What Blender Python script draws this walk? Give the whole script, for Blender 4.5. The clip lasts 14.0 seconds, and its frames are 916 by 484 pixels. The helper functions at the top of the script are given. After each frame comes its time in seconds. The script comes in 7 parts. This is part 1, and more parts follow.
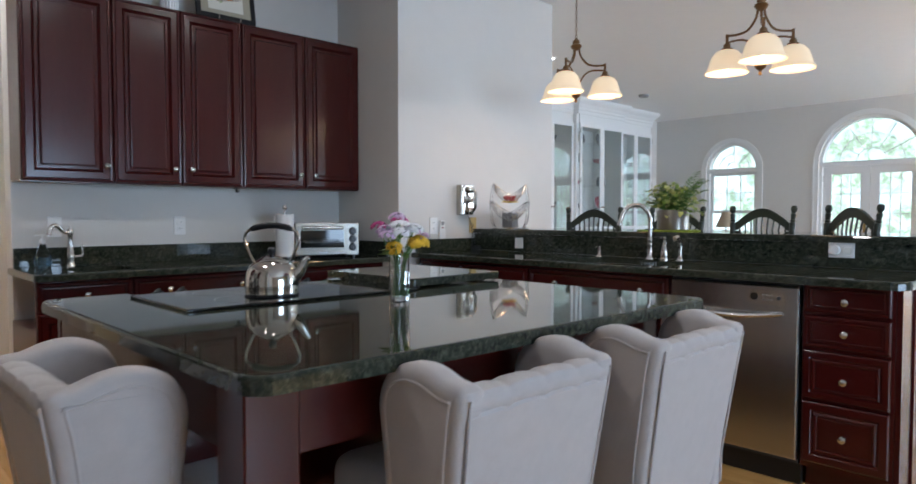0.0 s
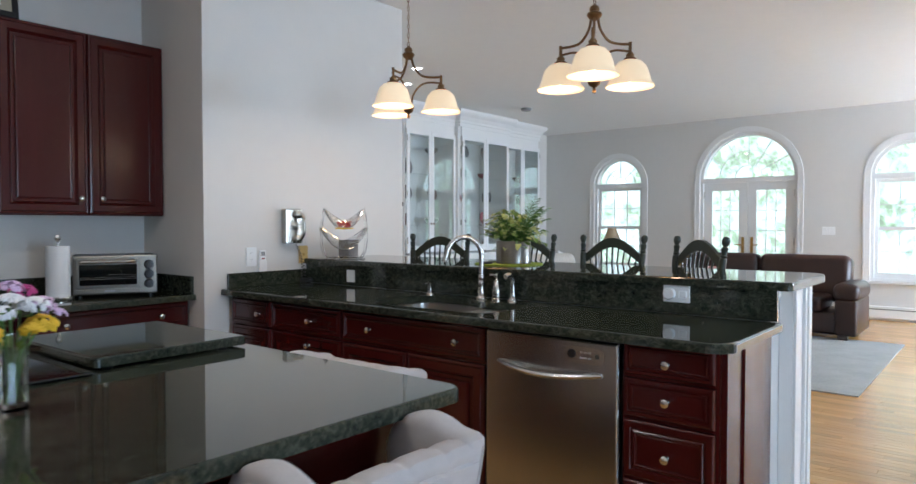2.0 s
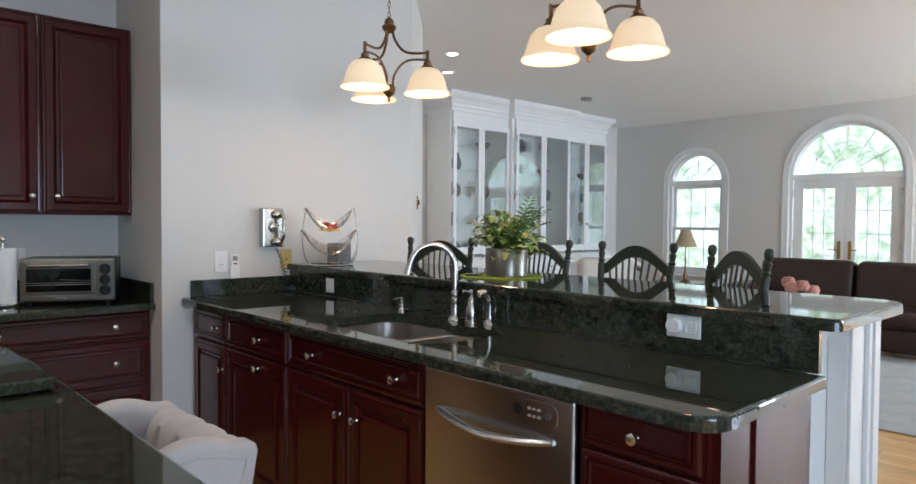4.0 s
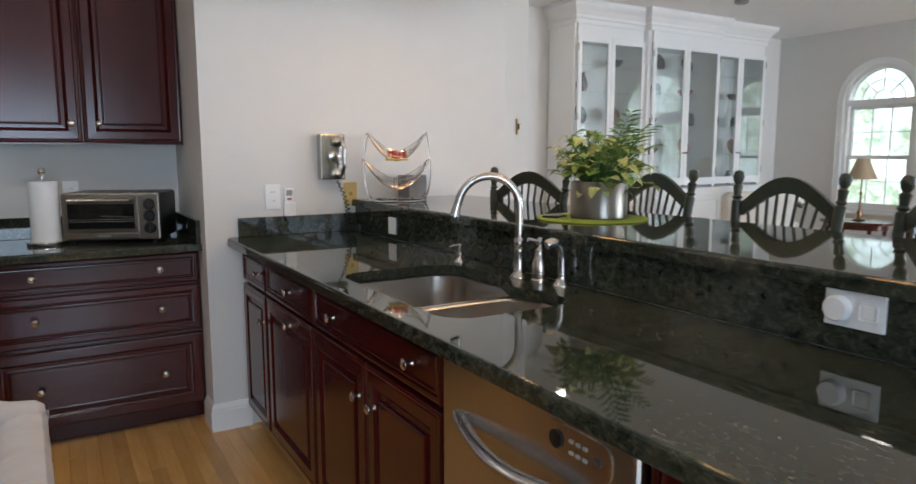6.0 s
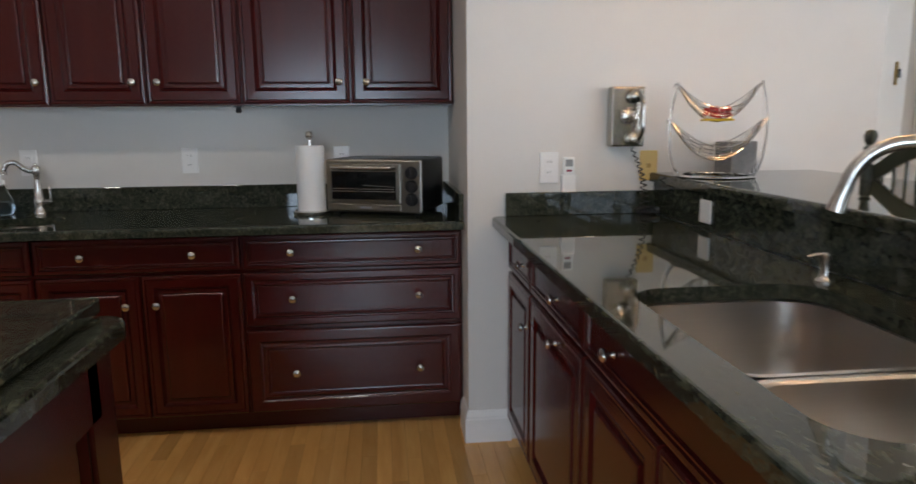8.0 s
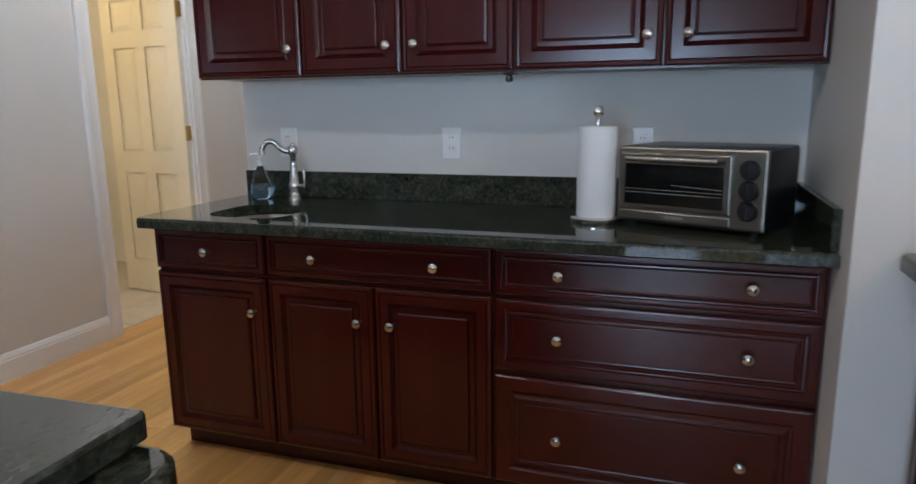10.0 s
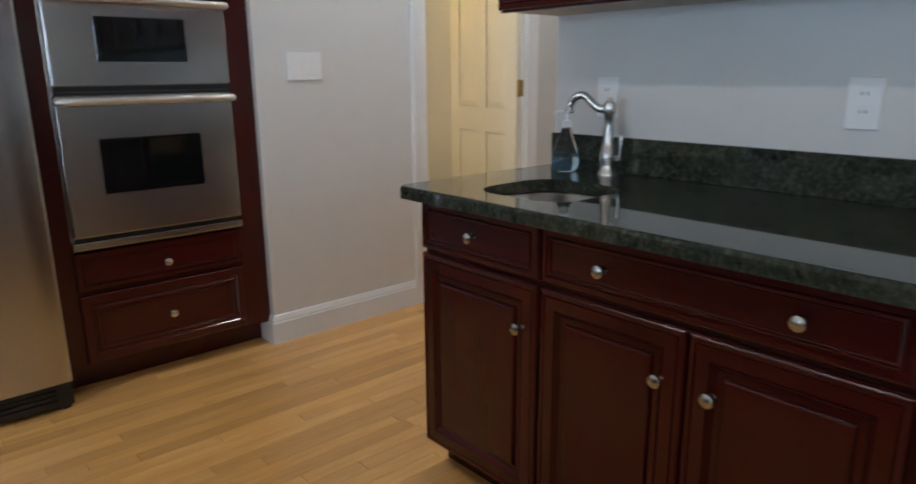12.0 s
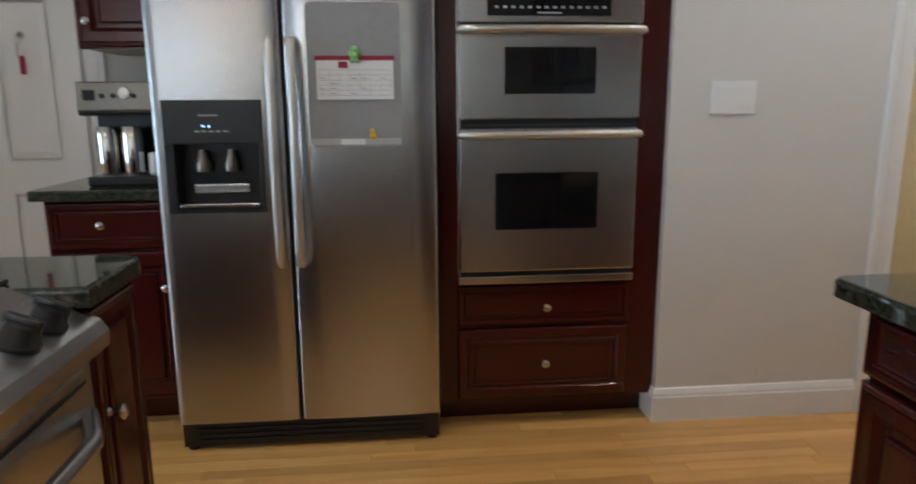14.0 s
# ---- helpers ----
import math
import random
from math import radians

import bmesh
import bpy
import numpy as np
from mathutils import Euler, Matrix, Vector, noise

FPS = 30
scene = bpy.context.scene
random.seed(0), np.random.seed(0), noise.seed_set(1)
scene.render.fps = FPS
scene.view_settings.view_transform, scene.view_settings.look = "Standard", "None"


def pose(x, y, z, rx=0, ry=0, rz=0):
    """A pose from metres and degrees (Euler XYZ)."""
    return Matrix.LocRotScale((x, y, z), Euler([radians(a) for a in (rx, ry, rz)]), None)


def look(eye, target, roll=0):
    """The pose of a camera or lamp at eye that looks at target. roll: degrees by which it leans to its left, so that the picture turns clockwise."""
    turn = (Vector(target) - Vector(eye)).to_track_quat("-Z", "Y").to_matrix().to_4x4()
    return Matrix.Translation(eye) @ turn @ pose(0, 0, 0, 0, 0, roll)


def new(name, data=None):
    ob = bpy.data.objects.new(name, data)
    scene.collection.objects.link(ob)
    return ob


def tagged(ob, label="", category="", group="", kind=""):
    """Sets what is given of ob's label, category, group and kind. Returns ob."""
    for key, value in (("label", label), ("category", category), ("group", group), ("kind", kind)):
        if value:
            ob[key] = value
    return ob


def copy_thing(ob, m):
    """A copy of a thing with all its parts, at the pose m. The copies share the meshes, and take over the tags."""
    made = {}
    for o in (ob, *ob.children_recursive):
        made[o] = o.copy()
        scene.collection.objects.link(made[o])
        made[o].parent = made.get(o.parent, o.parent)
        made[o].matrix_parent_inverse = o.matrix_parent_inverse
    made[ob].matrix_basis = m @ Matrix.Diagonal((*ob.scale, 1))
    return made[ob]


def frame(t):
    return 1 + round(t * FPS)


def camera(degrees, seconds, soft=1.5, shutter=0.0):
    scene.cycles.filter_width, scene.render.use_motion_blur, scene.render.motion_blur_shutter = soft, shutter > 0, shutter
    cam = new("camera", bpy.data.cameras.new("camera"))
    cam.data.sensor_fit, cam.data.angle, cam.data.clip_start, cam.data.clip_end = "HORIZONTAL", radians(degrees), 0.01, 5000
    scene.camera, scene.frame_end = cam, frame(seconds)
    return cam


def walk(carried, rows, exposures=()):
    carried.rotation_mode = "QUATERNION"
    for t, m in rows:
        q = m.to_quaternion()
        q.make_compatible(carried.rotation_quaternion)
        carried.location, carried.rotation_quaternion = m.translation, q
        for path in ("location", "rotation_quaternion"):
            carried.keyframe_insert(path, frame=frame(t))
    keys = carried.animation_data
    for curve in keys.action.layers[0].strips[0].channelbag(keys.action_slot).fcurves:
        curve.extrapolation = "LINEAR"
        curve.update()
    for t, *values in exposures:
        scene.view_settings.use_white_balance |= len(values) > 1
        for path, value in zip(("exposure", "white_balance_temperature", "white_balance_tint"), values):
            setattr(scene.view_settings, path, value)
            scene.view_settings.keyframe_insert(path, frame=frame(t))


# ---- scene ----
cam = camera(68.2, 14.0, soft=1.5, shutter=0.35)
PATH = [
    (0, (-0.264, 0.123, 1.166), (1.114, 1.57, 1.089), 0.0),
    (0.5, (-0.109, 0.114, 1.215), (1.312, 1.521, 1.186), 0.0),
    (1, (0.08, 0.118, 1.25), (1.54, 1.485, 1.204), 0.0),
    (1.5, (0.29, 0.12, 1.273), (1.801, 1.429, 1.229), 0.0),
    (2, (0.519, 0.105, 1.297), (2.064, 1.374, 1.244), -0.0),
    (2.5, (0.73, 0.094, 1.318), (2.242, 1.403, 1.282), 0.0),
    (5, (1.73, 0.264, 1.327), (2.946, 1.846, 1.181), 0.1),
    (5.5, (1.889, 0.375, 1.314), (3.012, 2.015, 1.093), -0.1),
    (6, (2.03, 0.51, 1.299), (3.045, 2.214, 1.039), -0.1),
    (6.5, (2.136, 0.652, 1.286), (3.013, 2.421, 0.969), -0.2),
    (7, (2.226, 0.824, 1.28), (2.892, 2.676, 0.923), -0.3),
    (7.5, (2.275, 1.003, 1.274), (2.715, 2.925, 0.937), -0.4),
    (8, (2.288, 1.191, 1.269), (2.505, 3.148, 0.92), -0.5),
    (10.5, (2.201, 2.236, 1.218), (1.394, 4.018, 0.802), -0.5),
    (11, (2.145, 2.43, 1.196), (1.151, 4.111, 0.762), -0.4),
    (11.5, (2.07, 2.602, 1.193), (0.839, 4.113, 0.746), -0.6),
    (12, (1.969, 2.734, 1.179), (0.511, 4.014, 0.694), -0.5),
    (12.5, (1.849, 2.849, 1.167), (0.21, 3.879, 0.665), -0.5),
    (13, (1.735, 2.928, 1.158), (-0.038, 3.711, 0.664), -0.5),
    (13.5, (1.652, 2.979, 1.162), (-0.227, 3.484, 0.699), -0.5),
    (14, (1.61, 3.032, 1.189), (-0.342, 3.214, 0.795), -0.4),
]
EXPOSURES = [(0, -0.12, 5800, 12), (2.5, -0.1, 5850, 11), (5, -0.1, 6150, 12), (6.5, -0.14, 6350, 14), (8, -0.2, 6450, 14), (10.5, -0.10, 5600, 10), (12.5, -0.16, 5750, 9), (14, -0.22, 6000, 10)]
walk(cam, [(t, look(eye, target, roll)) for t, eye, target, roll in PATH], EXPOSURES)

# ---- world and light ----
world = bpy.data.worlds.new("sky")
scene.world = world
world.use_nodes = True
wn = world.node_tree.nodes
sky = wn.new("ShaderNodeTexSky")
sky.sky_type = "NISHITA"
sky.sun_disc = False
sky.sun_elevation, sky.sun_rotation = radians(48), radians(150)
world.node_tree.links.new(sky.outputs[0], wn["Background"].inputs["Color"])
wn["Background"].inputs["Strength"].default_value = 0.12


def lamp(name, kind, m, energy, color, size=0.1, size_y=None):
    data = bpy.data.lights.new(name, kind)
    data.energy, data.color = energy, color
    if kind == "AREA":
        data.shape, data.size = "RECTANGLE", size
        data.size_y = size_y or size
    elif kind == "POINT":
        data.shadow_soft_size = size
    elif kind == "SUN":
        data.angle = radians(size)
    ob = new(name, data)
    ob.matrix_world = m
    return ob


lamp("sun", "SUN", look((0, 0, 0), (-0.33, 0.58, -0.74)), 0.8, (1, 0.96, 0.9), 12)

# room measures
CEIL, YB = 2.92, 4.44            # ceiling, back wall of the kitchen
CT_B, CT_P, CT_I, BAR = 0.885, 0.915, 0.905, 1.072   # worktop heights
XE, YN, YS, XW = 11.2, 6.77, -2.9, -1.5              # outer walls

# daylight that enters by the kitchen's own windows, behind the walker
SKYBLUE = (0.74, 0.87, 1.0)
lamp("window_daylight", "AREA", look((1.65, YS - 0.02, 1.18), (1.65, 2, 1.1)), 84, (0.60, 0.79, 1.0), 1.6, 1.56)
for wx, watts in ((7.4, 50), (9.9, 285)):
    lamp("window_daylight", "AREA", look((wx, YS - 0.02, 1.35), (wx, 2, 1.25)), watts, SKYBLUE, 1.2 if wx < 8 else 2.0, 1.7)
lamp("bathroom_bulb", "POINT", pose(-1.75, 4.75, 2.4), 28, (1, 0.72, 0.36), 0.08)
for sx, sy in ((6.22, 5.55), (5.72, 4.93)):
    lamp("recessed_and_fill_bulb", "AREA", look((sx, sy, CEIL - 0.012), (sx, sy, 0)), 3, (1, 0.86, 0.66), 0.07)
# bulbs in the six glass shades over the bar
PENDANTS = ((3.39, 2.835, -43), (3.396, 1.640, -34))
for px, py, turn in PENDANTS:
    for k in range(3):
        a = radians(turn + 120 * k)
        lamp("shade_bulb", "POINT", pose(px + 0.19 * math.cos(a), py + 0.19 * math.sin(a), 1.92 + 0.036), 1.45, (1, 0.66, 0.36), 0.03)
# unseen recessed lights over island and oven wall; the passage one is added fill
UNSEEN_LIGHTS = ((0.0, 4.95), (-0.05, 2.2), (0.95, 2.2), (1.95, 2.2))
for (sx, sy), watts in zip(UNSEEN_LIGHTS, (18, 9, 6, 5.5)):
    lamp("recessed_and_fill_bulb", "AREA", look((sx, sy, CEIL - 0.012), (sx, sy, 0)), watts, (1, 0.93, 0.83), 0.13)

# ---- materials ----
def material(name):
    m = bpy.data.materials.new(name)
    m.use_nodes = True
    return m, m.node_tree.nodes, m.node_tree.links, m.node_tree.nodes["Principled BSDF"]


def coords(n, l, scale=(1, 1, 1), rot=(0, 0, 0)):
    tc, mp = n.new("ShaderNodeTexCoord"), n.new("ShaderNodeMapping")
    mp.inputs["Scale"].default_value, mp.inputs["Rotation"].default_value = scale, rot
    l.new(tc.outputs["Object"], mp.inputs["Vector"])
    return mp.outputs[0]


def noise_tex(n, l, vec, scale, detail=4, rough=0.55, dist=0.0):
    t = n.new("ShaderNodeTexNoise")
    t.inputs["Scale"].default_value, t.inputs["Detail"].default_value = scale, detail
    t.inputs["Roughness"].default_value, t.inputs["Distortion"].default_value = rough, dist
    l.new(vec, t.inputs["Vector"])
    return t.outputs["Fac"]


def ramp(n, l, fac, stops):
    r = n.new("ShaderNodeValToRGB")
    e = r.color_ramp.elements
    while len(e) < len(stops):
        e.new(0.5)
    for el, (p, c) in zip(e, stops):
        el.position, el.color = p, (*c, 1)
    l.new(fac, r.inputs["Fac"])
    return r.outputs["Color"]


def mixed(n, l, fac, a, b, mode="MIX"):
    x = n.new("ShaderNodeMix")
    x.data_type, x.blend_type = "RGBA", mode
    for sock, v in ((x.inputs[0], fac), (x.inputs[6], a), (x.inputs[7], b)):
        if isinstance(v, (int, float)):
            sock.default_value = v
        elif isinstance(v, tuple):
            sock.default_value = (*v, 1)
        else:
            l.new(v, sock)
    return x.outputs[2]


def bumped(n, l, bsdf, height, strength, distance=0.002):
    b = n.new("ShaderNodeBump")
    b.inputs["Strength"].default_value, b.inputs["Distance"].default_value = strength, distance
    l.new(height, b.inputs["Height"])
    l.new(b.outputs[0], bsdf.inputs["Normal"])


def ranged(n, l, fac, lo, hi):
    r = n.new("ShaderNodeMapRange")
    r.inputs["To Min"].default_value, r.inputs["To Max"].default_value = lo, hi
    l.new(fac, r.inputs["Value"])
    return r.outputs[0]


def plain(name, color, rough=0.5, metal=0.0, grain=40.0, vary=0.08, bump=0.05, **more):
    """A surface of one colour with fine mottling and relief."""
    m, n, l, b = material(name)
    v = coords(n, l)
    f = noise_tex(n, l, v, grain, 5)
    g = noise_tex(n, l, v, grain / 14, 3)
    dark = tuple(c * (1 - vary) for c in color)
    light = tuple(min(1, c * (1 + vary)) for c in color)
    c = mixed(n, l, 0.5, ramp(n, l, f, ((0.3, dark), (0.7, light))), ramp(n, l, g, ((0.3, dark), (0.7, light))))
    l.new(c, b.inputs["Base Color"])
    l.new(ranged(n, l, g, rough * 0.88, min(1, rough * 1.12)), b.inputs["Roughness"])
    b.inputs["Metallic"].default_value = metal
    if bump:
        bumped(n, l, b, f, bump)
    for k, val in more.items():
        b.inputs[k.replace("_", " ")].default_value = val
    return m


def wood(name, dark, mid, light, rough, axis="z", fine=1.0, coat=0.25, vary_piece=0.0, relief=0.06):
    m, n, l, b = material(name)
    long = {"x": (0.12, 1, 1), "y": (1, 0.12, 1), "z": (1, 1, 0.12)}[axis]
    v = coords(n, l, long)
    if vary_piece:
        oi, add = n.new("ShaderNodeObjectInfo"), n.new("ShaderNodeVectorMath")
        geo = n.new("ShaderNodeNewGeometry")
        s = n.new("ShaderNodeMath")
        l.new(oi.outputs["Random"], s.inputs[0])
        l.new(geo.outputs["Random Per Island"], s.inputs[1])
        comb = n.new("ShaderNodeMath")
        comb.operation = "MULTIPLY"
        comb.inputs[1].default_value = 17.0
        l.new(s.outputs[0], comb.inputs[0])
        l.new(v, add.inputs[0])
        l.new(comb.outputs[0], add.inputs[1])
        v = add.outputs[0]
    g = noise_tex(n, l, v, 55 * fine, 6, 0.65, 0.6)
    w = noise_tex(n, l, v, 9 * fine, 3, 0.5, 1.2)
    col = mixed(n, l, 0.55, ramp(n, l, g, ((0.25, dark), (0.5, mid), (0.8, light))), ramp(n, l, w, ((0.3, dark), (0.55, mid), (0.75, light))))
    if vary_piece:
        fr = n.new("ShaderNodeMath")
        fr.operation = "FRACT"
        l.new(s.outputs[0], fr.inputs[0])
        tint = ramp(n, l, fr.outputs[0], ((0.0, (1 - vary_piece,) * 3), (0.5, (1.0, 0.98, 0.95)), (1.0, (1 + vary_piece * 0.5, 1 + vary_piece * 0.42, 1 + vary_piece * 0.3))))
        col = mixed(n, l, 1.0, col, tint, "MULTIPLY")
    l.new(col, b.inputs["Base Color"])
    l.new(ranged(n, l, w, rough * (1 - 2.5 * relief), rough * (1 + 4 * relief)), b.inputs["Roughness"])
    b.inputs["Coat Weight"].default_value, b.inputs["Coat Roughness"].default_value = coat, 0.18
    bumped(n, l, b, g, relief, 0.001)
    return m


def granite(name):
    m, n, l, b = material(name)
    big = noise_tex(n, l, coords(n, l, (1.0, 2.6, 1.6), (0, 0, 0.5)), 8, 6, 0.68, 1.4)
    mid = noise_tex(n, l, coords(n, l, (2.0, 0.9, 1.4), (0, 0, 0.35)), 46, 4, 0.66, 0.7)
    base = ramp(n, l, mid, ((0.33, (0.006, 0.010, 0.008)), (0.50, (0.034, 0.038, 0.027)), (0.69, (0.110, 0.114, 0.080))))
    vein = ramp(n, l, big, ((0.38, (0.005, 0.009, 0.008)), (0.55, (0.040, 0.046, 0.032)), (0.72, (0.085, 0.090, 0.068))))
    l.new(mixed(n, l, 0.38, base, vein), b.inputs["Base Color"])
    b.inputs["Roughness"].default_value = 0.035
    b.inputs["Specular IOR Level"].default_value = 0.5
    return m


def steel(name, axis="z", color=(0.52, 0.52, 0.52), rough=0.27):
    m, n, l, b = material(name)
    sc = {"x": (1.2, 260, 260), "y": (260, 1.2, 260), "z": (260, 260, 1.2)}[axis]
    s = noise_tex(n, l, coords(n, l, sc), 1.0, 3, 0.6)
    g = noise_tex(n, l, coords(n, l), 3.0, 3)
    l.new(mixed(n, l, 0.10, color, ramp(n, l, s, ((0.3, tuple(c * 0.75 for c in color)), (0.7, tuple(c * 1.15 for c in color))))), b.inputs["Base Color"])
    b.inputs["Metallic"].default_value = 1.0
    l.new(ranged(n, l, s, rough * 0.97, rough * 1.03), b.inputs["Roughness"])
    return m


def glassy(name, color=(1, 1, 1), rough=0.0, ior=1.45):
    m, n, l, b = material(name)
    b.inputs["Base Color"].default_value = (*color, 1)
    b.inputs["Roughness"].default_value = rough
    b.inputs["IOR"].default_value = ior
    b.inputs["Transmission Weight"].default_value = 1.0
    return m


def pane(name):
    """Thin window glass: clear, with a mirror's sheen."""
    m = bpy.data.materials.new(name)
    m.use_nodes = True
    n, l = m.node_tree.nodes, m.node_tree.links
    n.clear()
    out, mx, tr, gl, lw, pw, ad = (n.new("ShaderNode" + k) for k in ("OutputMaterial", "MixShader", "BsdfTransparent", "BsdfGlossy", "LayerWeight", "Math", "Math"))
    gl.inputs["Roughness"].default_value = 0.01
    gl.inputs["Color"].default_value = (1, 1, 1, 1)
    tr.inputs["Color"].default_value = (0.93, 0.96, 0.95, 1)
    pw.operation, ad.operation = "POWER", "MULTIPLY_ADD"
    lw.inputs["Blend"].default_value, pw.inputs[1].default_value = 0.5, 3.0
    ad.inputs[1].default_value, ad.inputs[2].default_value = 0.75, 0.10
    l.new(lw.outputs["Facing"], pw.inputs[0])
    l.new(pw.outputs[0], ad.inputs[0])
    l.new(ad.outputs[0], mx.inputs[0])
    l.new(tr.outputs[0], mx.inputs[1])
    l.new(gl.outputs[0], mx.inputs[2])
    l.new(mx.outputs[0], out.inputs["Surface"])
    return m


def glow(name, color, strength):
    m, n, l, b = material(name)
    b.inputs["Base Color"].default_value = (*color, 1)
    b.inputs["Emission Color"].default_value = (*color, 1)
    b.inputs["Emission Strength"].default_value = strength
    return m


M_CHERRY = wood("cherry", (0.048, 0.0046, 0.0041), (0.057, 0.0058, 0.0050), (0.066, 0.0070, 0.0058), 0.22, "z", coat=0.20, relief=0.01)
M_CHERRY_H = wood("cherry_across", (0.048, 0.0046, 0.0041), (0.057, 0.0058, 0.0050), (0.066, 0.0070, 0.0058), 0.22, "x", coat=0.20, relief=0.01)
for cherry in (M_CHERRY, M_CHERRY_H):
    cherry.node_tree.nodes["Principled BSDF"].inputs["Specular IOR Level"].default_value = 0.38
M_OAK = wood("oak_strip", (0.57, 0.295, 0.088), (0.70, 0.385, 0.122), (0.81, 0.49, 0.185), 0.22, "y", 0.8, 0.25, 0.19)
M_GRANITE = granite("green_granite")
M_STEEL = steel("brushed_steel", "x")
M_STEEL_V = steel("brushed_steel_upright", "z")
M_POT = steel("dark_brushed_steel", "z", (0.24, 0.22, 0.19), 0.33)
M_STEEL_X = steel("brushed_steel_across", "x")
M_NICKEL = steel("satin_nickel", "x", (0.58, 0.55, 0.51), 0.26)
M_SINK = steel("satin_sink_steel", "x", (0.64, 0.62, 0.59), 0.30)
M_PHONE = steel("dull_phone_steel", "z", (0.48, 0.45, 0.40), 0.20)
M_HANDLE = steel("pale_satin_handle", "z", (0.72, 0.70, 0.66), 0.42)
M_CHROME = plain("chrome", (0.72, 0.72, 0.72), 0.06, 1.0, bump=0)
M_POLISHED = plain("polished_steel", (0.62, 0.60, 0.56), 0.07, 1.0, bump=0)
M_WALL = plain("white_wall_paint", (0.71, 0.692, 0.662), 0.62, grain=160, vary=0.02, bump=0.05)
M_CEIL = plain("ceiling_paint", (0.86, 0.86, 0.85), 0.8, grain=120, vary=0.02, bump=0.05)
M_TRIM = plain("white_trim_paint", (0.84, 0.84, 0.83), 0.32, grain=50, vary=0.02, bump=0.02)
M_DOORPAINT = plain("cream_door_paint", (0.78, 0.74, 0.62), 0.38, grain=50, vary=0.02, bump=0.02)
M_TILE = plain("beige_tile", (0.55, 0.50, 0.42), 0.35, grain=9, vary=0.15)
M_LINEN = plain("cream_linen", (0.52, 0.475, 0.46), 0.85, grain=420, vary=0.07, bump=0.35, Sheen_Weight=0.25)
M_DARKLEG = wood("dark_leg_wood", (0.02, 0.008, 0.005), (0.045, 0.017, 0.010), (0.07, 0.03, 0.018), 0.35, "z")
M_GREENPAINT = plain("dark_green_paint", (0.027, 0.035, 0.025), 0.33, grain=60, vary=0.25, bump=0.08)
M_BLACK = plain("black_plastic", (0.012, 0.012, 0.013), 0.32, grain=80, vary=0.1)
M_BLACKGLASS = plain("black_glass", (0.006, 0.007, 0.007), 0.05, grain=10, vary=0.1, bump=0, Specular_IOR_Level=0.6)
M_DARKGREY = plain("dark_grey_plastic", (0.05, 0.052, 0.055), 0.4)
M_GREY = plain("grey_plastic", (0.30, 0.30, 0.30), 0.45)
M_WHITE = plain("white_plastic", (0.87, 0.87, 0.86), 0.3, vary=0.01, bump=0)
M_ALMOND = plain("almond_plastic", (0.66, 0.47, 0.17), 0.4, vary=0.03)
M_PAPER = plain("white_paper", (0.82, 0.82, 0.81), 0.9, grain=150, vary=0.03, bump=0.3)
M_GLASS = glassy("clear_glass")
M_WATER = glassy("water", (0.93, 0.97, 0.95), 0.0, 1.33)
M_BOTTLE = glassy("bottle_plastic", (0.94, 0.97, 0.99), 0.03, 1.3)
M_PANE = pane("window_glass")
M_BRONZE = steel("aged_bronze", "z", (0.20, 0.115, 0.055), 0.36)
M_BRASS = plain("aged_brass", (0.42, 0.27, 0.09), 0.32, 1.0)
M_LEATHER = plain("brown_leather", (0.036, 0.014, 0.010), 0.34, grain=90, vary=0.25, bump=0.3)
M_RUG = plain("grey_rug", (0.40, 0.41, 0.40), 0.95, grain=60, vary=0.2, bump=0.5)
M_PLYWOOD = plain("pale_plywood", (0.58, 0.53, 0.44), 0.7, grain=24, vary=0.12)
M_LEAF = plain("green_leaf", (0.22, 0.33, 0.05), 0.42, grain=30, vary=0.45, bump=0.1)
M_LEAFPALE = plain("pale_variegated_leaf", (0.44, 0.47, 0.16), 0.42, grain=36, vary=0.35, bump=0.1)
M_FROND = plain("palm_frond", (0.11, 0.20, 0.04), 0.45, grain=30, vary=0.3)
M_STEM = plain("green_stem", (0.10, 0.22, 0.05), 0.5)
M_SOIL = plain("potting_soil", (0.03, 0.022, 0.016), 0.95, grain=60, vary=0.5, bump=0.6)
M_PLACEMAT = plain("lime_woven_mat", (0.26, 0.34, 0.035), 0.9, grain=260, vary=0.3, bump=0.6)
M_RED = plain("dark_red_print", (0.30, 0.015, 0.04), 0.6)
M_YELLOW = plain("yellow_plastic", (0.72, 0.45, 0.02), 0.4)
M_LIME = plain("pale_green_clay", (0.30, 0.62, 0.22), 0.6)
M_PETALW = plain("white_petal", (0.82, 0.82, 0.84), 0.7, vary=0.06)
M_PETALY = plain("yellow_petal", (0.80, 0.48, 0.02), 0.65, vary=0.12)
M_PETALP = plain("lilac_petal", (0.66, 0.46, 0.66), 0.65, vary=0.15)
M_PETALM = plain("magenta_petal", (0.50, 0.05, 0.22), 0.6, vary=0.2)
M_PETALR = plain("pink_rose_petal", (0.82, 0.45, 0.40), 0.65, vary=0.12)
M_RASP = plain("red_fruit", (0.55, 0.03, 0.03), 0.35, vary=0.3)
M_POTTERY = plain("brown_pottery", (0.16, 0.07, 0.05), 0.3, grain=20, vary=0.3)
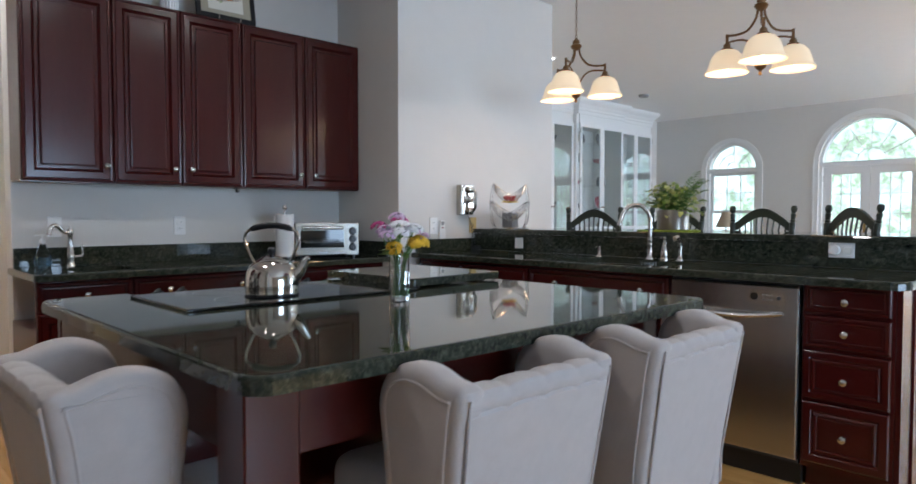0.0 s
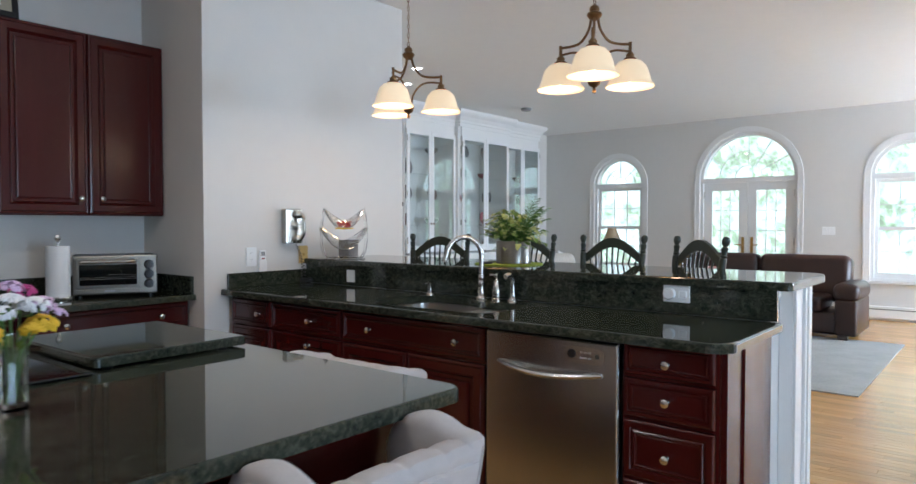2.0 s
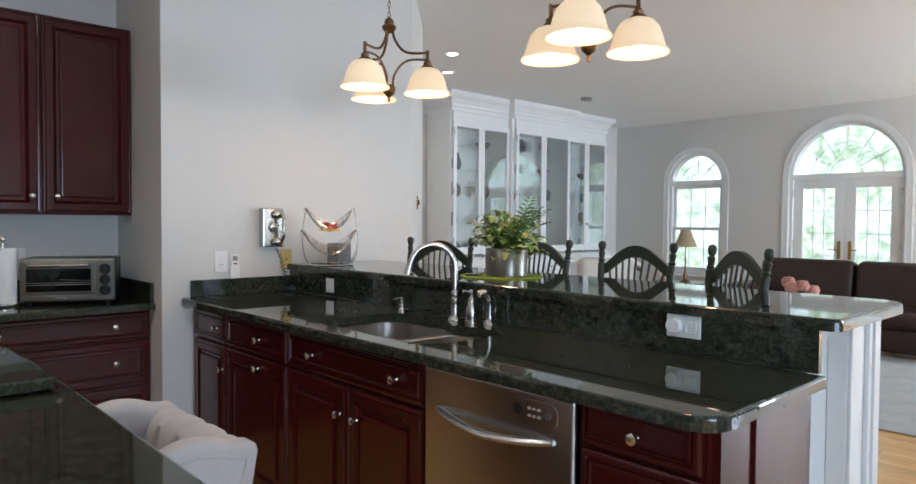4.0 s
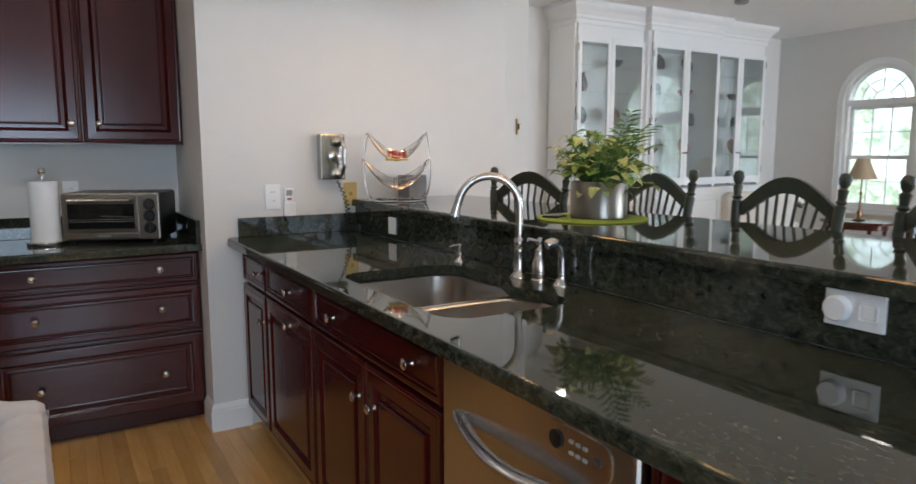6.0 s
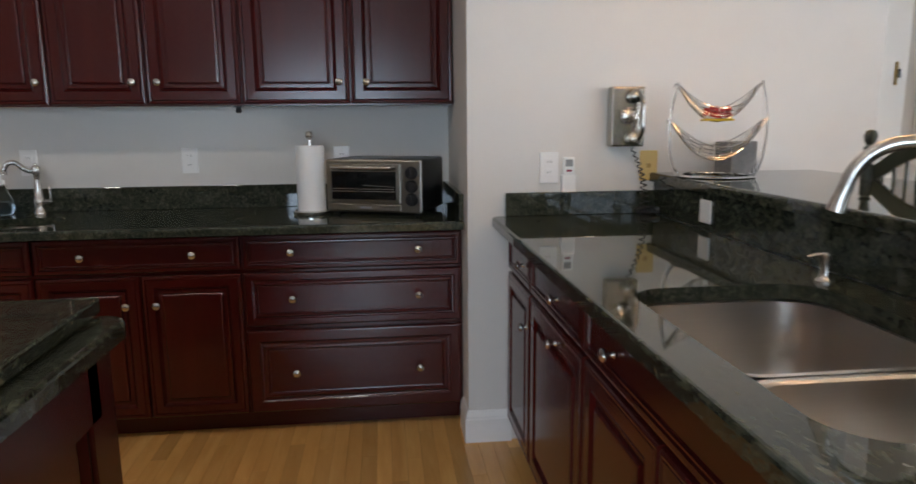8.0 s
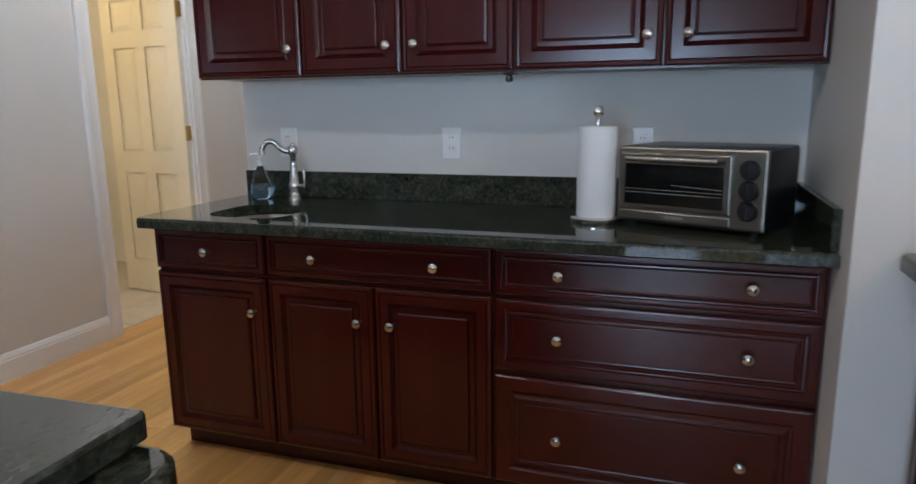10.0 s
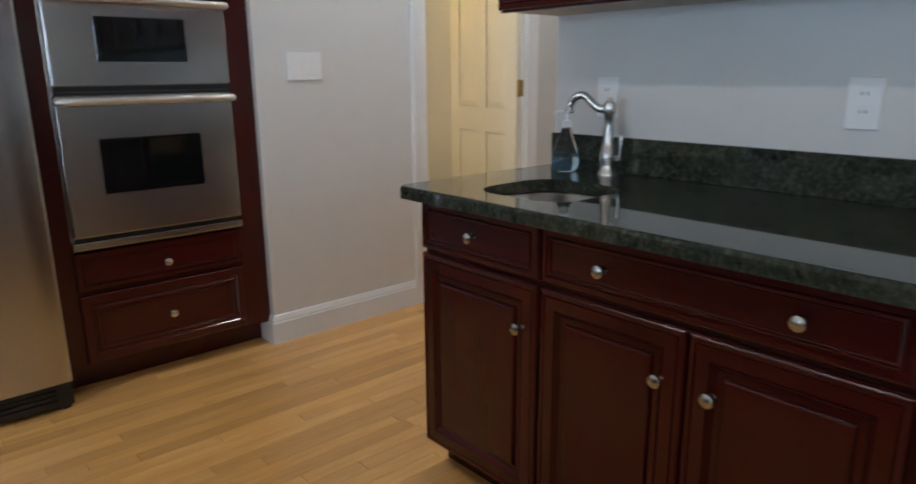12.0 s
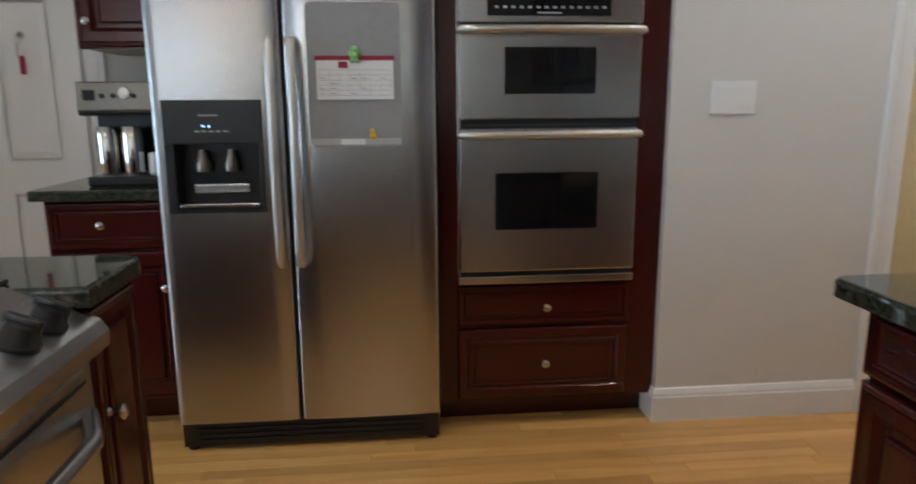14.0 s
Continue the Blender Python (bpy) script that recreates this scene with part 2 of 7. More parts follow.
M_POTTERYB = plain("dark_grey_pottery", (0.07, 0.075, 0.08), 0.3, grain=20, vary=0.3)
M_CREAMCLOTH = plain("cream_upholstery", (0.60, 0.56, 0.50), 0.9, grain=300, bump=0.3)
M_MAHOGANY = wood("mahogany", (0.05, 0.012, 0.008), (0.09, 0.024, 0.015), (0.14, 0.045, 0.025), 0.22, "x")
M_SHADE = glow("lit_alabaster_shade", (1.0, 0.77, 0.50), 0.46)
M_BULB = glow("lit_bulb", (1.0, 0.88, 0.68), 9.0)
M_DOWNLIGHT = glow("lit_downlight", (1.0, 0.93, 0.80), 22.0)
M_LED = glow("blue_led", (0.3, 0.6, 1.0), 4.0)
M_LAMPSHADE = plain("tan_lamp_shade", (0.45, 0.34, 0.22), 0.9, grain=200)
M_PICT = plain("cream_art_paper", (0.74, 0.72, 0.64), 0.8, vary=0.03)
M_MOUNT = plain("tan_picture_mount", (0.40, 0.36, 0.27), 0.85, vary=0.04)
M_ORANGE = plain("orange_paint", (0.72, 0.28, 0.02), 0.6)
M_LAWN = plain("lawn", (0.07, 0.13, 0.03), 0.9, grain=3, vary=0.4, bump=0.4)


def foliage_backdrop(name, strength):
    """Overexposed summer trees beyond windows, bright sky between them, daylight put in as emission."""
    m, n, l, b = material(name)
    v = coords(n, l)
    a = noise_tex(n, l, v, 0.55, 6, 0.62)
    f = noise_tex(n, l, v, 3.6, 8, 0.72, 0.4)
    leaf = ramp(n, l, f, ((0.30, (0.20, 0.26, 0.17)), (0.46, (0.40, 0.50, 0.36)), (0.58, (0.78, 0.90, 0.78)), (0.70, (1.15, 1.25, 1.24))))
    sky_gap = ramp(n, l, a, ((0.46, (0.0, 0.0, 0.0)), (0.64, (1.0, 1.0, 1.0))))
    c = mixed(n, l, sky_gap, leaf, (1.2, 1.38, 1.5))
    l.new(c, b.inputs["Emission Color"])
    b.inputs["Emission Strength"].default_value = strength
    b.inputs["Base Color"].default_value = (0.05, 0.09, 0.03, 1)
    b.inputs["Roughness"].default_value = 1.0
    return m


M_BACKDROP = foliage_backdrop("glowing_trees", 2.2)

# ---- mesh tools ----
def mesh_of(name, bm, mat, smooth=False):
    me = bpy.data.meshes.new(name)
    bm.normal_update()
    bm.to_mesh(me)
    bm.free()
    me.materials.append(mat)
    if smooth:
        me.polygons.foreach_set("use_smooth", [True] * len(me.polygons))
        me.set_sharp_from_angle(angle=radians(42))
    return me


def place(name, me, parent=None, m=None):
    ob = new(name, me)
    if parent is not None:
        ob.parent = parent
    if m is not None:
        ob.matrix_basis = m
    return ob


def part(name, bm, mat, parent, label="", smooth=False, m=None):
    ob = place(name, mesh_of(name, bm, mat, smooth), parent, m)
    return tagged(ob, label)


def thing(name, x, y, z, rz=0, label="", category="", group=""):
    """An Empty at a thing's base, to which its parts belong."""
    ob = new(name)
    ob.empty_display_size = 0.1
    ob.matrix_basis = pose(x, y, z, 0, 0, rz)
    return tagged(ob, label, category, group)


def structure(name, bm, mat, label, category, smooth=False):
    return tagged(place(name, mesh_of(name, bm, mat, smooth)), label, category, "", "structure")


def add_box(bm, x0, x1, y0, y1, z0, z1, bevel=0.0, seg=2):
    made = bmesh.ops.create_cube(bm, size=1)
    bmesh.ops.transform(bm, verts=made["verts"], matrix=Matrix.LocRotScale(((x0 + x1) / 2, (y0 + y1) / 2, (z0 + z1) / 2), None, (x1 - x0, y1 - y0, z1 - z0)))
    if bevel:
        edges = list({e for v in made["verts"] for e in v.link_edges})
        bmesh.ops.bevel(bm, geom=edges, offset=bevel, segments=seg, profile=0.5, affect="EDGES")
    return bm


def box(x0, x1, y0, y1, z0, z1, bevel=0.0, seg=2):
    return add_box(bmesh.new(), x0, x1, y0, y1, z0, z1, bevel, seg)


def rounded(poly, r, seg=5):
    """A polygon with its corners rounded; r is one radius or one for each corner."""
    out, k = [], len(poly)
    for i, p in enumerate(poly):
        ri = r[i] if isinstance(r, (list, tuple)) else r
        p, a, b = Vector(p), Vector(poly[i - 1]), Vector(poly[(i + 1) % k])
        if ri <= 0:
            out.append(tuple(p))
            continue
        u, v = (a - p).normalized(), (b - p).normalized()
        half = u.angle(v) / 2
        d = ri / math.tan(half)
        c = p + (u + v).normalized() * (ri / math.sin(half))
        s, e = p + u * d - c, p + v * d - c
        for j in range(seg + 1):
            w = (s.lerp(e, j / seg)).normalized() * ri
            out.append(tuple(c + w))
    return out


def inset_poly(poly, d):
    """The polygon moved in by d along its corners' normals (counter-clockwise)."""
    out, k = [], len(poly)
    for i in range(k):
        p, a, b = Vector(poly[i]), Vector(poly[i - 1]), Vector(poly[(i + 1) % k])
        n1, n2 = (p - a), (b - p)
        n1 = Vector((-n1.y, n1.x)).normalized() if n1.length > 1e-7 else Vector((0, 0))
        n2 = Vector((-n2.y, n2.x)).normalized() if n2.length > 1e-7 else n1
        nn = (n1 + n2)
        nn = nn / max(0.35, nn.length_squared / 2) if nn.length > 1e-6 else n1
        out.append(tuple(p + nn * d))
    return out


def stack_rings(bm, rings, cap_start=True, cap_end=True):
    """Joins closed rings of points, each of the same count, by quads."""
    loops = [[bm.verts.new(p) for p in ring] for ring in rings]
    for a, b in zip(loops, loops[1:]):
        for i in range(len(a)):
            j = (i + 1) % len(a)
            bm.faces.new((a[i], a[j], b[j], b[i]))
    if cap_start:
        bm.faces.new(list(reversed(loops[0])))
    if cap_end:
        bm.faces.new(loops[-1])
    return bm


def slab(poly, z0, z1, edge=0.006, seg=3, holes=()):
    """A stone slab of a counter-clockwise outline with eased top and bottom edges, and openings cut through it."""
    bm = bmesh.new()
    rings = []
    for j in range(seg + 1):
        a = math.pi / 2 * j / seg
        rings.append([(x, y, z0 + edge * (1 - math.sin(a))) for x, y in inset_poly(poly, edge * (1 - math.cos(math.pi / 2 - a)) if j < seg else 0)])
    for j in range(seg + 1):
        a = math.pi / 2 * j / seg
        rings.append([(x, y, z1 - edge * (1 - math.sin(a))) for x, y in inset_poly(poly, edge * (1 - math.cos(a)))])
    if not holes:
        return stack_rings(bm, rings)
    stack_rings(bm, rings, False, False)
    top_in = inset_poly(poly, edge)
    for z, up in ((z1, True), (z0, False)):
        ends = []
        ring = top_in if up else inset_poly(poly, edge)
        vs = [bm.verts.new((x, y, z)) for x, y in ring]
        ends += [bm.edges.new((vs[i], vs[(i + 1) % len(vs)])) for i in range(len(vs))]
        for hole in holes:
            hv = [bm.verts.new((x, y, z)) for x, y in hole]
            ends += [bm.edges.new((hv[i], hv[(i + 1) % len(hv)])) for i in range(len(hv))]
        made = bmesh.ops.triangle_fill(bm, edges=ends, use_beauty=True, use_dissolve=False)
        for f in made["geom"]:
            if isinstance(f, bmesh.types.BMFace) and (f.normal.z > 0) != up:
                f.normal_flip()
    for hole in holes:
        a = [bm.verts.new((x, y, z0)) for x, y in hole]
        b = [bm.verts.new((x, y, z1)) for x, y in hole]
        for i in range(len(a)):
            j = (i + 1) % len(a)
            bm.faces.new((a[j], a[i], b[i], b[j]))
    return bm


def prism(poly, z0, z1):
    return stack_rings(bmesh.new(), [[(x, y, z0) for x, y in poly], [(x, y, z1) for x, y in poly]])


def lathe(profile, seg=24, bm=None, at=(0, 0, 0), turn=None, close=True):
    """A turned body from rows of radius and height."""
    own = bm if bm is not None else bmesh.new()
    rings = []
    for r, z in profile:
        ring = [Vector((max(r, 1e-4) * math.cos(2 * math.pi * i / seg), max(r, 1e-4) * math.sin(2 * math.pi * i / seg), z)) for i in range(seg)]
        rings.append([tuple(Vector(at) + (turn @ p if turn else p)) for p in ring])
    return stack_rings(own, rings, close, close)


def tube(points, radius, seg=8, bm=None, closed=False, flat=1.0):
    """A round bar along points; radius is one number or one for each point."""
    own = bm if bm is not None else bmesh.new()
    pts = [Vector(p) for p in points]
    k = len(pts)
    radii = radius if isinstance(radius, (list, tuple)) else [radius] * k
    up = Vector((0, 0, 1))
    first = (pts[1] - pts[0]).normalized()
    side = first.cross(up) if abs(first.z) < 0.95 else first.cross(Vector((1, 0, 0)))
    side.normalize()
    rings = []
    for i, p in enumerate(pts):
        a = pts[i - 1] if i or closed else p
        b = pts[(i + 1) % k] if i < k - 1 or closed else p
        t = (b - a).normalized()
        side = (side - t * side.dot(t)).normalized()
        other = t.cross(side)
        rings.append([tuple(p + (side * math.cos(2 * math.pi * j / seg) + other * math.sin(2 * math.pi * j / seg) * flat) * radii[i]) for j in range(seg)])
    if closed:
        rings.append(rings[0])
    return stack_rings(own, rings, not closed, not closed)


def smooth_path(points, steps=6):
    """A curve through points."""
    p = [Vector(q) for q in points]
    out = []
    for i in range(len(p) - 1):
        a, b, c, d = p[max(i - 1, 0)], p[i], p[i + 1], p[min(i + 2, len(p) - 1)]
        for j in range(steps):
            t = j / steps
            out.append(0.5 * (2 * b + (c - a) * t + (2 * a - 5 * b + 4 * c - d) * t * t + (3 * b - a - 3 * c + d) * t ** 3))
    return out + [p[-1]]


def panel(w, h, rail, raised=True, thick=0.021):
    """A cabinet front, lower left at the origin, its face towards -y: rounded edge, moulded rail and sunk or raised field."""
    rail = min(rail, w * 0.30, h * 0.30)
    rows = [(0, 0), (0, -thick + 0.009), (0.002, -thick + 0.004), (0.0055, -thick + 0.001), (0.010, -thick), (0.0145, -thick + 0.0006), (0.0165, -thick + 0.0045),
            (0.019, -thick + 0.0006), (rail * 0.62, -thick), (rail * 0.66, -thick + 0.0045), (rail * 0.70, -thick + 0.001), (rail * 0.77, -thick + 0.008), (rail * 0.80, -thick + 0.011)]
    if raised:
        rows += [(rail * 0.96, -thick + 0.0105), (rail, -thick + 0.0115), (rail + 0.0015, -thick + 0.004), (rail + 0.005, -thick + 0.0018), (rail + 0.010, -thick + 0.0012)]
    rings = [[(i, d, i), (w - i, d, i), (w - i, d, h - i), (i, d, h - i)] for i, d in rows]
    return stack_rings(bmesh.new(), rings)


def flat_panel(w, h, rail, thick=0.021):
    """A drawer front: rounded edge and two scribed mouldings round a flat field."""
    rail = min(rail, w * 0.24, h * 0.24)
    rows = [(0, 0), (0, -thick + 0.009), (0.002, -thick + 0.004), (0.0055, -thick + 0.001), (0.010, -thick), (rail * 0.55, -thick), (rail * 0.62, -thick + 0.005), (rail * 0.70, -thick + 0.0055),
            (rail * 0.80, -thick + 0.0005), (rail * 0.92, -thick), (rail * 0.97, -thick + 0.0055), (rail + 0.002, -thick + 0.0065), (rail + 0.004, -thick + 0.005)]
    rings = [[(i, d, i), (w - i, d, i), (w - i, d, h - i), (i, d, h - i)] for i, d in rows]
    return stack_rings(bmesh.new(), rings)


TO_FRONT = Matrix.Rotation(radians(90), 3, "X")        # z to -y
KNOB = mesh_of("knob", lathe([(0.0001, 0), (0.0085, 0.0), (0.0065, 0.004), (0.005, 0.011), (0.0075, 0.0155), (0.0135, 0.018), (0.0155, 0.022), (0.0145, 0.026), (0.009, 0.0295), (0.0001, 0.031)], 16, turn=TO_FRONT), M_NICKEL, True)


def knob(parent, x, z, y=-0.021):
    return place("knob", KNOB, parent, pose(x, y, z))


def front(parent, name, x0, x1, z0, z1, knobs, rail=0.055, raised=True, mat=None):
    """A door or a drawer front on a cabinet, with its knobs (x and z in the cabinet's measures)."""
    if raised:
        bm = panel(x1 - x0, z1 - z0, rail)
    else:
        bm = flat_panel(x1 - x0, z1 - z0, rail)
    ob = part(name, bm, mat or (M_CHERRY if raised else M_CHERRY_H), parent, m=pose(x0, 0, z0))
    for kx, kz in knobs:
        knob(ob, kx - x0, kz - z0)
    return ob

# ---- the building ----
structure("floor", box(XW - 1.4, XE + 0.2, YS - 0.2, YN + 0.2, -0.12, -0.006), plain("subfloor", (0.22, 0.12, 0.055), 0.8), "dark joints under the oak strip floor", "floor")
structure("ceiling", box(XW - 1.4, XE + 0.2, YS - 0.2, YN + 0.2, CEIL, CEIL + 0.15), M_CEIL, "plain white painted plaster ceiling", "ceiling")
structure("wall_back", box(0.51, 2.606, YB, YB + 0.14, 0, CEIL), M_WALL, "white painted wall behind the cabinet run", "wall")
structure("wall_middle", prism([(2.606, 3.72), (4.25, 3.72), (4.95, 4.446), (4.95, YN), (4.80, YN), (4.80, YB + 0.14), (2.606, YB + 0.14)], 0, CEIL), M_WALL,
          "warm white wall with a slanted end, bearing the telephone", "wall")
structure("wall_north", box(4.95, XE, YN, YN + 0.15, 0, CEIL), M_WALL, "white living room wall behind the glazed hutch", "wall")


def pierced_wall(u0, u1, t, openings, arch_steps=20):
    """A wall along local x from u0 to u1, thick t in y, with openings (u0, u1, sill, spring, rise), rise 0 for a flat head."""
    bm = bmesh.new()
    at = u0
    for a, b, sill, spring, rise in sorted(openings):
        add_box(bm, at, a, 0, t, 0, CEIL)
        if sill > 0:
            add_box(bm, a, b, 0, t, 0, sill)
        if rise <= 0:
            add_box(bm, a, b, 0, t, spring, CEIL)
        else:
            mid, half = (a + b) / 2, (b - a) / 2
            pts = [(mid - half * math.cos(math.pi * i / arch_steps), spring + rise * math.sin(math.pi * i / arch_steps)) for i in range(arch_steps + 1)]
            outline = pts + [(b, CEIL), (a, CEIL)]
            for (xa, za), (xb, zb) in zip(pts, pts[1:]):
                stack_rings(bm, [[(xa, 0, za), (xb, 0, zb), (xb, 0, CEIL), (xa, 0, CEIL)], [(xa, t, za), (xb, t, zb), (xb, t, CEIL), (xa, t, CEIL)]])
        at = b
    add_box(bm, at, u1, 0, t, 0, CEIL)
    bmesh.ops.recalc_face_normals(bm, faces=bm.faces)
    return bm


# The east wall: local x runs from north to south, its room face at local y 0.
EAST = [(YN - 5.79, YN - 4.89, 0.52, 1.965, 0.45), (YN - 3.94, YN - 2.53, 0.02, 1.985, 0.70), (YN - 1.615, YN - 0.715, 0.52, 1.965, 0.45), (YN + 1.0, YN + 1.9, 0.52, 1.965, 0.45)]
wall_e = structure("wall_east", pierced_wall(-0.15, YN - YS + 0.15, 0.2, EAST), M_WALL, "white living room wall with arched windows", "wall")
wall_e.matrix_basis = pose(XE, YN, 0, 0, 0, -90)
# The south wall: local x runs from east to west.
SOUTH = [(XE - 10.9, XE - 8.9, 0.5, 1.965, 0.6), (XE - 8.0, XE - 6.8, 0.5, 1.965, 0.6), (XE - 2.45, XE - 0.85, 0.38, 2.0, 0)]
wall_s = structure("wall_south", pierced_wall(-0.2, XE - XW + 0.2, 0.2, SOUTH), M_WALL, "white wall with windows behind the walker", "wall")
wall_s.matrix_basis = pose(XE, YS, 0, 0, 0, 180)
structure("wall_west", box(XW - 0.15, XW, YS, 4.0, 0, CEIL), M_WALL, "white kitchen wall behind the refrigerator", "wall")
# unseen wall added to stop the living room's daylight reaching the west side
structure("light_blocker_south", box(4.55, 4.7, YS, -0.1, 0, CEIL), M_WALL, "added unseen wall keeping living room window light out of the kitchen", "wall")
# out-of-view stub added to shade the white door from the kitchen window
structure("light_blocker_west", box(XW, -0.66, 0.55, 0.67, 0, CEIL), M_WALL, "added unseen wall stub shading the kitchen door from the window", "wall")
structure("wall_passage", prism([(XW, 4.0), (-0.725, 4.0), (-0.725, 4.885), (-0.85, 4.885), (-0.85, 4.12), (XW, 4.12)], 0, CEIL), M_WALL, "white wall beside the double oven", "wall")
structure("wall_door_head", box(-0.85, -0.725, 4.885, 5.62, 2.05, CEIL), M_WALL, "white wall over the doorway", "wall")
structure("wall_passage_end", box(-0.85, -0.725, 5.62, 6.2, 0, CEIL), M_WALL, "white wall past the doorway", "wall")
bm = box(-0.85, 4.8, 6.2, 6.35, 0, CEIL)
structure("wall_hall_end", bm, M_WALL, "plain white wall closing the hall", "wall")
bm = box(-2.75, -2.6, 4.12, 6.5, 0, CEIL)
add_box(bm, -2.6, -0.85, 6.35, 6.5, 0, CEIL)
add_box(bm, -2.6, XW, 3.98, 4.12, 0, CEIL)
structure("wall_bathroom", bm, M_WALL, "plain walls of the small room beyond the door", "wall")
bm = bmesh.new()
for ty in range(8):
    for tx in range(6):
        add_box(bm, -2.6 + tx * 0.305, -2.6 + tx * 0.305 + 0.3, 4.12 + ty * 0.305, 4.12 + ty * 0.305 + 0.3, -0.006, 0.004)
structure("tile_floor", bm, M_TILE, "beige square tiles beyond the door", "floor")


# ---- trim ----
def baseboard(name, pts, side=1):
    """A moulded skirting along points; it stands out to the left of their course (side 1)."""
    prof = [(0, 0), (0.016, 0), (0.016, 0.095), (0.013, 0.102), (0.013, 0.108), (0.010, 0.116), (0.0055, 0.127), (0.0, 0.132)]
    bm = bmesh.new()
    p = [Vector(q) for q in pts]
    rings = []
    for i in range(len(p)):
        n = []
        if i:
            n.append((p[i] - p[i - 1]).normalized())
        if i < len(p) - 1:
            n.append((p[i + 1] - p[i]).normalized())
        nn = [Vector((-d.y, d.x)) * side for d in n]
        nv = nn[0] if len(nn) == 1 else (nn[0] + nn[1]) / (1 + nn[0].dot(nn[1]))
        rings.append([(p[i].x + nv.x * d, p[i].y + nv.y * d, h) for d, h in prof])
    stack_rings(bm, rings)
    bmesh.ops.recalc_face_normals(bm, faces=bm.faces)
    return structure(name, bm, M_TRIM, "white moulded baseboard", "baseboard")


baseboard("baseboard", [(-0.86, 4.0), (-0.725, 4.0), (-0.725, 4.80)], -1)
baseboard("baseboard", [(2.606, 3.875), (2.606, 3.72), (2.778, 3.72)], -1)
baseboard("baseboard", [(3.57, 3.72), (4.25, 3.72), (4.95, 4.446), (4.95, YN), (6.9, YN)], -1)
baseboard("baseboard", [(10.3, YN), (XE, YN), (XE, 4.02)], -1)
baseboard("baseboard", [(XE, 2.45), (XE, YS)], -1)


def casing(name, w, h, mat=M_TRIM, cw=0.085, sides=(1, 1)):
    """Door trim round an opening w wide and h high, flat at local y 0, standing out to -y."""
    bm = bmesh.new()
    prof = [(0, 0), (0, -0.012), (0.006, -0.016), (0.02, -0.013), (0.05, -0.016), (0.062, -0.02), (cw - 0.004, -0.02), (cw, -0.016), (cw, 0)]
    if sides[0]:
        stack_rings(bm, [[(-d, y, 0) for d, y in prof], [(-d, y, h + d) for d, y in prof]])
    if sides[1]:
        stack_rings(bm, [[(w + d, y, 0) for d, y in prof], [(w + d, y, h + d) for d, y in prof]])
    stack_rings(bm, [[(-d, y, h + d) for d, y in prof], [(w + d, y, h + d) for d, y in prof]])
    bmesh.ops.recalc_face_normals(bm, faces=bm.faces)
    return structure(name, bm, mat, "white moulded door casing", "trim")


ob = casing("trim_doorway", 0.735, 2.05)
ob.matrix_basis = pose(-0.725, 4.885, 0, 0, 0, 90)
bm = box(-0.85, -0.725, 4.885, 4.90, 0, 2.05)
add_box(bm, -0.85, -0.725, 5.605, 5.62, 0, 2.05)
add_box(bm, -0.85, -0.725, 4.90, 5.605, 2.035, 2.05)
structure("trim_jamb", bm, M_TRIM, "white door jamb", "trim")


def six_panel_leaf(w, h, thick=0.035):
    """A six-panel door leaf: hinge edge at x 0, face at y 0 and back at y thick."""
    bm = bmesh.new()
    add_box(bm, 0, w, 0.006, thick - 0.006, 0, h)
    st, mid = 0.11 * w / 0.76, 0.10 * w / 0.76
    pw = (w - 2 * st - mid) / 2
    rows = [(0.0, 0.22), (0.82, 0.96), (1.62, 1.72), (h - 0.11, h)]
    for y0, y1 in ((0, 0.006), (thick - 0.006, thick)):
        for x0, x1 in ((0, st), (st + pw, st + pw + mid), (w - st, w)):
            add_box(bm, x0, x1, y0, y1, 0, h)
        for z0, z1 in rows:
            for x0, x1 in ((st, st + pw), (st + pw + mid, w - st)):
                add_box(bm, x0, x1, y0, y1, z0, z1)
        for (za, zb), (zc, zd) in zip(rows, rows[1:]):
            for x0, x1 in ((st, st + pw), (st + pw + mid, w - st)):
                s = 1 if y0 == 0 else -1
                f, g = (y0 if s > 0 else y1), (y1 if s > 0 else y0)
                rings = [[(x0 + i, d, zb + i), (x1 - i, d, zb + i), (x1 - i, d, zc - i), (x0 + i, d, zc - i)] for i, d in ((0, g), (0.012, g), (0.014, g - s * 0.001), (0.04, f + s * 0.0015), (0.042, f + s * 0.0015))]
                stack_rings(bm, rings, False, True)
    bmesh.ops.recalc_face_normals(bm, faces=bm.faces)
    return bm


door = thing("door_1", -0.742, 5.603, 0.012, 171, "cream six-panel wooden door standing open into a small room", "door")
door["kind"] = "structure"
part("leaf", six_panel_leaf(0.70, 2.02), M_DOORPAINT, door)
for hz in (0.25, 1.08, 1.83):
    bm = box(-0.012, 0.012, -0.004, 0.022, hz - 0.045, hz + 0.045, 0.002)
    lathe([(0.0075, hz - 0.048), (0.0085, hz - 0.044), (0.0085, hz + 0.044), (0.0075, hz + 0.048)], 10, bm, (-0.004, 0.026, 0))
    part("hinge", bm, M_BRASS, door, "aged brass hinge")

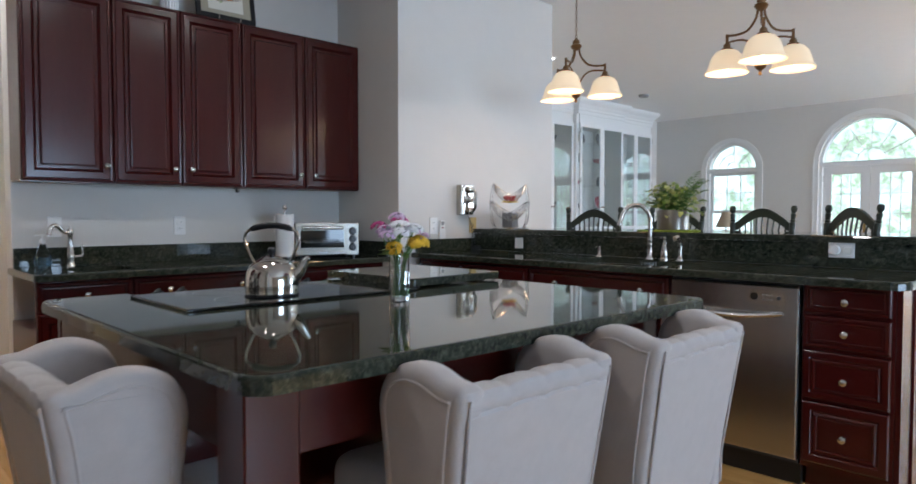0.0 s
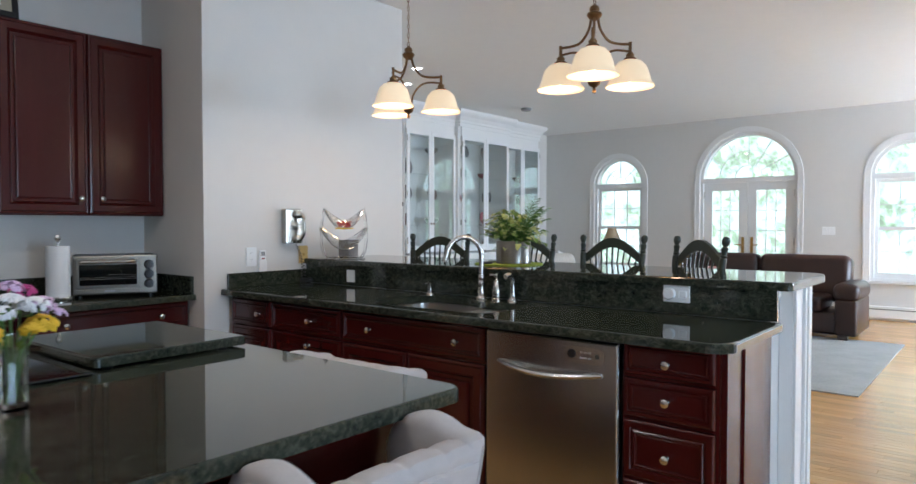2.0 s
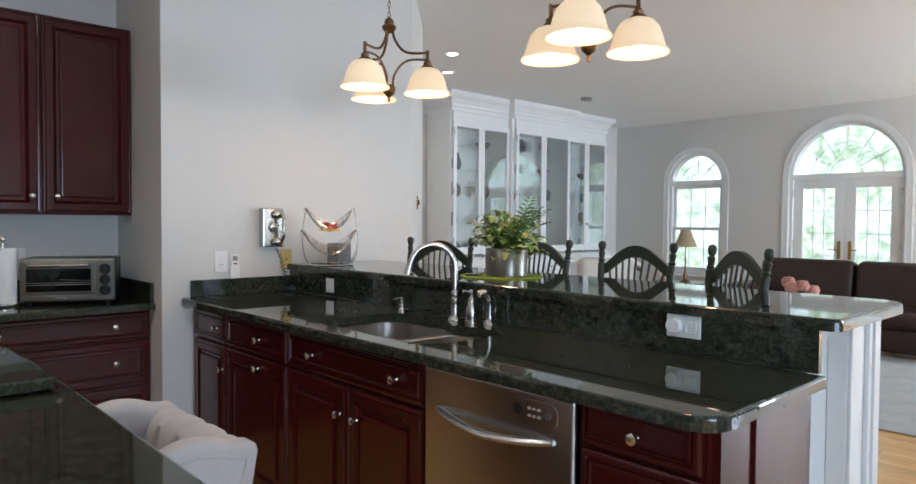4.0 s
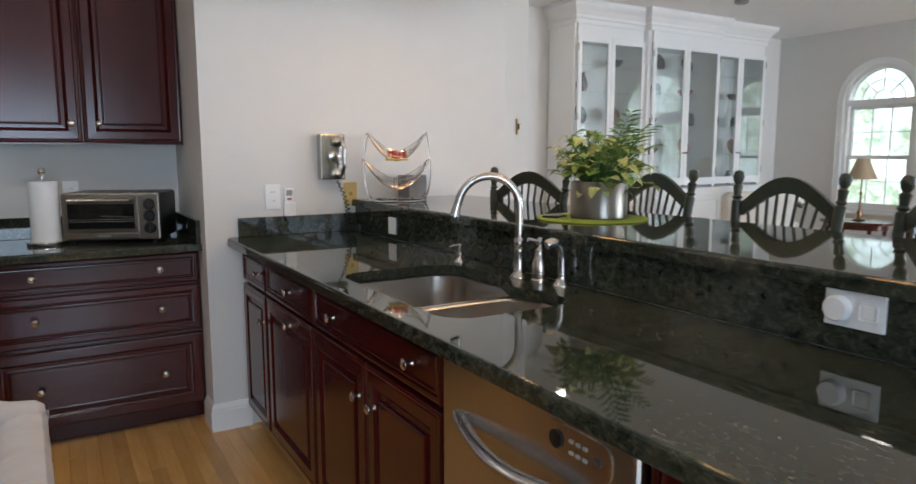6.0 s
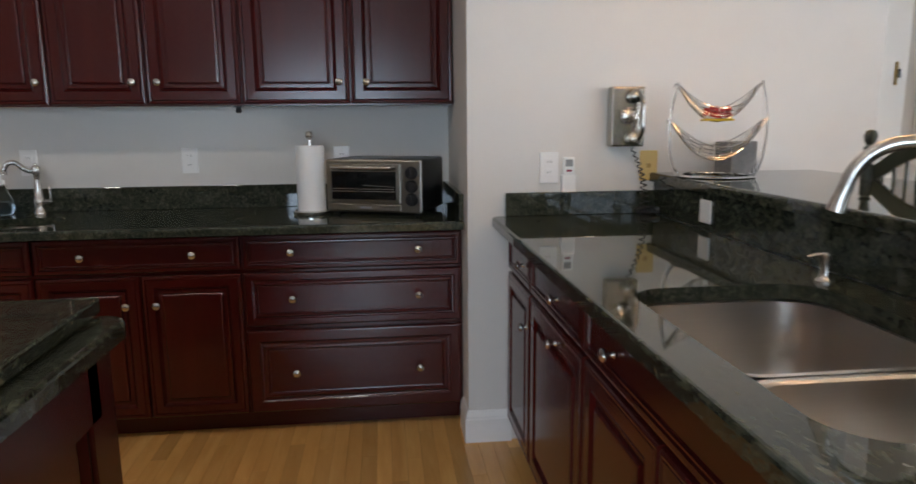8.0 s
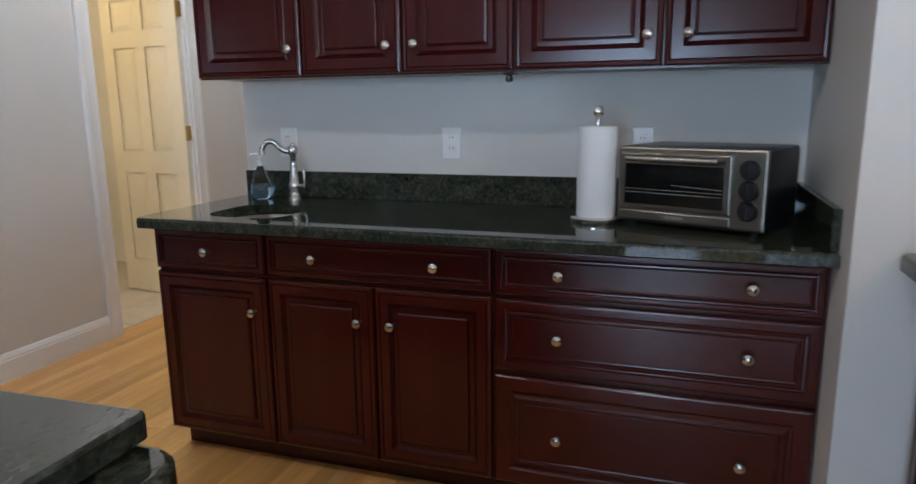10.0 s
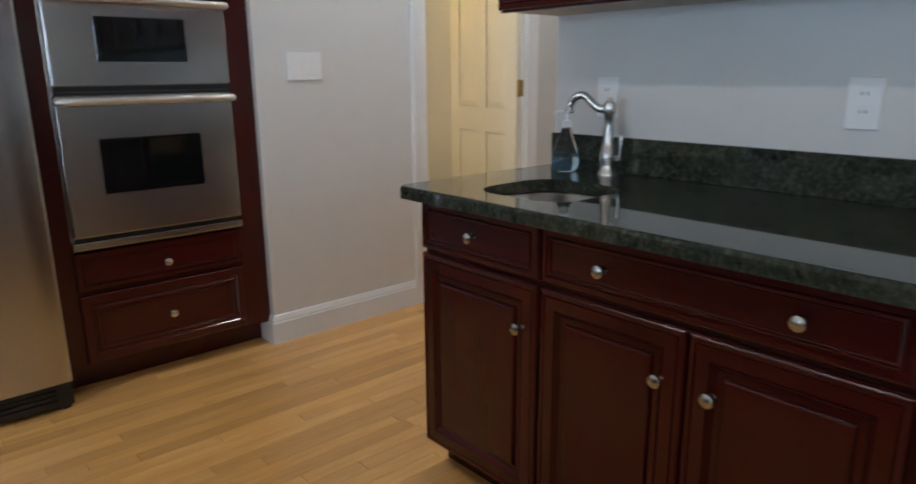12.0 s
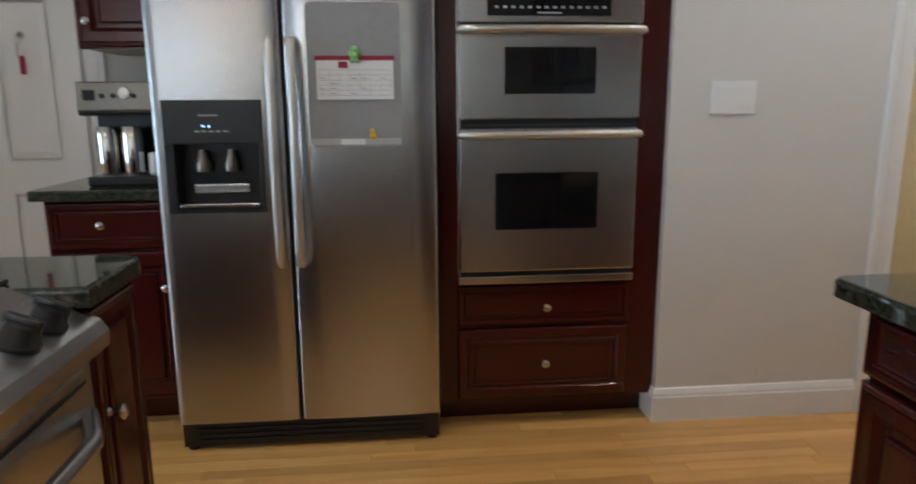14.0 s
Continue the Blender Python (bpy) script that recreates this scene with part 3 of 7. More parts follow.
# dark crown moulding at the head of the cabinet alcove
bm = bmesh.new()
prof = [(0, 0), (0.012, 0), (0.016, 0.012), (0.03, 0.02), (0.06, 0.055), (0.078, 0.075), (0.082, 0.09), (0.09, 0.1), (0, 0.1)]
z0 = CEIL - 0.1
stack_rings(bm, [[(0.51, YB - d, z0 + h) for d, h in prof], [(2.606 - d, YB - d, z0 + h) for d, h in prof], [(2.606 - d, 3.72, z0 + h) for d, h in prof]])
bmesh.ops.recalc_face_normals(bm, faces=bm.faces)
structure("trim_crown", bm, M_CHERRY_H, "dark cherry crown moulding under the ceiling", "trim")


# ---- windows ----
def bars(bm, pts, w, d, y):
    """A flat glazing bar along points in the window's plane."""
    for (xa, za), (xb, zb) in zip(pts, pts[1:]):
        dx, dz = xb - xa, zb - za
        ln = math.hypot(dx, dz)
        nx, nz = -dz / ln * w / 2, dx / ln * w / 2
        stack_rings(bm, [[(xa + nx, yy, za + nz), (xb + nx, yy, zb + nz), (xb - nx, yy, zb - nz), (xa - nx, yy, za - nz)] for yy in (y - d / 2, y + d / 2)])


def arch_pts(mid, half, spring, rise, steps=24):
    return [(mid - half * math.cos(math.pi * i / steps), spring + rise * math.sin(math.pi * i / steps)) for i in range(steps + 1)]


def ring_band(bm, outer, inner, y0, y1):
    for (a, b), (c, d) in zip(zip(outer, outer[1:]), zip(inner, inner[1:])):
        stack_rings(bm, [[(p[0], y, p[1]) for p in (a, b, d, c)] for y in (y0, y1)])


def arched_window(name, wall_m, u0, u1, sill, spring, rise, french=False):
    mid, half = (u0 + u1) / 2, (u1 - u0) / 2
    w = thing(name, 0, 0, 0)
    w.matrix_basis = wall_m
    label = "white French doors under a fan light" if french else "white arched sash window with muntins, trees outside"
    tagged(w, label, "glass door" if french else "window", "", "structure")
    # frame and casing
    bm = bmesh.new()
    o, i = arch_pts(mid, half, spring, rise), arch_pts(mid, half - 0.045, spring, rise - 0.045)
    ring_band(bm, o, i, 0.03, 0.15)
    for x0, x1 in ((u0, u0 + 0.045), (u1 - 0.045, u1)):
        add_box(bm, x0, x1, 0.03, 0.15, sill, spring)
    add_box(bm, u0 + 0.045, u1 - 0.045, 0.03, 0.15, sill, sill + 0.045)
    add_box(bm, u0, u1, 0.02, 0.15, spring - 0.055, spring + 0.02)
    bmesh.ops.recalc_face_normals(bm, faces=bm.faces)
    part("window_frame", bm, M_TRIM, w)
    bm = bmesh.new()
    cw = 0.085
    ring_band(bm, arch_pts(mid, half + cw, spring, rise + cw), arch_pts(mid, half + 0.004, spring, rise + 0.004), -0.010, 0)
    ring_band(bm, arch_pts(mid, half + cw, spring, rise + cw), arch_pts(mid, half + cw - 0.02, spring, rise + cw - 0.02), -0.014, -0.010)
    for x0, x1, x2, x3 in ((u0 - cw, u0 - 0.004, u0 - cw, u0 - cw + 0.02), (u1 + 0.004, u1 + cw, u1 + cw - 0.02, u1 + cw)):
        add_box(bm, x0, x1, -0.010, 0, sill - 0.0, spring)
        add_box(bm, x2, x3, -0.014, -0.010, sill, spring)
    bmesh.ops.recalc_face_normals(bm, faces=bm.faces)
    part("casing", bm, M_TRIM, w)
    if not french:
        part("window_sill", box(u0 - cw - 0.02, u1 + cw + 0.02, -0.06, 0.03, sill - 0.03, sill, 0.006), M_TRIM, w)
    # fan light bars
    bm = bmesh.new()
    zc = spring + 0.02
    r = half - 0.045
    for k in range(1, 6 if french else 4):
        a = math.pi * k / (6 if french else 4)
        bars(bm, [(mid + 0.30 * r * math.cos(a), zc + 0.30 * r * math.sin(a)), (mid + (r - 0.005) * math.cos(a), zc + (rise - 0.07) * math.sin(a))], 0.008, 0.02, 0.1)
    for f in (0.30, 0.66):
        bars(bm, [(mid + f * r * math.cos(math.pi * k / 16), zc + f * (rise - 0.07) * math.sin(math.pi * k / 16)) for k in range(17)], 0.008, 0.02, 0.1)
    part("fan_muntins", bm, M_TRIM, w)
    # the fan pane
    bm = bmesh.new()
    pts = arch_pts(mid, half - 0.047, spring + 0.02, rise - 0.066)
    stack_rings(bm, [[(x, y, z) for x, z in pts] for y in (0.098, 0.102)])
    ob = part("fan_pane", bm, M_PANE, w)
    ob.visible_shadow = False
    # sashes or leaves
    top = spring - 0.055
    if french:
        leaves = [(u0 + 0.045, mid - 0.003), (mid + 0.003, u1 - 0.045)]
        spans = [(a, b, sill + 0.045, top, 0.125, 0.22, 0.12, 3, 5) for a, b in leaves]
    else:
        half_z = sill + 0.045 + (top - sill - 0.045) / 2
        spans = [(u0 + 0.045, u1 - 0.045, half_z - 0.02, top, 0.045, 0.045, 0.045, 3, 2), (u0 + 0.045, u1 - 0.045, sill + 0.045, half_z + 0.02, 0.045, 0.07, 0.045, 3, 2)]
    for n, (a, b, z0, z1, stile, low, high, cols, rows_n) in enumerate(spans):
        y0 = 0.06 if french or n else 0.095
        bm = bmesh.new()
        for x0, x1 in ((a, a + stile), (b - stile, b)):
            add_box(bm, x0, x1, y0, y0 + 0.035, z0, z1)
        add_box(bm, a + stile, b - stile, y0, y0 + 0.035, z0, z0 + low)
        add_box(bm, a + stile, b - stile, y0, y0 + 0.035, z1 - high, z1)
        gx0, gx1, gz0, gz1 = a + stile, b - stile, z0 + low, z1 - high
        for c in range(1, cols):
            x = gx0 + (gx1 - gx0) * c / cols
            add_box(bm, x - 0.005, x + 0.005, y0 + 0.008, y0 + 0.027, gz0, gz1)
        for c in range(1, rows_n):
            z = gz0 + (gz1 - gz0) * c / rows_n
            add_box(bm, gx0, gx1, y0 + 0.0085, y0 + 0.0265, z - 0.005, z + 0.005)
        leaf = part("door_leaf" if french else "sash", bm, M_TRIM, w)
        ob = part("pane", box(gx0, gx1, y0 + 0.016, y0 + 0.019, gz0, gz1), M_PANE, leaf)
        ob.visible_shadow = False
        if french:
            hx = b - stile / 2 if n == 0 else a + stile / 2
            bm = box(hx - 0.02, hx + 0.02, y0 - 0.006, y0, 0.86, 1.10, 0.002)
            tube([(hx, y0 - 0.006, 0.98), (hx, y0 - 0.05, 0.98), (hx + (-0.11 if n == 0 else 0.11), y0 - 0.05, 0.985)], 0.008, 8, bm)
            part("handle", bm, M_BRASS, leaf, "brass lever handle")
            for hz in (0.3, 1.05, 1.75):
                hx2 = a if n == 0 else b
                part("hinge", box(hx2 - 0.01, hx2 + 0.01, y0 - 0.012, y0, hz - 0.05, hz + 0.05, 0.002), M_NICKEL, leaf)
    return w


WM = pose(XE, YN, 0, 0, 0, -90)
for n, (a, b, s, sp, r) in enumerate(EAST):
    arched_window("window_%d" % (n + 1) if n != 1 else "door_2", WM, a, b, s, sp, r, n == 1)
WS = pose(XE, YS, 0, 0, 0, 180)
for n, (a, b, s, sp, r) in enumerate(SOUTH[:2]):
    arched_window("window_%d" % (n + 5), WS, a, b, s, sp, r)

# self-lit backdrop of trees beyond the glass, and the ground they stand on
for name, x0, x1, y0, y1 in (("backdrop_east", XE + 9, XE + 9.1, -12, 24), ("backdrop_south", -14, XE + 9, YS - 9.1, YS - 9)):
    structure(name, box(x0, x1, y0, y1, -1.0, 9.0), M_BACKDROP, "glowing backdrop of green trees with bright sky between", "backdrop")
structure("ground", box(-60, 70, -60, 60, -0.6, -0.3), M_LAWN, "green lawn round the house", "ground")

# ---- kitchen cabinets ----
def base_cabinet(x, y, rz, w, depth, top, fronts, label, group="", toe=0.10, body_top=None):
    """A base unit: local x across its front, its face frame at local y 0 and its fronts standing out to -y."""
    c = thing("base_cabinet", x, y, 0, rz, label, "cabinet", group)
    part("body", box(0, w, 0, depth, toe, body_top or top), M_CHERRY, c)
    if body_top:
        part("face_frame", box(0, w, 0, 0.02, body_top, top), M_CHERRY_H, c)
    part("toe_kick", box(0.0, w, 0.07, depth, 0.0, toe - 0.002), M_CHERRY_H, c)
    for name, x0, x1, z0, z1, knobs, rail, raised in fronts:
        front(c, name, x0, x1, z0, z1, knobs, rail, raised)
    return c


g = "dark cherry cabinets under the back worktop"
yb0 = 3.90
base_cabinet(0.505, yb0, 0, 0.444, 0.538, CT_B - 0.036, [
    ("drawer", 0.002, 0.440, 0.70, 0.838, [(0.22, 0.769)], 0.05, False),
    ("door", 0.002, 0.440, 0.10, 0.688, [(0.392, 0.572)], 0.075, True)], "dark cherry cabinet with one drawer above a raised-panel door", g, body_top=0.60)
base_cabinet(0.949, yb0, 0, 0.777, 0.538, CT_B - 0.036, [
    ("drawer", 0.004, 0.773, 0.70, 0.838, [(0.185, 0.769), (0.597, 0.769)], 0.05, False),
    ("door", 0.004, 0.386, 0.10, 0.688, [(0.336, 0.572)], 0.075, True),
    ("door", 0.391, 0.773, 0.10, 0.688, [(0.45, 0.572)], 0.075, True)], "dark cherry cabinet with a wide drawer above two doors", g, body_top=0.60)
base_cabinet(1.726, yb0, 0, 0.878, 0.538, CT_B - 0.036, [
    ("drawer", 0.004, 0.872, 0.697, 0.838, [(0.194, 0.769), (0.697, 0.769)], 0.05, False),
    ("drawer", 0.004, 0.872, 0.465, 0.686, [(0.194, 0.580), (0.698, 0.580)], 0.085, False),
    ("drawer", 0.004, 0.872, 0.10, 0.448, [(0.196, 0.270), (0.697, 0.270)], 0.095, False)], "dark cherry cabinet with three wide drawers", g)

# wall cabinets
def wall_cabinet(x, y, rz, w, depth, z0, z1, fronts, label, group):
    c = thing("wall_cabinet", x, y, z0, rz, label, "cabinet", group)
    part("body", box(0, w, 0, depth, 0.012, z1 - z0), M_CHERRY, c)
    part("bottom_rail", box(0.0, w, 0.0, 0.02, 0, 0.0118), M_CHERRY_H, c)
    part("underside", box(0.004, w - 0.004, 0.0202, depth, 0.003, 0.0118), M_PLYWOOD, c, "pale unfinished plywood underside")
    for name, x0, x1, za, zb, knobs in fronts:
        front(c, name, x0, x1, za - z0, zb - z0, [(kx, kz - z0) for kx, kz in knobs], 0.085, True)
    return c


g = "dark cherry wall cabinets"
U0, U1, UY = 1.345, 2.378, 4.188
wall_cabinet(0.511, UY, 0, 0.441, YB - UY - 0.002, U0, U1, [("door", 0.003, 0.438, U0 + 0.006, U1 - 0.004, [(0.402, 1.44)])], "dark cherry wall cabinet with one tall raised-panel door", g)
wall_cabinet(0.952, UY, 0, 0.761, YB - UY - 0.002, U0, U1, [("door", 0.003, 0.376, U0 + 0.006, U1 - 0.004, [(0.332, 1.44)]), ("door", 0.381, 0.758, U0 + 0.006, U1 - 0.004, [(0.43, 1.44)])], "dark cherry wall cabinet with two tall raised-panel doors", g)
wall_cabinet(1.713, UY, 0, 0.890, YB - UY - 0.002, U0, U1, [("door", 0.003, 0.448, U0 + 0.006, U1 - 0.004, [(0.404, 1.44)]), ("door", 0.453, 0.888, U0 + 0.006, U1 - 0.004, [(0.518, 1.44)])], "dark cherry wall cabinet with two tall raised-panel doors", g)

# the small black light bracket under the wall cabinets
strip = thing("light_bracket", 1.69, 4.205, U0 - 0.001, 0, "small black lamp bracket under the wall cabinets", "bracket")
part("mount", box(-0.02, 0.02, -0.012, 0.03, -0.006, 0, 0.002), M_BLACK, strip)
part("socket", lathe([(0.006, -0.03), (0.012, -0.027), (0.013, -0.018), (0.009, -0.006)], 12), M_BLACK, strip)


def round_rect(x0, x1, y0, y1, r, seg=6):
    return rounded([(x0, y0), (x1, y0), (x1, y1), (x0, y1)], r, seg)


# back worktop with its small sink
sink2 = round_rect(0.68, 0.98, 3.905, 4.205, 0.09)
worktop = thing("back_worktop", 1.55, 4.1, CT_B, 0, "polished dark green granite worktop on the back cabinets", "countertop")
out = rounded([(0.487, 3.808), (2.604, 3.808), (2.604, YB - 0.002), (0.487, YB - 0.002)], [0.035, 0, 0, 0.0])
part("slab", slab([(x - 1.55, y - 4.1) for x, y in out], -0.034, 0, 0.009, 3, [[(x - 1.55, y - 4.1) for x, y in sink2]]), M_GRANITE, worktop)
part("backsplash", box(0.513 - 1.55, 2.604 - 1.55, YB - 0.022 - 4.1, YB - 0.002 - 4.1, 0.0, 0.105, 0.002), M_GRANITE, worktop)
part("side_splash", box(2.584 - 1.55, 2.604 - 1.55, 3.83 - 4.1, YB - 0.0225 - 4.1, 0.0, 0.105, 0.002), M_GRANITE, worktop)


def bowl(x0, x1, y0, y1, r, z, depth, lip=0.012):
    """A pressed steel bowl with rounded corners, open above."""
    bm = bmesh.new()
    rings = []
    for inset, dz in ((-lip, -0.002), (0, -0.002), (0.004, -0.006), (0.008, -depth * 0.5), (0.014, -depth * 0.82), (0.03, -depth * 0.95), (0.06, -depth), (min(x1 - x0, y1 - y0) * 0.4, -depth - 0.004)):
        rr = max(0.01, r - inset * 0.6)
        rings.append([(x, y, z + dz) for x, y in round_rect(x0 + inset, x1 - inset, y0 + inset, y1 - inset, rr)])
    stack_rings(bm, rings, False, True)
    bmesh.ops.recalc_face_normals(bm, faces=bm.faces)
    for f in bm.faces:
        f.normal_flip()
    return bm


sk = thing("bar_sink", 0.83, 4.055, CT_B - 0.034, 0, "small round-cornered stainless bar sink under the granite", "sink")
part("bowl", bowl(-0.158, 0.158, -0.158, 0.158, 0.095, 0, 0.15), M_SINK, sk, smooth=True)
part("drain", lathe([(0.036, -0.1535), (0.036, -0.151), (0.02, -0.1505), (0.0001, -0.152)], 20), M_CHROME, sk)


def bar_faucet(x, y, z):
    f = thing("bar_faucet", x, y, z, 200, "small brushed nickel bar faucet with a curved spout and side lever", "faucet")
    part("column", lathe([(0.027, 0), (0.027, 0.006), (0.022, 0.012), (0.0205, 0.03), (0.0225, 0.045), (0.0225, 0.066), (0.019, 0.072), (0.0165, 0.10), (0.0125, 0.145), (0.0135, 0.172), (0.018, 0.178), (0.018, 0.184),
                          (0.0195, 0.195), (0.017, 0.207), (0.008, 0.213), (0.0075, 0.219), (0.0001, 0.223)], 20), M_NICKEL, f, smooth=True)
    part("spout", tube(smooth_path([(0.0, 0, 0.192), (0.028, 0.0, 0.190), (0.05, 0.0, 0.204), (0.075, 0.0, 0.226), (0.102, 0.0, 0.224), (0.118, 0.0, 0.200), (0.121, 0.0, 0.176)], 6), [0.0115] * 30 + [0.012] * 4 + [0.0145] * 3, 12), M_NICKEL, f, smooth=True)
    bm = tube([(0, 0.0, 0.052), (-0.028, 0.022, 0.052), (-0.045, 0.035, 0.056)], [0.010, 0.010, 0.009], 10)
    tube(smooth_path([(-0.045, 0.035, 0.052), (-0.048, 0.037, 0.08), (-0.046, 0.036, 0.12)], 5), [0.006] * 6 + [0.0065] * 3 + [0.0075, 0.0055], 10, bm)
    part("lever", bm, M_NICKEL, f, smooth=True)


bar_faucet(0.775, 4.365, CT_B)

# peninsula cabinets, their fronts towards -x
g = "dark cherry cabinets of the peninsula"
xp = 2.776
def pen_cab(ytop, w, fronts, label, low=None):
    return base_cabinet(xp, ytop, -90, w, 0.54, CT_P - 0.036, fronts, label, g, body_top=low)


pen_cab(3.70, 0.405, [
    ("drawer", 0.02, 0.400, 0.72, 0.862, [(0.305, 0.79)], 0.045, False),
    ("door", 0.02, 0.400, 0.11, 0.708, [(0.37, 0.593)], 0.075, True)], "narrow dark cherry cabinet with a drawer and a door")
pen_cab(3.295, 0.592, [
    ("drawer", 0.006, 0.586, 0.72, 0.862, [(0.35, 0.79)], 0.045, False),
    ("door", 0.006, 0.586, 0.11, 0.708, [(0.34, 0.66)], 0.085, True)], "dark cherry cabinet front with a single door")
pen_cab(2.703, 0.906, [
    ("drawer", 0.006, 0.900, 0.72, 0.862, [(0.213, 0.79), (0.755, 0.79)], 0.045, False),
    ("door", 0.006, 0.451, 0.11, 0.708, [(0.412, 0.598)], 0.085, True),
    ("door", 0.456, 0.900, 0.11, 0.708, [(0.522, 0.598)], 0.085, True)], "dark cherry sink cabinet with a false drawer and two doors", 0.60)
pen_cab(1.186, 0.341, [
    ("drawer", 0.008, 0.333, 0.763, 0.884, [(0.172, 0.815)], 0.035, False),
    ("drawer", 0.008, 0.333, 0.614, 0.752, [(0.172, 0.685)], 0.035, False),
    ("drawer", 0.008, 0.333, 0.396, 0.602, [(0.172, 0.49)], 0.075, False),
    ("drawer", 0.008, 0.333, 0.125, 0.385, [(0.172, 0.255)], 0.075, False)], "dark cherry cabinet with four drawers")

# peninsula worktop
hole = rounded([(2.79, 1.825), (3.185, 1.825), (3.19, 2.0), (3.15, 2.09), (3.215, 2.24), (3.215, 2.545), (2.79, 2.545)], [0.09, 0.09, 0.05, 0.02, 0.06, 0.09, 0.09], 6)
pw = thing("peninsula_worktop", 3.0, 2.2, CT_P, 0, "polished dark green granite worktop of the peninsula", "countertop")
out = rounded([(2.695, 0.79), (3.333, 0.79), (3.333, 3.718), (2.695, 3.718)], [0.075, 0.0, 0.0, 0.035])
part("slab", slab([(x - 3.0, y - 2.2) for x, y in out], -0.034, 0, 0.009, 3, [[(x - 3.0, y - 2.2) for x, y in hole]]), M_GRANITE, pw)
part("backsplash", box(2.75 - 3.0, 3.333 - 3.0, 3.698 - 2.2, 3.718 - 2.2, 0, 0.088, 0.002), M_GRANITE, pw)
dsk = thing("double_sink", 2.98, 2.18, CT_P - 0.034, 0, "double-bowl stainless steel sink under the granite", "sink")
part("large_bowl", bowl(-0.198, 0.242, -0.05, 0.372, 0.10, 0, 0.20), M_SINK, dsk, smooth=True)
part("small_bowl", bowl(-0.198, 0.212, -0.362, -0.08, 0.10, 0, 0.17), M_SINK, dsk, smooth=True)
for dx, dy, dz in ((0.02, 0.16, -0.204), (0.0, -0.22, -0.174)):
    part("drain", lathe([(0.045, dz), (0.045, dz + 0.003), (0.03, dz + 0.0035), (0.0001, dz + 0.001)], 20, at=(dx, dy, 0)), M_CHROME, dsk)

# raised bar wall and its top
structure("bar_wall", box(3.358, 3.74, 0.845, 3.72, 0, BAR - 0.036), M_TRIM, "white panelled half wall carrying the raised bar", "wall")
bs = thing("bar_splash", 3.345, 2.2, CT_P, 0, "dark green granite facing between worktop and bar", "backsplash")
part("facing", box(-0.010, 0.0125, 0.812 - 2.2, 3.718 - 2.2, 0.0, BAR - 0.0355 - CT_P), M_GRANITE, bs)
bt = thing("bar_counter", 3.65, 2.2, BAR, 0, "polished dark green granite bar top", "countertop")
out = rounded([(3.315, 0.755), (3.985, 0.755), (3.985, 3.717), (3.315, 3.717)], [0.03, 0.09, 0, 0.0])
part("slab", slab([(x - 3.65, y - 2.2) for x, y in out], -0.034, 0, 0.010, 3), M_GRANITE, bt)
# white pilaster at the end of the half wall, and the cherry end of the cabinets
bm = box(3.50, 3.745, 0.79, 0.844, 0, BAR - 0.036, 0.003)
for x0, x1, y0 in ((3.502, 3.60, 0.779), (3.65, 3.675, 0.776), (3.69, 3.743, 0.772)):
    add_box(bm, x0, x1, y0, 0.79, 0, BAR - 0.037, 0.003)
structure("trim_bar_end", bm, M_TRIM, "white moulded pilaster at the end of the half wall", "trim")
structure("trim_bar_head", box(3.362, 3.499, 0.835, 0.8448, BAR - 0.075, BAR - 0.037, 0.004), M_TRIM, "white moulding under the bar top", "trim")
structure("trim_cabinet_end", box(2.80, 2.96, 0.826, 0.844, 0.0, CT_P - 0.036), M_CHERRY, "dark cherry end panel of the peninsula", "trim")
structure("trim_cabinet_post", box(2.9605, 3.01, 0.818, 0.844, 0.0, CT_P - 0.036, 0.0015), M_CHERRY, "dark cherry end post of the peninsula", "trim")
structure("trim_cabinet_back", box(3.0105, 3.357, 0.836, 0.8445, 0.0, CT_P - 0.036), M_CHERRY, "recessed dark cherry end panel of the peninsula", "trim")


# ---- dishwasher ----
dw = thing("dishwasher", 2.776, 1.79, 0, -90, "stainless steel dishwasher with a curved bar handle", "dishwasher")
W = 0.60
bm = bmesh.new()
rows = [(0.004, 0.0), (0.004, -0.02), (0.007, -0.026), (0.012, -0.028)]
stack_rings(bm, [[(i, d, 0.115 + i), (W - i, d, 0.115 + i), (W - i, d, 0.868 - i), (i, d, 0.868 - i)] for i, d in rows])
part("door", bm, M_STEEL_X, dw)
part("tub", box(0.004, W - 0.004, 0.002, 0.56, 0.10, 0.868), M_DARKGREY, dw)
part("kick_plate", box(0.004, W - 0.004, 0.03, 0.06, 0.0, 0.10), M_BLACK, dw)
h = [(0.07 + 0.46 * i / 14, -0.028 - 0.045 * math.sin(math.pi * i / 14), 0.742 - 0.018 * math.sin(math.pi * i / 14)) for i in range(15)]
part("handle", tube(h, [0.010] + [0.015] * 13 + [0.010], 10, flat=0.8), M_STEEL_X, dw, smooth=True)
bm = bmesh.new()
pill = rounded([(0.375, 0.778), (0.545, 0.778), (0.545, 0.842), (0.375, 0.842)], 0.025)
stack_rings(bm, [[(x, -0.0275, z) for x, z in pill], [(x, -0.031, z) for x, z in pill]])
bmesh.ops.recalc_face_normals(bm, faces=bm.faces)
cp = part("control_panel", bm, M_NICKEL, dw)
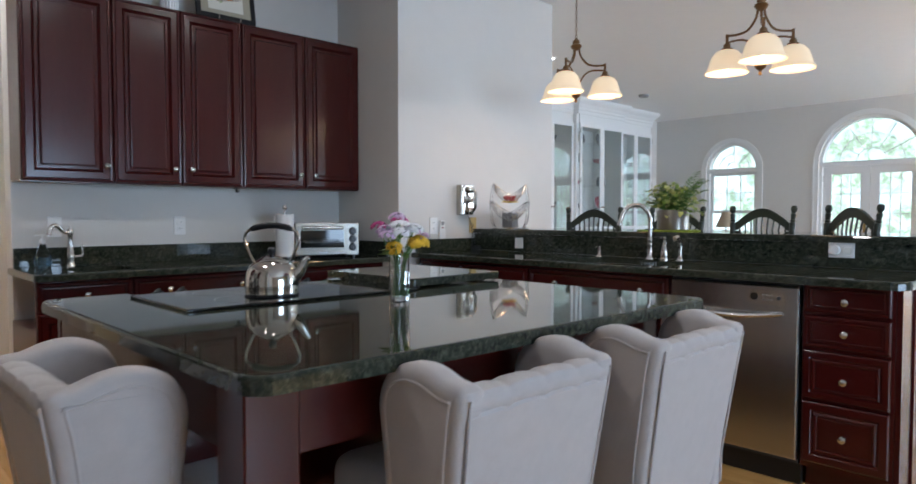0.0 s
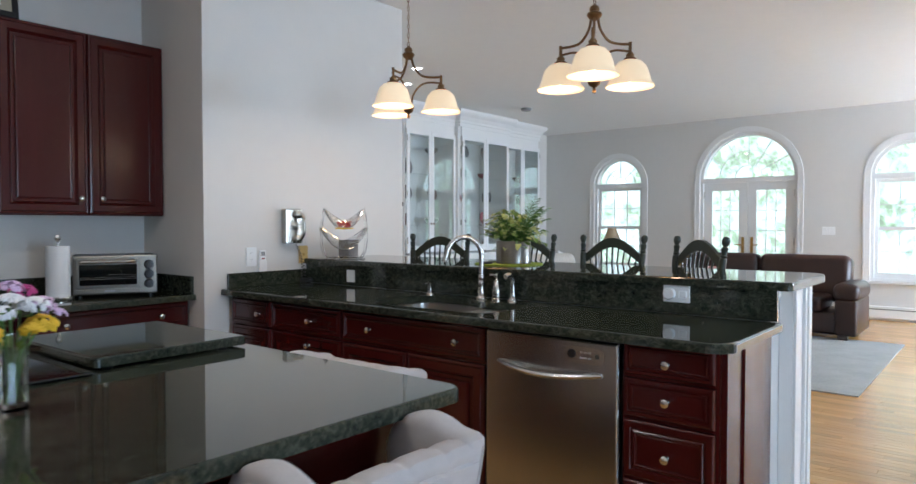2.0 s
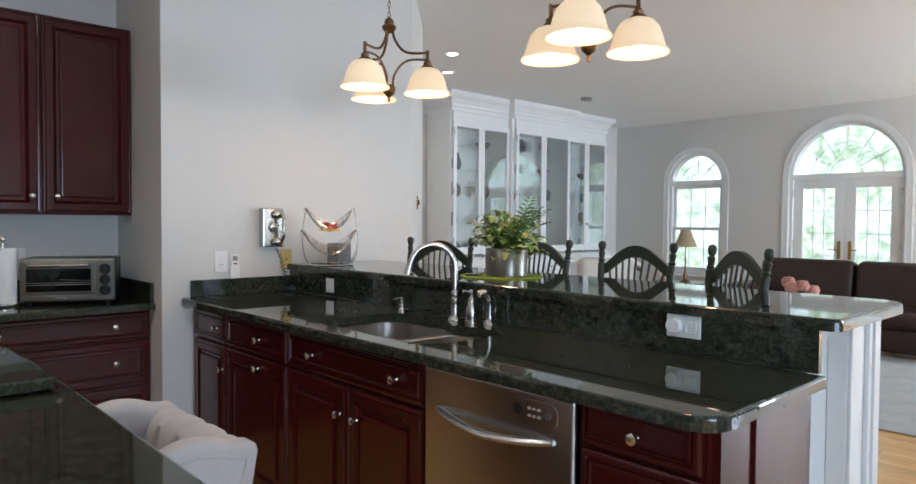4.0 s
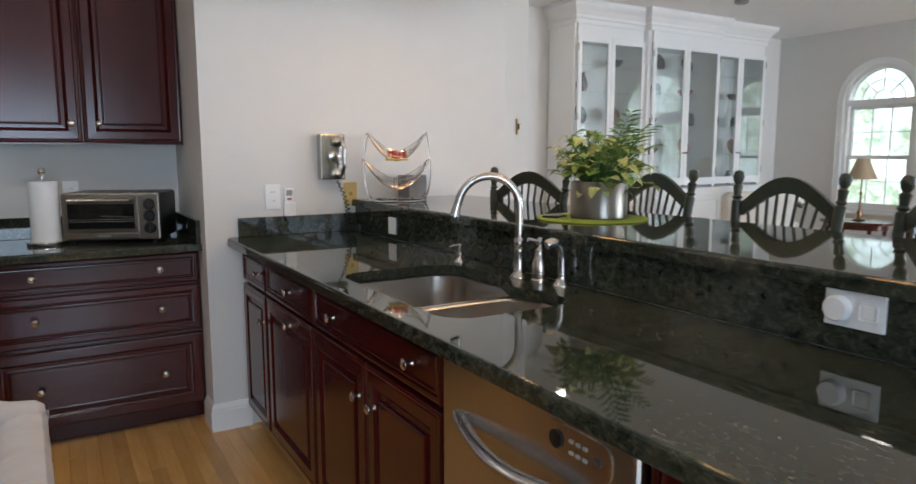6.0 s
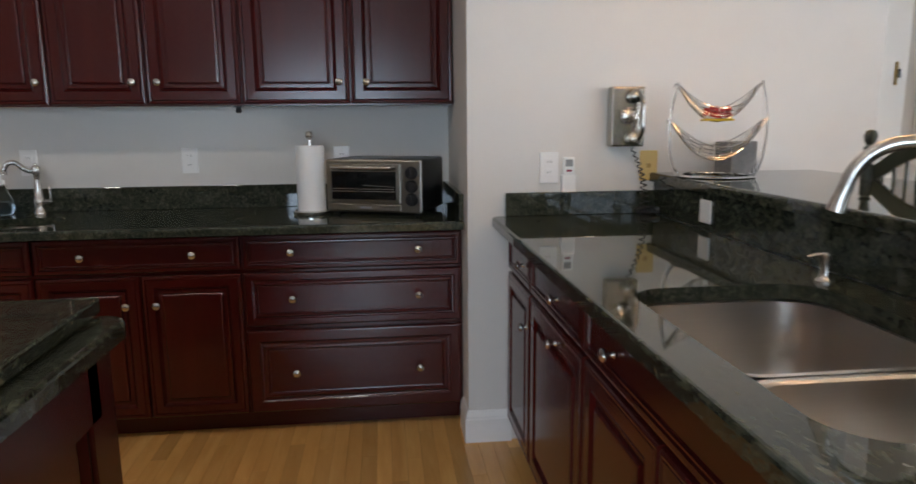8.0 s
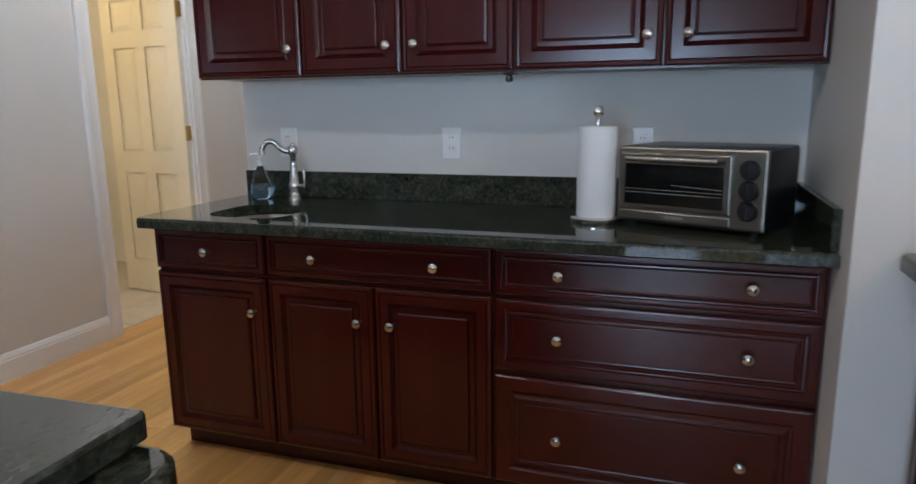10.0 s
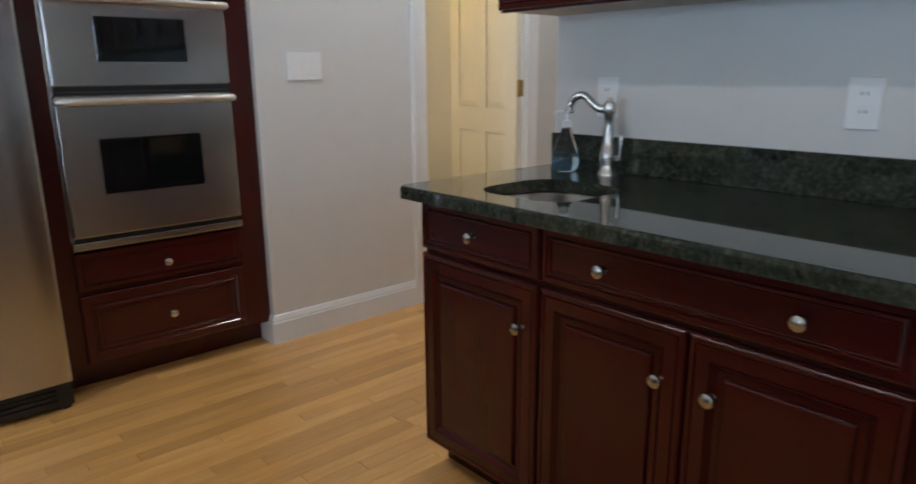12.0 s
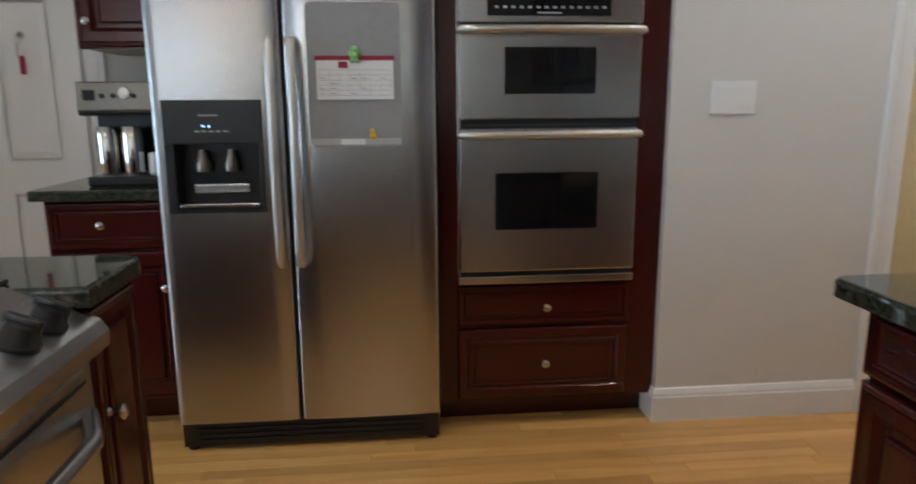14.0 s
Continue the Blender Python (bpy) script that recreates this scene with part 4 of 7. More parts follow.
part("dial", lathe([(0.017, 0.031), (0.017, 0.034), (0.0001, 0.035)], 18, turn=TO_FRONT, at=(0.41, 0, 0.812)), M_BLACK, cp)
part("button", lathe([(0.009, 0.031), (0.009, 0.033), (0.0001, 0.034)], 14, turn=TO_FRONT, at=(0.515, 0, 0.81)), M_DARKGREY, cp)
for bx in (0.45, 0.467, 0.484):
    for bz in (0.80, 0.82):
        part("button", box(bx - 0.005, bx + 0.005, -0.033, -0.031, bz - 0.003, bz + 0.003), M_GREY, cp)
part("badge", box(0.20, 0.29, -0.030, -0.028, 0.155, 0.173), M_DARKGREY, dw)

# ---- sink fittings ----
f = thing("gooseneck_faucet", 3.258, 2.20, CT_P, 0, "brushed nickel gooseneck kitchen faucet", "faucet")
part("base", lathe([(0.028, 0), (0.028, 0.005), (0.022, 0.012), (0.017, 0.02), (0.0185, 0.05), (0.0145, 0.075), (0.0165, 0.08), (0.0165, 0.09), (0.0135, 0.095), (0.0165, 0.10), (0.0165, 0.118), (0.012, 0.125)], 24), M_NICKEL, f, smooth=True)
neck = [(0, 0, 0.12), (0, 0, 0.16), (0, 0, 0.20)] + [(-0.095 + 0.095 * math.cos(radians(a)), 0.0, 0.218 + 0.097 * math.sin(radians(a))) for a in range(0, 171, 10)] + [(-0.194, 0, 0.222), (-0.199, 0, 0.200), (-0.201, 0, 0.193)]
rot = Matrix.Rotation(radians(-28), 3, "Z")
neck = [tuple(rot @ Vector(p)) for p in neck]
part("spout", tube(neck, [0.0125] * (len(neck) - 3) + [0.0125, 0.016, 0.0165], 14), M_NICKEL, f, smooth=True)
f = thing("faucet_lever", 3.272, 2.115, CT_P, 0, "brushed nickel single-lever mixer body", "faucet lever")
part("body", lathe([(0.027, 0), (0.027, 0.006), (0.0225, 0.010), (0.0235, 0.03), (0.023, 0.05), (0.017, 0.075), (0.013, 0.085), (0.0135, 0.095), (0.009, 0.10), (0.0001, 0.102)], 22), M_NICKEL, f, smooth=True)
bm = tube(smooth_path([(0, 0, 0.098), (0.004, 0.003, 0.11), (-0.012, 0.006, 0.122), (-0.035, 0.012, 0.128)], 5), 0.007, 10)
lathe([(0.0001, -0.012), (0.010, -0.008), (0.0125, 0), (0.010, 0.008), (0.0001, 0.012)], 14, bm, (0.004, 0.004, 0.122))
part("lever", bm, M_NICKEL, f, smooth=True)
f = thing("side_spray", 3.285, 2.025, CT_P, 0, "brushed nickel side spray in its holder", "sprayer")
part("holder", lathe([(0.025, 0), (0.025, 0.004), (0.018, 0.012), (0.0125, 0.03), (0.014, 0.034), (0.0125, 0.038)], 20), M_NICKEL, f, smooth=True)
part("head", tube(smooth_path([(0, 0, 0.036), (0, 0, 0.075), (-0.006, 0.0, 0.105), (-0.028, 0.004, 0.128), (-0.052, 0.008, 0.122)], 5), [0.012] * 8 + [0.0125] * 6 + [0.0145] * 5 + [0.015, 0.0135], 12), M_NICKEL, f, smooth=True)
f = thing("soap_pump", 3.25, 2.545, CT_P, 0, "brushed nickel built-in soap pump", "soap dispenser")
part("body", lathe([(0.021, 0), (0.021, 0.004), (0.014, 0.01), (0.0115, 0.02), (0.0135, 0.035), (0.0115, 0.05), (0.0145, 0.055), (0.0145, 0.064), (0.0001, 0.068)], 18), M_NICKEL, f, smooth=True)
part("nozzle", tube([(0, 0, 0.06), (-0.025, 0, 0.061), (-0.045, 0, 0.057)], [0.0055, 0.005, 0.0042], 10), M_NICKEL, f, smooth=True)

# ---- island ----
isl = thing("kitchen_island", 0.98, 1.9, 0, 0, "dark cherry island with square corner legs, raised panels and a footrest", "kitchen island")
LB = CT_I - 0.036
part("core", box(-0.68, -0.485, -0.30, 0.58, 0.0, LB), M_CHERRY, isl)
part("core", box(0.28, 0.74, -0.30, 0.58, 0.0, LB), M_CHERRY, isl)
part("back_panel", box(-0.485, 0.28, -0.30, -0.2, 0.0, LB), M_CHERRY, isl)
part("apron", box(-0.67, 0.74, -0.685, -0.66, LB - 0.14, LB), M_CHERRY_H, isl)
part("apron", box(-0.70, -0.675, -0.66, 0.56, LB - 0.14, LB), M_CHERRY_H, isl)
part("apron", box(0.745, 0.77, -0.66, 0.56, LB - 0.14, LB), M_CHERRY_H, isl)
for lx in (-0.665, 0.715):
    part("leg", box(lx - 0.055, lx + 0.055, -0.695, -0.585, 0, LB, 0.004), M_CHERRY, isl)
    if lx > 0:
        part("leg", box(lx - 0.055, lx + 0.055, 0.515, 0.625, 0, LB, 0.004), M_CHERRY, isl)
part("footrest", box(-0.61, 0.66, -0.40, -0.31, 0.16, 0.25, 0.006), M_CHERRY_H, isl)
end = part("end_panel", panel(0.80, LB - 0.12, 0.09), M_CHERRY, isl, m=pose(0.742, -0.24, 0.1, 0, 0, 90))
ic = part("cabinet_face", box(-0.70, -0.485, 0.58, 0.605, 0.1, LB), M_CHERRY, isl)
d = part("door", panel(0.20, LB - 0.12, 0.05), M_CHERRY, isl, m=pose(-0.492, 0.6055, 0.11, 0, 0, 180))
knob(d, 0.03, 0.56)
part("cabinet_face", box(0.285, 0.66, 0.58, 0.605, 0.1, LB), M_CHERRY, isl)
d = part("door", panel(0.365, LB - 0.12, 0.075), M_CHERRY, isl, m=pose(0.655, 0.6055, 0.11, 0, 0, 180))
knob(d, 0.04, 0.58)

# island top, notched for the range
RX0, RX1 = 0.50, 1.255
it = thing("island_counter", 0.98, 1.9, CT_I, 0, "large polished dark green granite island top", "countertop")
out = rounded([(0.235, 1.125), (1.795, 1.125), (1.795, 2.535), (RX1, 2.535), (RX1, 1.97), (RX0, 1.97), (RX0, 2.535), (0.235, 2.535)], [0.05, 0.05, 0.05, 0, 0.0, 0, 0, 0.05])
part("slab", slab([(x - 0.98, y - 1.9) for x, y in out], -0.034, 0, 0.009, 3), M_GRANITE, it)
board = thing("granite_board", 1.515, 2.19, CT_I, 2, "loose dark green granite board lying on the island", "cutting board")
part("slab", slab(rounded([(-0.235, -0.20), (0.235, -0.20), (0.235, 0.34), (-0.235, 0.34)], 0.012), 0.008, 0.036, 0.005, 2), M_GRANITE, board)
for fx in (-0.18, 0.18):
    for fy in (-0.15, 0.29):
        part("rubber_foot", lathe([(0.012, 0), (0.014, 0.004), (0.012, 0.008)], 12, at=(fx, fy, 0)), M_BLACK, board)

# ---- slide-in range in the island ----
rg = thing("range", RX1 - 0.002, 2.497, 0, 180, "stainless slide-in range with a black glass cooktop in the island", "range")
W = RX1 - RX0 - 0.004
part("body", box(0, W, 0.03, 0.62, 0.08, CT_I - 0.06), M_DARKGREY, rg)
top = part("cooktop", box(-0.012, W + 0.045, 0.105, 0.562, CT_I + 0.0005, CT_I + 0.009, 0.003), M_BLACKGLASS, rg)
for bx, by, br in ((0.19, 0.225, 0.095), (0.56, 0.225, 0.08), (0.19, 0.44, 0.08), (0.56, 0.44, 0.10)):
    bm = bmesh.new()
    lathe([(br, CT_I + 0.0088), (br, CT_I + 0.0094), (br - 0.003, CT_I + 0.0094), (br - 0.003, CT_I + 0.0088)], 32, bm, (bx, by, 0), close=False)
    part("burner_ring", bm, M_GREY, top)
# sloping control panel
bm = bmesh.new()
prof = [(0.10, CT_I + 0.004), (0.10, CT_I - 0.11), (-0.045, CT_I - 0.11), (-0.062, CT_I - 0.095), (-0.064, CT_I - 0.07), (-0.052, CT_I - 0.052), (0.09, CT_I + 0.006)]
stack_rings(bm, [[(x, y, z) for y, z in prof] for x in (0.0, W)])
bmesh.ops.recalc_face_normals(bm, faces=bm.faces)
cp = part("control_panel", bm, M_STEEL_X, rg)
slope = math.degrees(math.atan2(0.058, 0.142))
for kx in (0.085, 0.165, W - 0.165, W - 0.085):
    km = pose(kx, -0.010, CT_I - 0.0338, slope, 0, 0)
    bm = lathe([(0.03, 0), (0.03, 0.004), (0.026, 0.008), (0.0235, 0.028), (0.02, 0.032), (0.0001, 0.033)], 22)
    add_box(bm, -0.006, 0.006, -0.026, 0.026, 0.022, 0.042, 0.003)
    part("control_knob", bm, M_BLACK, cp, "black ribbed control knob", True, km)
disp = part("display", box(-0.12, 0.12, -0.035, 0.035, 0, 0.004, 0.002), M_BLACKGLASS, cp, "black touch panel", m=pose(W / 2, 0.0, CT_I - 0.0305, slope, 0, 0))
for bx in range(6):
    for by in range(3):
        part("key", box(-0.1 + bx * 0.036, -0.08 + bx * 0.036, -0.026 + by * 0.02, -0.012 + by * 0.02, 0.004, 0.0055), M_DARKGREY, disp)
od = part("oven_door", box(0.003, W - 0.003, -0.03, 0.028, 0.22, CT_I - 0.122, 0.006), M_STEEL_X, rg)
part("window", box(0.15, W - 0.15, -0.0325, -0.03, 0.36, 0.62), M_BLACKGLASS, od)
part("vent_slot", box(0.03, W - 0.03, -0.032, -0.029, CT_I - 0.15, CT_I - 0.143), M_BLACK, od)
hp = [(0.03 + (W - 0.06) * i / 14, -0.03 - 0.05 * min(1, math.sin(math.pi * i / 14) * 2.2), CT_I - 0.205) for i in range(15)]
part("handle", tube(hp, 0.014, 10), M_STEEL_X, od, smooth=True)
part("storage_drawer", box(0.003, W - 0.003, -0.02, 0.028, 0.085, 0.212, 0.006), M_STEEL_X, rg)
part("kick_plate", box(0.0, W, 0.06, 0.1, 0.0, 0.08), M_BLACK, rg)

# ---- things on the island ----
kt = thing("tea_kettle", 0.79, 2.09, CT_I + 0.0095, -43, "polished stainless tea kettle with a black grip on the cooktop", "kettle")
kt.scale = (0.88, 0.88, 0.88)
part("body", lathe([(0.092, 0.0), (0.095, 0.006), (0.094, 0.012), (0.0955, 0.03), (0.0945, 0.06), (0.087, 0.09), (0.072, 0.113), (0.05, 0.127), (0.041, 0.131), (0.038, 0.129)], 40), M_POLISHED, kt, smooth=True)
part("base_ring", lathe([(0.093, 0.0005), (0.0965, 0.002), (0.0965, 0.006), (0.093, 0.008)], 40, close=False), M_BLACK, kt)
lid = part("lid", lathe([(0.04, 0.128), (0.041, 0.132), (0.03, 0.139), (0.012, 0.143), (0.0001, 0.144)], 28), M_POLISHED, kt, smooth=True)
part("lid_knob", lathe([(0.006, 0.142), (0.008, 0.148), (0.0145, 0.158), (0.013, 0.168), (0.006, 0.174), (0.0001, 0.175)], 18), M_BLACK, lid, "black lid knob", True)
part("spout", tube(smooth_path([(0.075, 0, 0.06), (0.10, 0, 0.085), (0.118, 0, 0.115), (0.134, 0, 0.137)], 6), [0.026 - 0.0009 * i for i in range(19)], 14), M_POLISHED, kt, smooth=True)
hw = smooth_path([(-0.062, 0, 0.112), (-0.083, 0, 0.155), (-0.098, 0, 0.205), (-0.075, 0, 0.237), (0, 0, 0.252), (0.075, 0, 0.237), (0.098, 0, 0.205), (0.083, 0, 0.155), (0.062, 0, 0.112)], 5)
part("handle", tube(hw, 0.0055, 8), M_POLISHED, kt, smooth=True)
part("grip", tube(hw[15:26], [0.007] + [0.0115] * 9 + [0.007], 12), M_BLACK, kt, "black plastic grip", True)


def petal_cluster(bm, c, r, count, size, rnd, flat=0.35):
    """A dense head of small petals over a dome."""
    for _ in range(count):
        a, e = rnd.uniform(0, 2 * math.pi), rnd.uniform(0.05, 1.45)
        d = Vector((math.cos(a) * math.cos(e), math.sin(a) * math.cos(e), math.sin(e)))
        p = Vector(c) + Vector((d.x * r, d.y * r, d.z * r * 0.75))
        q = d.to_track_quat("Z", "Y").to_matrix()
        spin = rnd.uniform(0, 6.28)
        verts = [bm.verts.new(p + q @ Vector((math.cos(spin + k * 2 * math.pi / 5) * size * (1 if k % 2 else 0.72), math.sin(spin + k * 2 * math.pi / 5) * size * (1 if k % 2 else 0.72), size * flat * rnd.uniform(-0.4, 0.8)))) for k in range(5)]
        mid = bm.verts.new(p + d * size * 0.25)
        for k in range(5):
            bm.faces.new((verts[k], verts[(k + 1) % 5], mid))
    return bm


rnd = random.Random(4)
vs = thing("flower_vase", 1.02, 1.73, CT_I, 0, "clear square glass vase of garden flowers standing on the island", "vase")
sq = rounded([(-0.024, -0.024), (0.024, -0.024), (0.024, 0.024), (-0.024, 0.024)], 0.007, 3)
sq_in = inset_poly(sq, 0.0035)
bm = bmesh.new()
stack_rings(bm, [[(x, y, 0) for x, y in sq], [(x, y, 0.165) for x, y in sq], [(x, y, 0.165) for x, y in sq_in], [(x, y, 0.016) for x, y in sq_in]])
part("glass", bm, M_GLASS, vs)
part("water", prism(inset_poly(sq, 0.0036), 0.0165, 0.095), M_WATER, vs)
heads = [(-0.05, 0.0, 0.222, "p", 0.03), (-0.012, -0.02, 0.232, "w", 0.040), (0.03, -0.03, 0.226, "w", 0.032), (0.062, 0.02, 0.222, "p", 0.03), (0.03, 0.035, 0.250, "m", 0.028),
         (-0.035, -0.045, 0.215, "w", 0.030), (-0.068, -0.03, 0.208, "p", 0.026), (0.072, -0.025, 0.202, "l", 0.024), (-0.05, -0.04, 0.176, "y", 0.022), (0.038, -0.045, 0.188, "y", 0.030),
         (-0.045, 0.04, 0.235, "m", 0.026), (0.0, 0.01, 0.262, "p", 0.026), (0.02, -0.055, 0.180, "y", 0.024), (-0.055, -0.055, 0.160, "y", 0.018)]
mats = {"p": M_PETALP, "w": M_PETALW, "m": M_PETALM, "l": M_PETALP, "y": M_PETALY}
for hx, hy, hz, k, r in heads:
    bm = petal_cluster(bmesh.new(), (hx, hy, hz - r * 0.4), r, 46 if k != "y" else 26, r * (0.30 if k != "y" else 0.55), rnd)
    part("flower", bm, mats[k], vs)
    bm = tube(smooth_path([(rnd.uniform(-0.018, 0.018), rnd.uniform(-0.018, 0.018), 0.018), (hx * 0.25, hy * 0.25, 0.11), (hx * 0.6, hy * 0.6, 0.165), (hx, hy, hz - r * 0.4)], 4), 0.002, 5)
    part("stem", bm, M_STEM, vs)
bm = bmesh.new()
for _ in range(26):
    a, z = rnd.uniform(0, 6.28), rnd.uniform(0.12, 0.20)
    p, ln = Vector((0.012 * math.cos(a), 0.012 * math.sin(a), z)), rnd.uniform(0.03, 0.065)
    d = Vector((math.cos(a), math.sin(a), rnd.uniform(0.1, 0.9))).normalized()
    s = d.cross(Vector((0, 0, 1))).normalized() * ln * 0.16
    q = [bm.verts.new(v) for v in (p, p + d * ln * 0.5 + s, p + d * ln - Vector((0, 0, ln * 0.2)), p + d * ln * 0.5 - s)]
    bm.faces.new(q)
part("leaves", bm, M_LEAF, vs)


# ---- upholstered island chairs ----
def wing_side(sx):
    """One wing of the chair: a padded side panel with a humped top, and the outline of its piping."""
    lean = lambda z: -0.055 * max(0.0, z - 0.50) / 0.38
    side = [(0.0, 0.40), (0.235, 0.40), (0.232, 0.56), (0.228, 0.66), (0.236, 0.75), (0.238, 0.80), (0.226, 0.836), (0.196, 0.868), (0.15, 0.886), (0.10, 0.892), (0.05, 0.886),
            (0.0, 0.872), (lean(0.858), 0.858), (lean(0.78), 0.78), (lean(0.66), 0.66), (lean(0.52), 0.52)]
    side = [(u * 0.8 if u > 0 else u, v) for u, v in side]
    side = [tuple(p)[:2] for p in smooth_path([(u, v, 0) for u, v in side] + [(0.0, 0.40, 0)], 3)][:-1]
    bm = bmesh.new()
    rings = []
    for off, ins in ((0.0, 0.024), (0.004, 0.010), (0.013, 0.002), (0.024, 0.0), (0.048, 0.0), (0.060, 0.003), (0.069, 0.012), (0.073, 0.026)):
        ring = []
        for u, v in inset_poly(side, ins):
            flare = 0.004 * max(0.0, u) / 0.24
            ring.append((sx * ((0.236 - off + flare) * (1 - 0.11 * max(0.0, 0.88 - v) / 0.48)), u, v))
        rings.append(ring)
    stack_rings(bm, rings)
    bmesh.ops.recalc_face_normals(bm, faces=bm.faces)
    pipe = [(sx * ((0.2375 + 0.004 * max(0.0, u) / 0.24) * (1 - 0.11 * max(0.0, 0.88 - v) / 0.48)), u, v) for u, v in inset_poly(side, 0.030)]
    return bm, pipe


def wing_chair(x, y, rz):
    """A wing chair with a fluted back: back at local y 0, seat towards +y."""
    c = thing("upholstered_chair", x, y, 0, rz, "cream linen wing-back counter chair pushed up to the island", "chair", "cream chairs round the island")
    lean = lambda z: -0.055 * max(0.0, z - 0.50) / 0.38
    taper = lambda z: 1 - 0.11 * max(0.0, 0.88 - z) / 0.48
    bm = bmesh.new()
    rings = []
    for k in range(73):
        u = -0.212 + 0.424 * k / 72
        d = abs((u + 0.212) % 0.106 - 0.053) - 0.053
        pinch = math.exp(-(d / 0.012) ** 2) if abs(u) < 0.19 else 0.0
        top = 0.860 - 0.0055 * pinch + 0.004 * math.cos(u / 0.212 * math.pi / 2)
        rows = [(0.012, 0.40), (0.004, 0.42), (0.0, 0.55), (-0.002, 0.70), (-0.004, 0.79), (-0.004, top - 0.05), (0.001, top - 0.044), (-0.004, top - 0.037), (-0.005, top - 0.022), (0.006, top - 0.006), (0.026, top),
                (0.052, top - 0.004), (0.072, top - 0.018), (0.080 - 0.012 * pinch, top - 0.045), (0.082 - 0.016 * pinch, top - 0.12), (0.080 - 0.014 * pinch, 0.66), (0.075, 0.58), (0.07, 0.40)]
        rings.append([(u * taper(z), v + lean(z), z) for v, z in rows])
    stack_rings(bm, rings)
    bmesh.ops.recalc_face_normals(bm, faces=bm.faces)
    back = part("backrest", bm, M_LINEN, c, smooth=True)
    for sx in (-1, 1):
        bm, pipe = wing_side(sx)
        wing = part("wing", bm, M_LINEN, c, smooth=True)
        part("piping", tube(pipe, 0.0026, 6, closed=True), M_LINEN, wing, smooth=True)
        edge = [(sx * 0.214 * taper(z), lean(z) - 0.005, z) for z in (0.41, 0.5, 0.58, 0.66, 0.74, 0.80, 0.845)]
        part("piping", tube(edge, 0.0030, 6), M_LINEN, back, smooth=True)
    part("seat", box(-0.175, 0.175, 0.05, 0.46, 0.47, 0.62, 0.045, 4), M_LINEN, c, smooth=True)
    part("seat_rail", box(-0.20, 0.20, 0.02, 0.44, 0.405, 0.47, 0.008), M_LINEN, c)
    for lx, ly, sp in ((-0.17, 0.05, -1), (0.17, 0.05, -1), (-0.17, 0.40, 1), (0.17, 0.40, 1)):
        bm = bmesh.new()
        stack_rings(bm, [[(lx + a * r, ly + b * r + dy, z) for a, b in ((-1, -1), (1, -1), (1, 1), (-1, 1))] for z, r, dy in ((0.0, 0.014, sp * 0.035), (0.41, 0.022, 0))])
        part("leg", bm, M_DARKLEG, c)
    for ly, z in ((0.41, 0.2), (0.05, 0.24)):
        part("stretcher", box(-0.16, 0.16, ly - 0.01, ly + 0.01, z, z + 0.03, 0.003), M_DARKLEG, c)
    return c


ch = wing_chair(0.762, 1.0, 0)
for cx, cy, rz in ((1.40, 0.99, 0), (0.055, 1.625, -90), (1.945, 1.665, 92)):
    copy_thing(ch, pose(cx, cy, 0, 0, 0, rz))

# ---- refrigerator ----
fr = thing("refrigerator", -0.645, 2.268, 0, 90, "side-by-side stainless steel refrigerator with a dark dispenser", "refrigerator")
FW, FH, SEAM = 0.908, 1.755, 0.418
part("cabinet", box(0.003, FW - 0.003, 0.075, 0.83, 0.03, FH), M_DARKGREY, fr)
part("grille", box(0.005, FW - 0.005, 0.02, 0.074, 0.018, 0.105), M_BLACK, fr)
for gz in (0.04, 0.06, 0.08):
    part("grille_slat", box(0.06, FW - 0.06, 0.012, 0.02, gz - 0.004, gz + 0.004), M_BLACK, fr)
for gx in (0.03, FW - 0.03):
    part("foot", lathe([(0.02, 0.0), (0.02, 0.018)], 12, at=(gx, 0.05, 0)), M_BLACK, fr)


def fridge_door(x0, x1, hole=None):
    """A door with a softly bowed steel face; the dispenser's recess is cut out of it."""
    xs = [x0 + 0.002, x0 + 0.005, x0 + 0.012] + [x0 + 0.012 + (x1 - x0 - 0.024) * k / 6 for k in range(1, 6)] + [x1 - 0.012, x1 - 0.005, x1 - 0.002]
    zs = [0.112, 0.118, FH - 0.006, FH]
    if hole:
        xs = sorted(set([v for v in xs if not hole[0] < v < hole[1]] + [hole[0], hole[1]]))
        zs = [0.112, 0.118, hole[2], hole[3], FH - 0.006, FH]
    mid = (x0 + x1) / 2

    def yy(x):
        e = min(x - x0, x1 - x)
        return -0.006 * (1 - ((x - mid) / ((x1 - x0) / 2)) ** 2) + (0.012 * (1 - e / 0.012) ** 2 if e < 0.012 else 0)
    bm = bmesh.new()
    grid = [[bm.verts.new((x, yy(x), z)) for x in xs] for z in zs]
    for j in range(len(zs) - 1):
        for i in range(len(xs) - 1):
            if hole and hole[0] <= xs[i] and xs[i + 1] <= hole[1] and hole[2] <= zs[j] and zs[j + 1] <= hole[3]:
                continue
            bm.faces.new((grid[j][i], grid[j][i + 1], grid[j + 1][i + 1], grid[j + 1][i]))
    edge = [e for e in bm.edges if e.is_boundary]
    made = bmesh.ops.extrude_edge_only(bm, edges=edge)
    for v in [g for g in made["geom"] if isinstance(g, bmesh.types.BMVert)]:
        v.co.y = 0.07
    bmesh.ops.recalc_face_normals(bm, faces=bm.faces)
    return bm


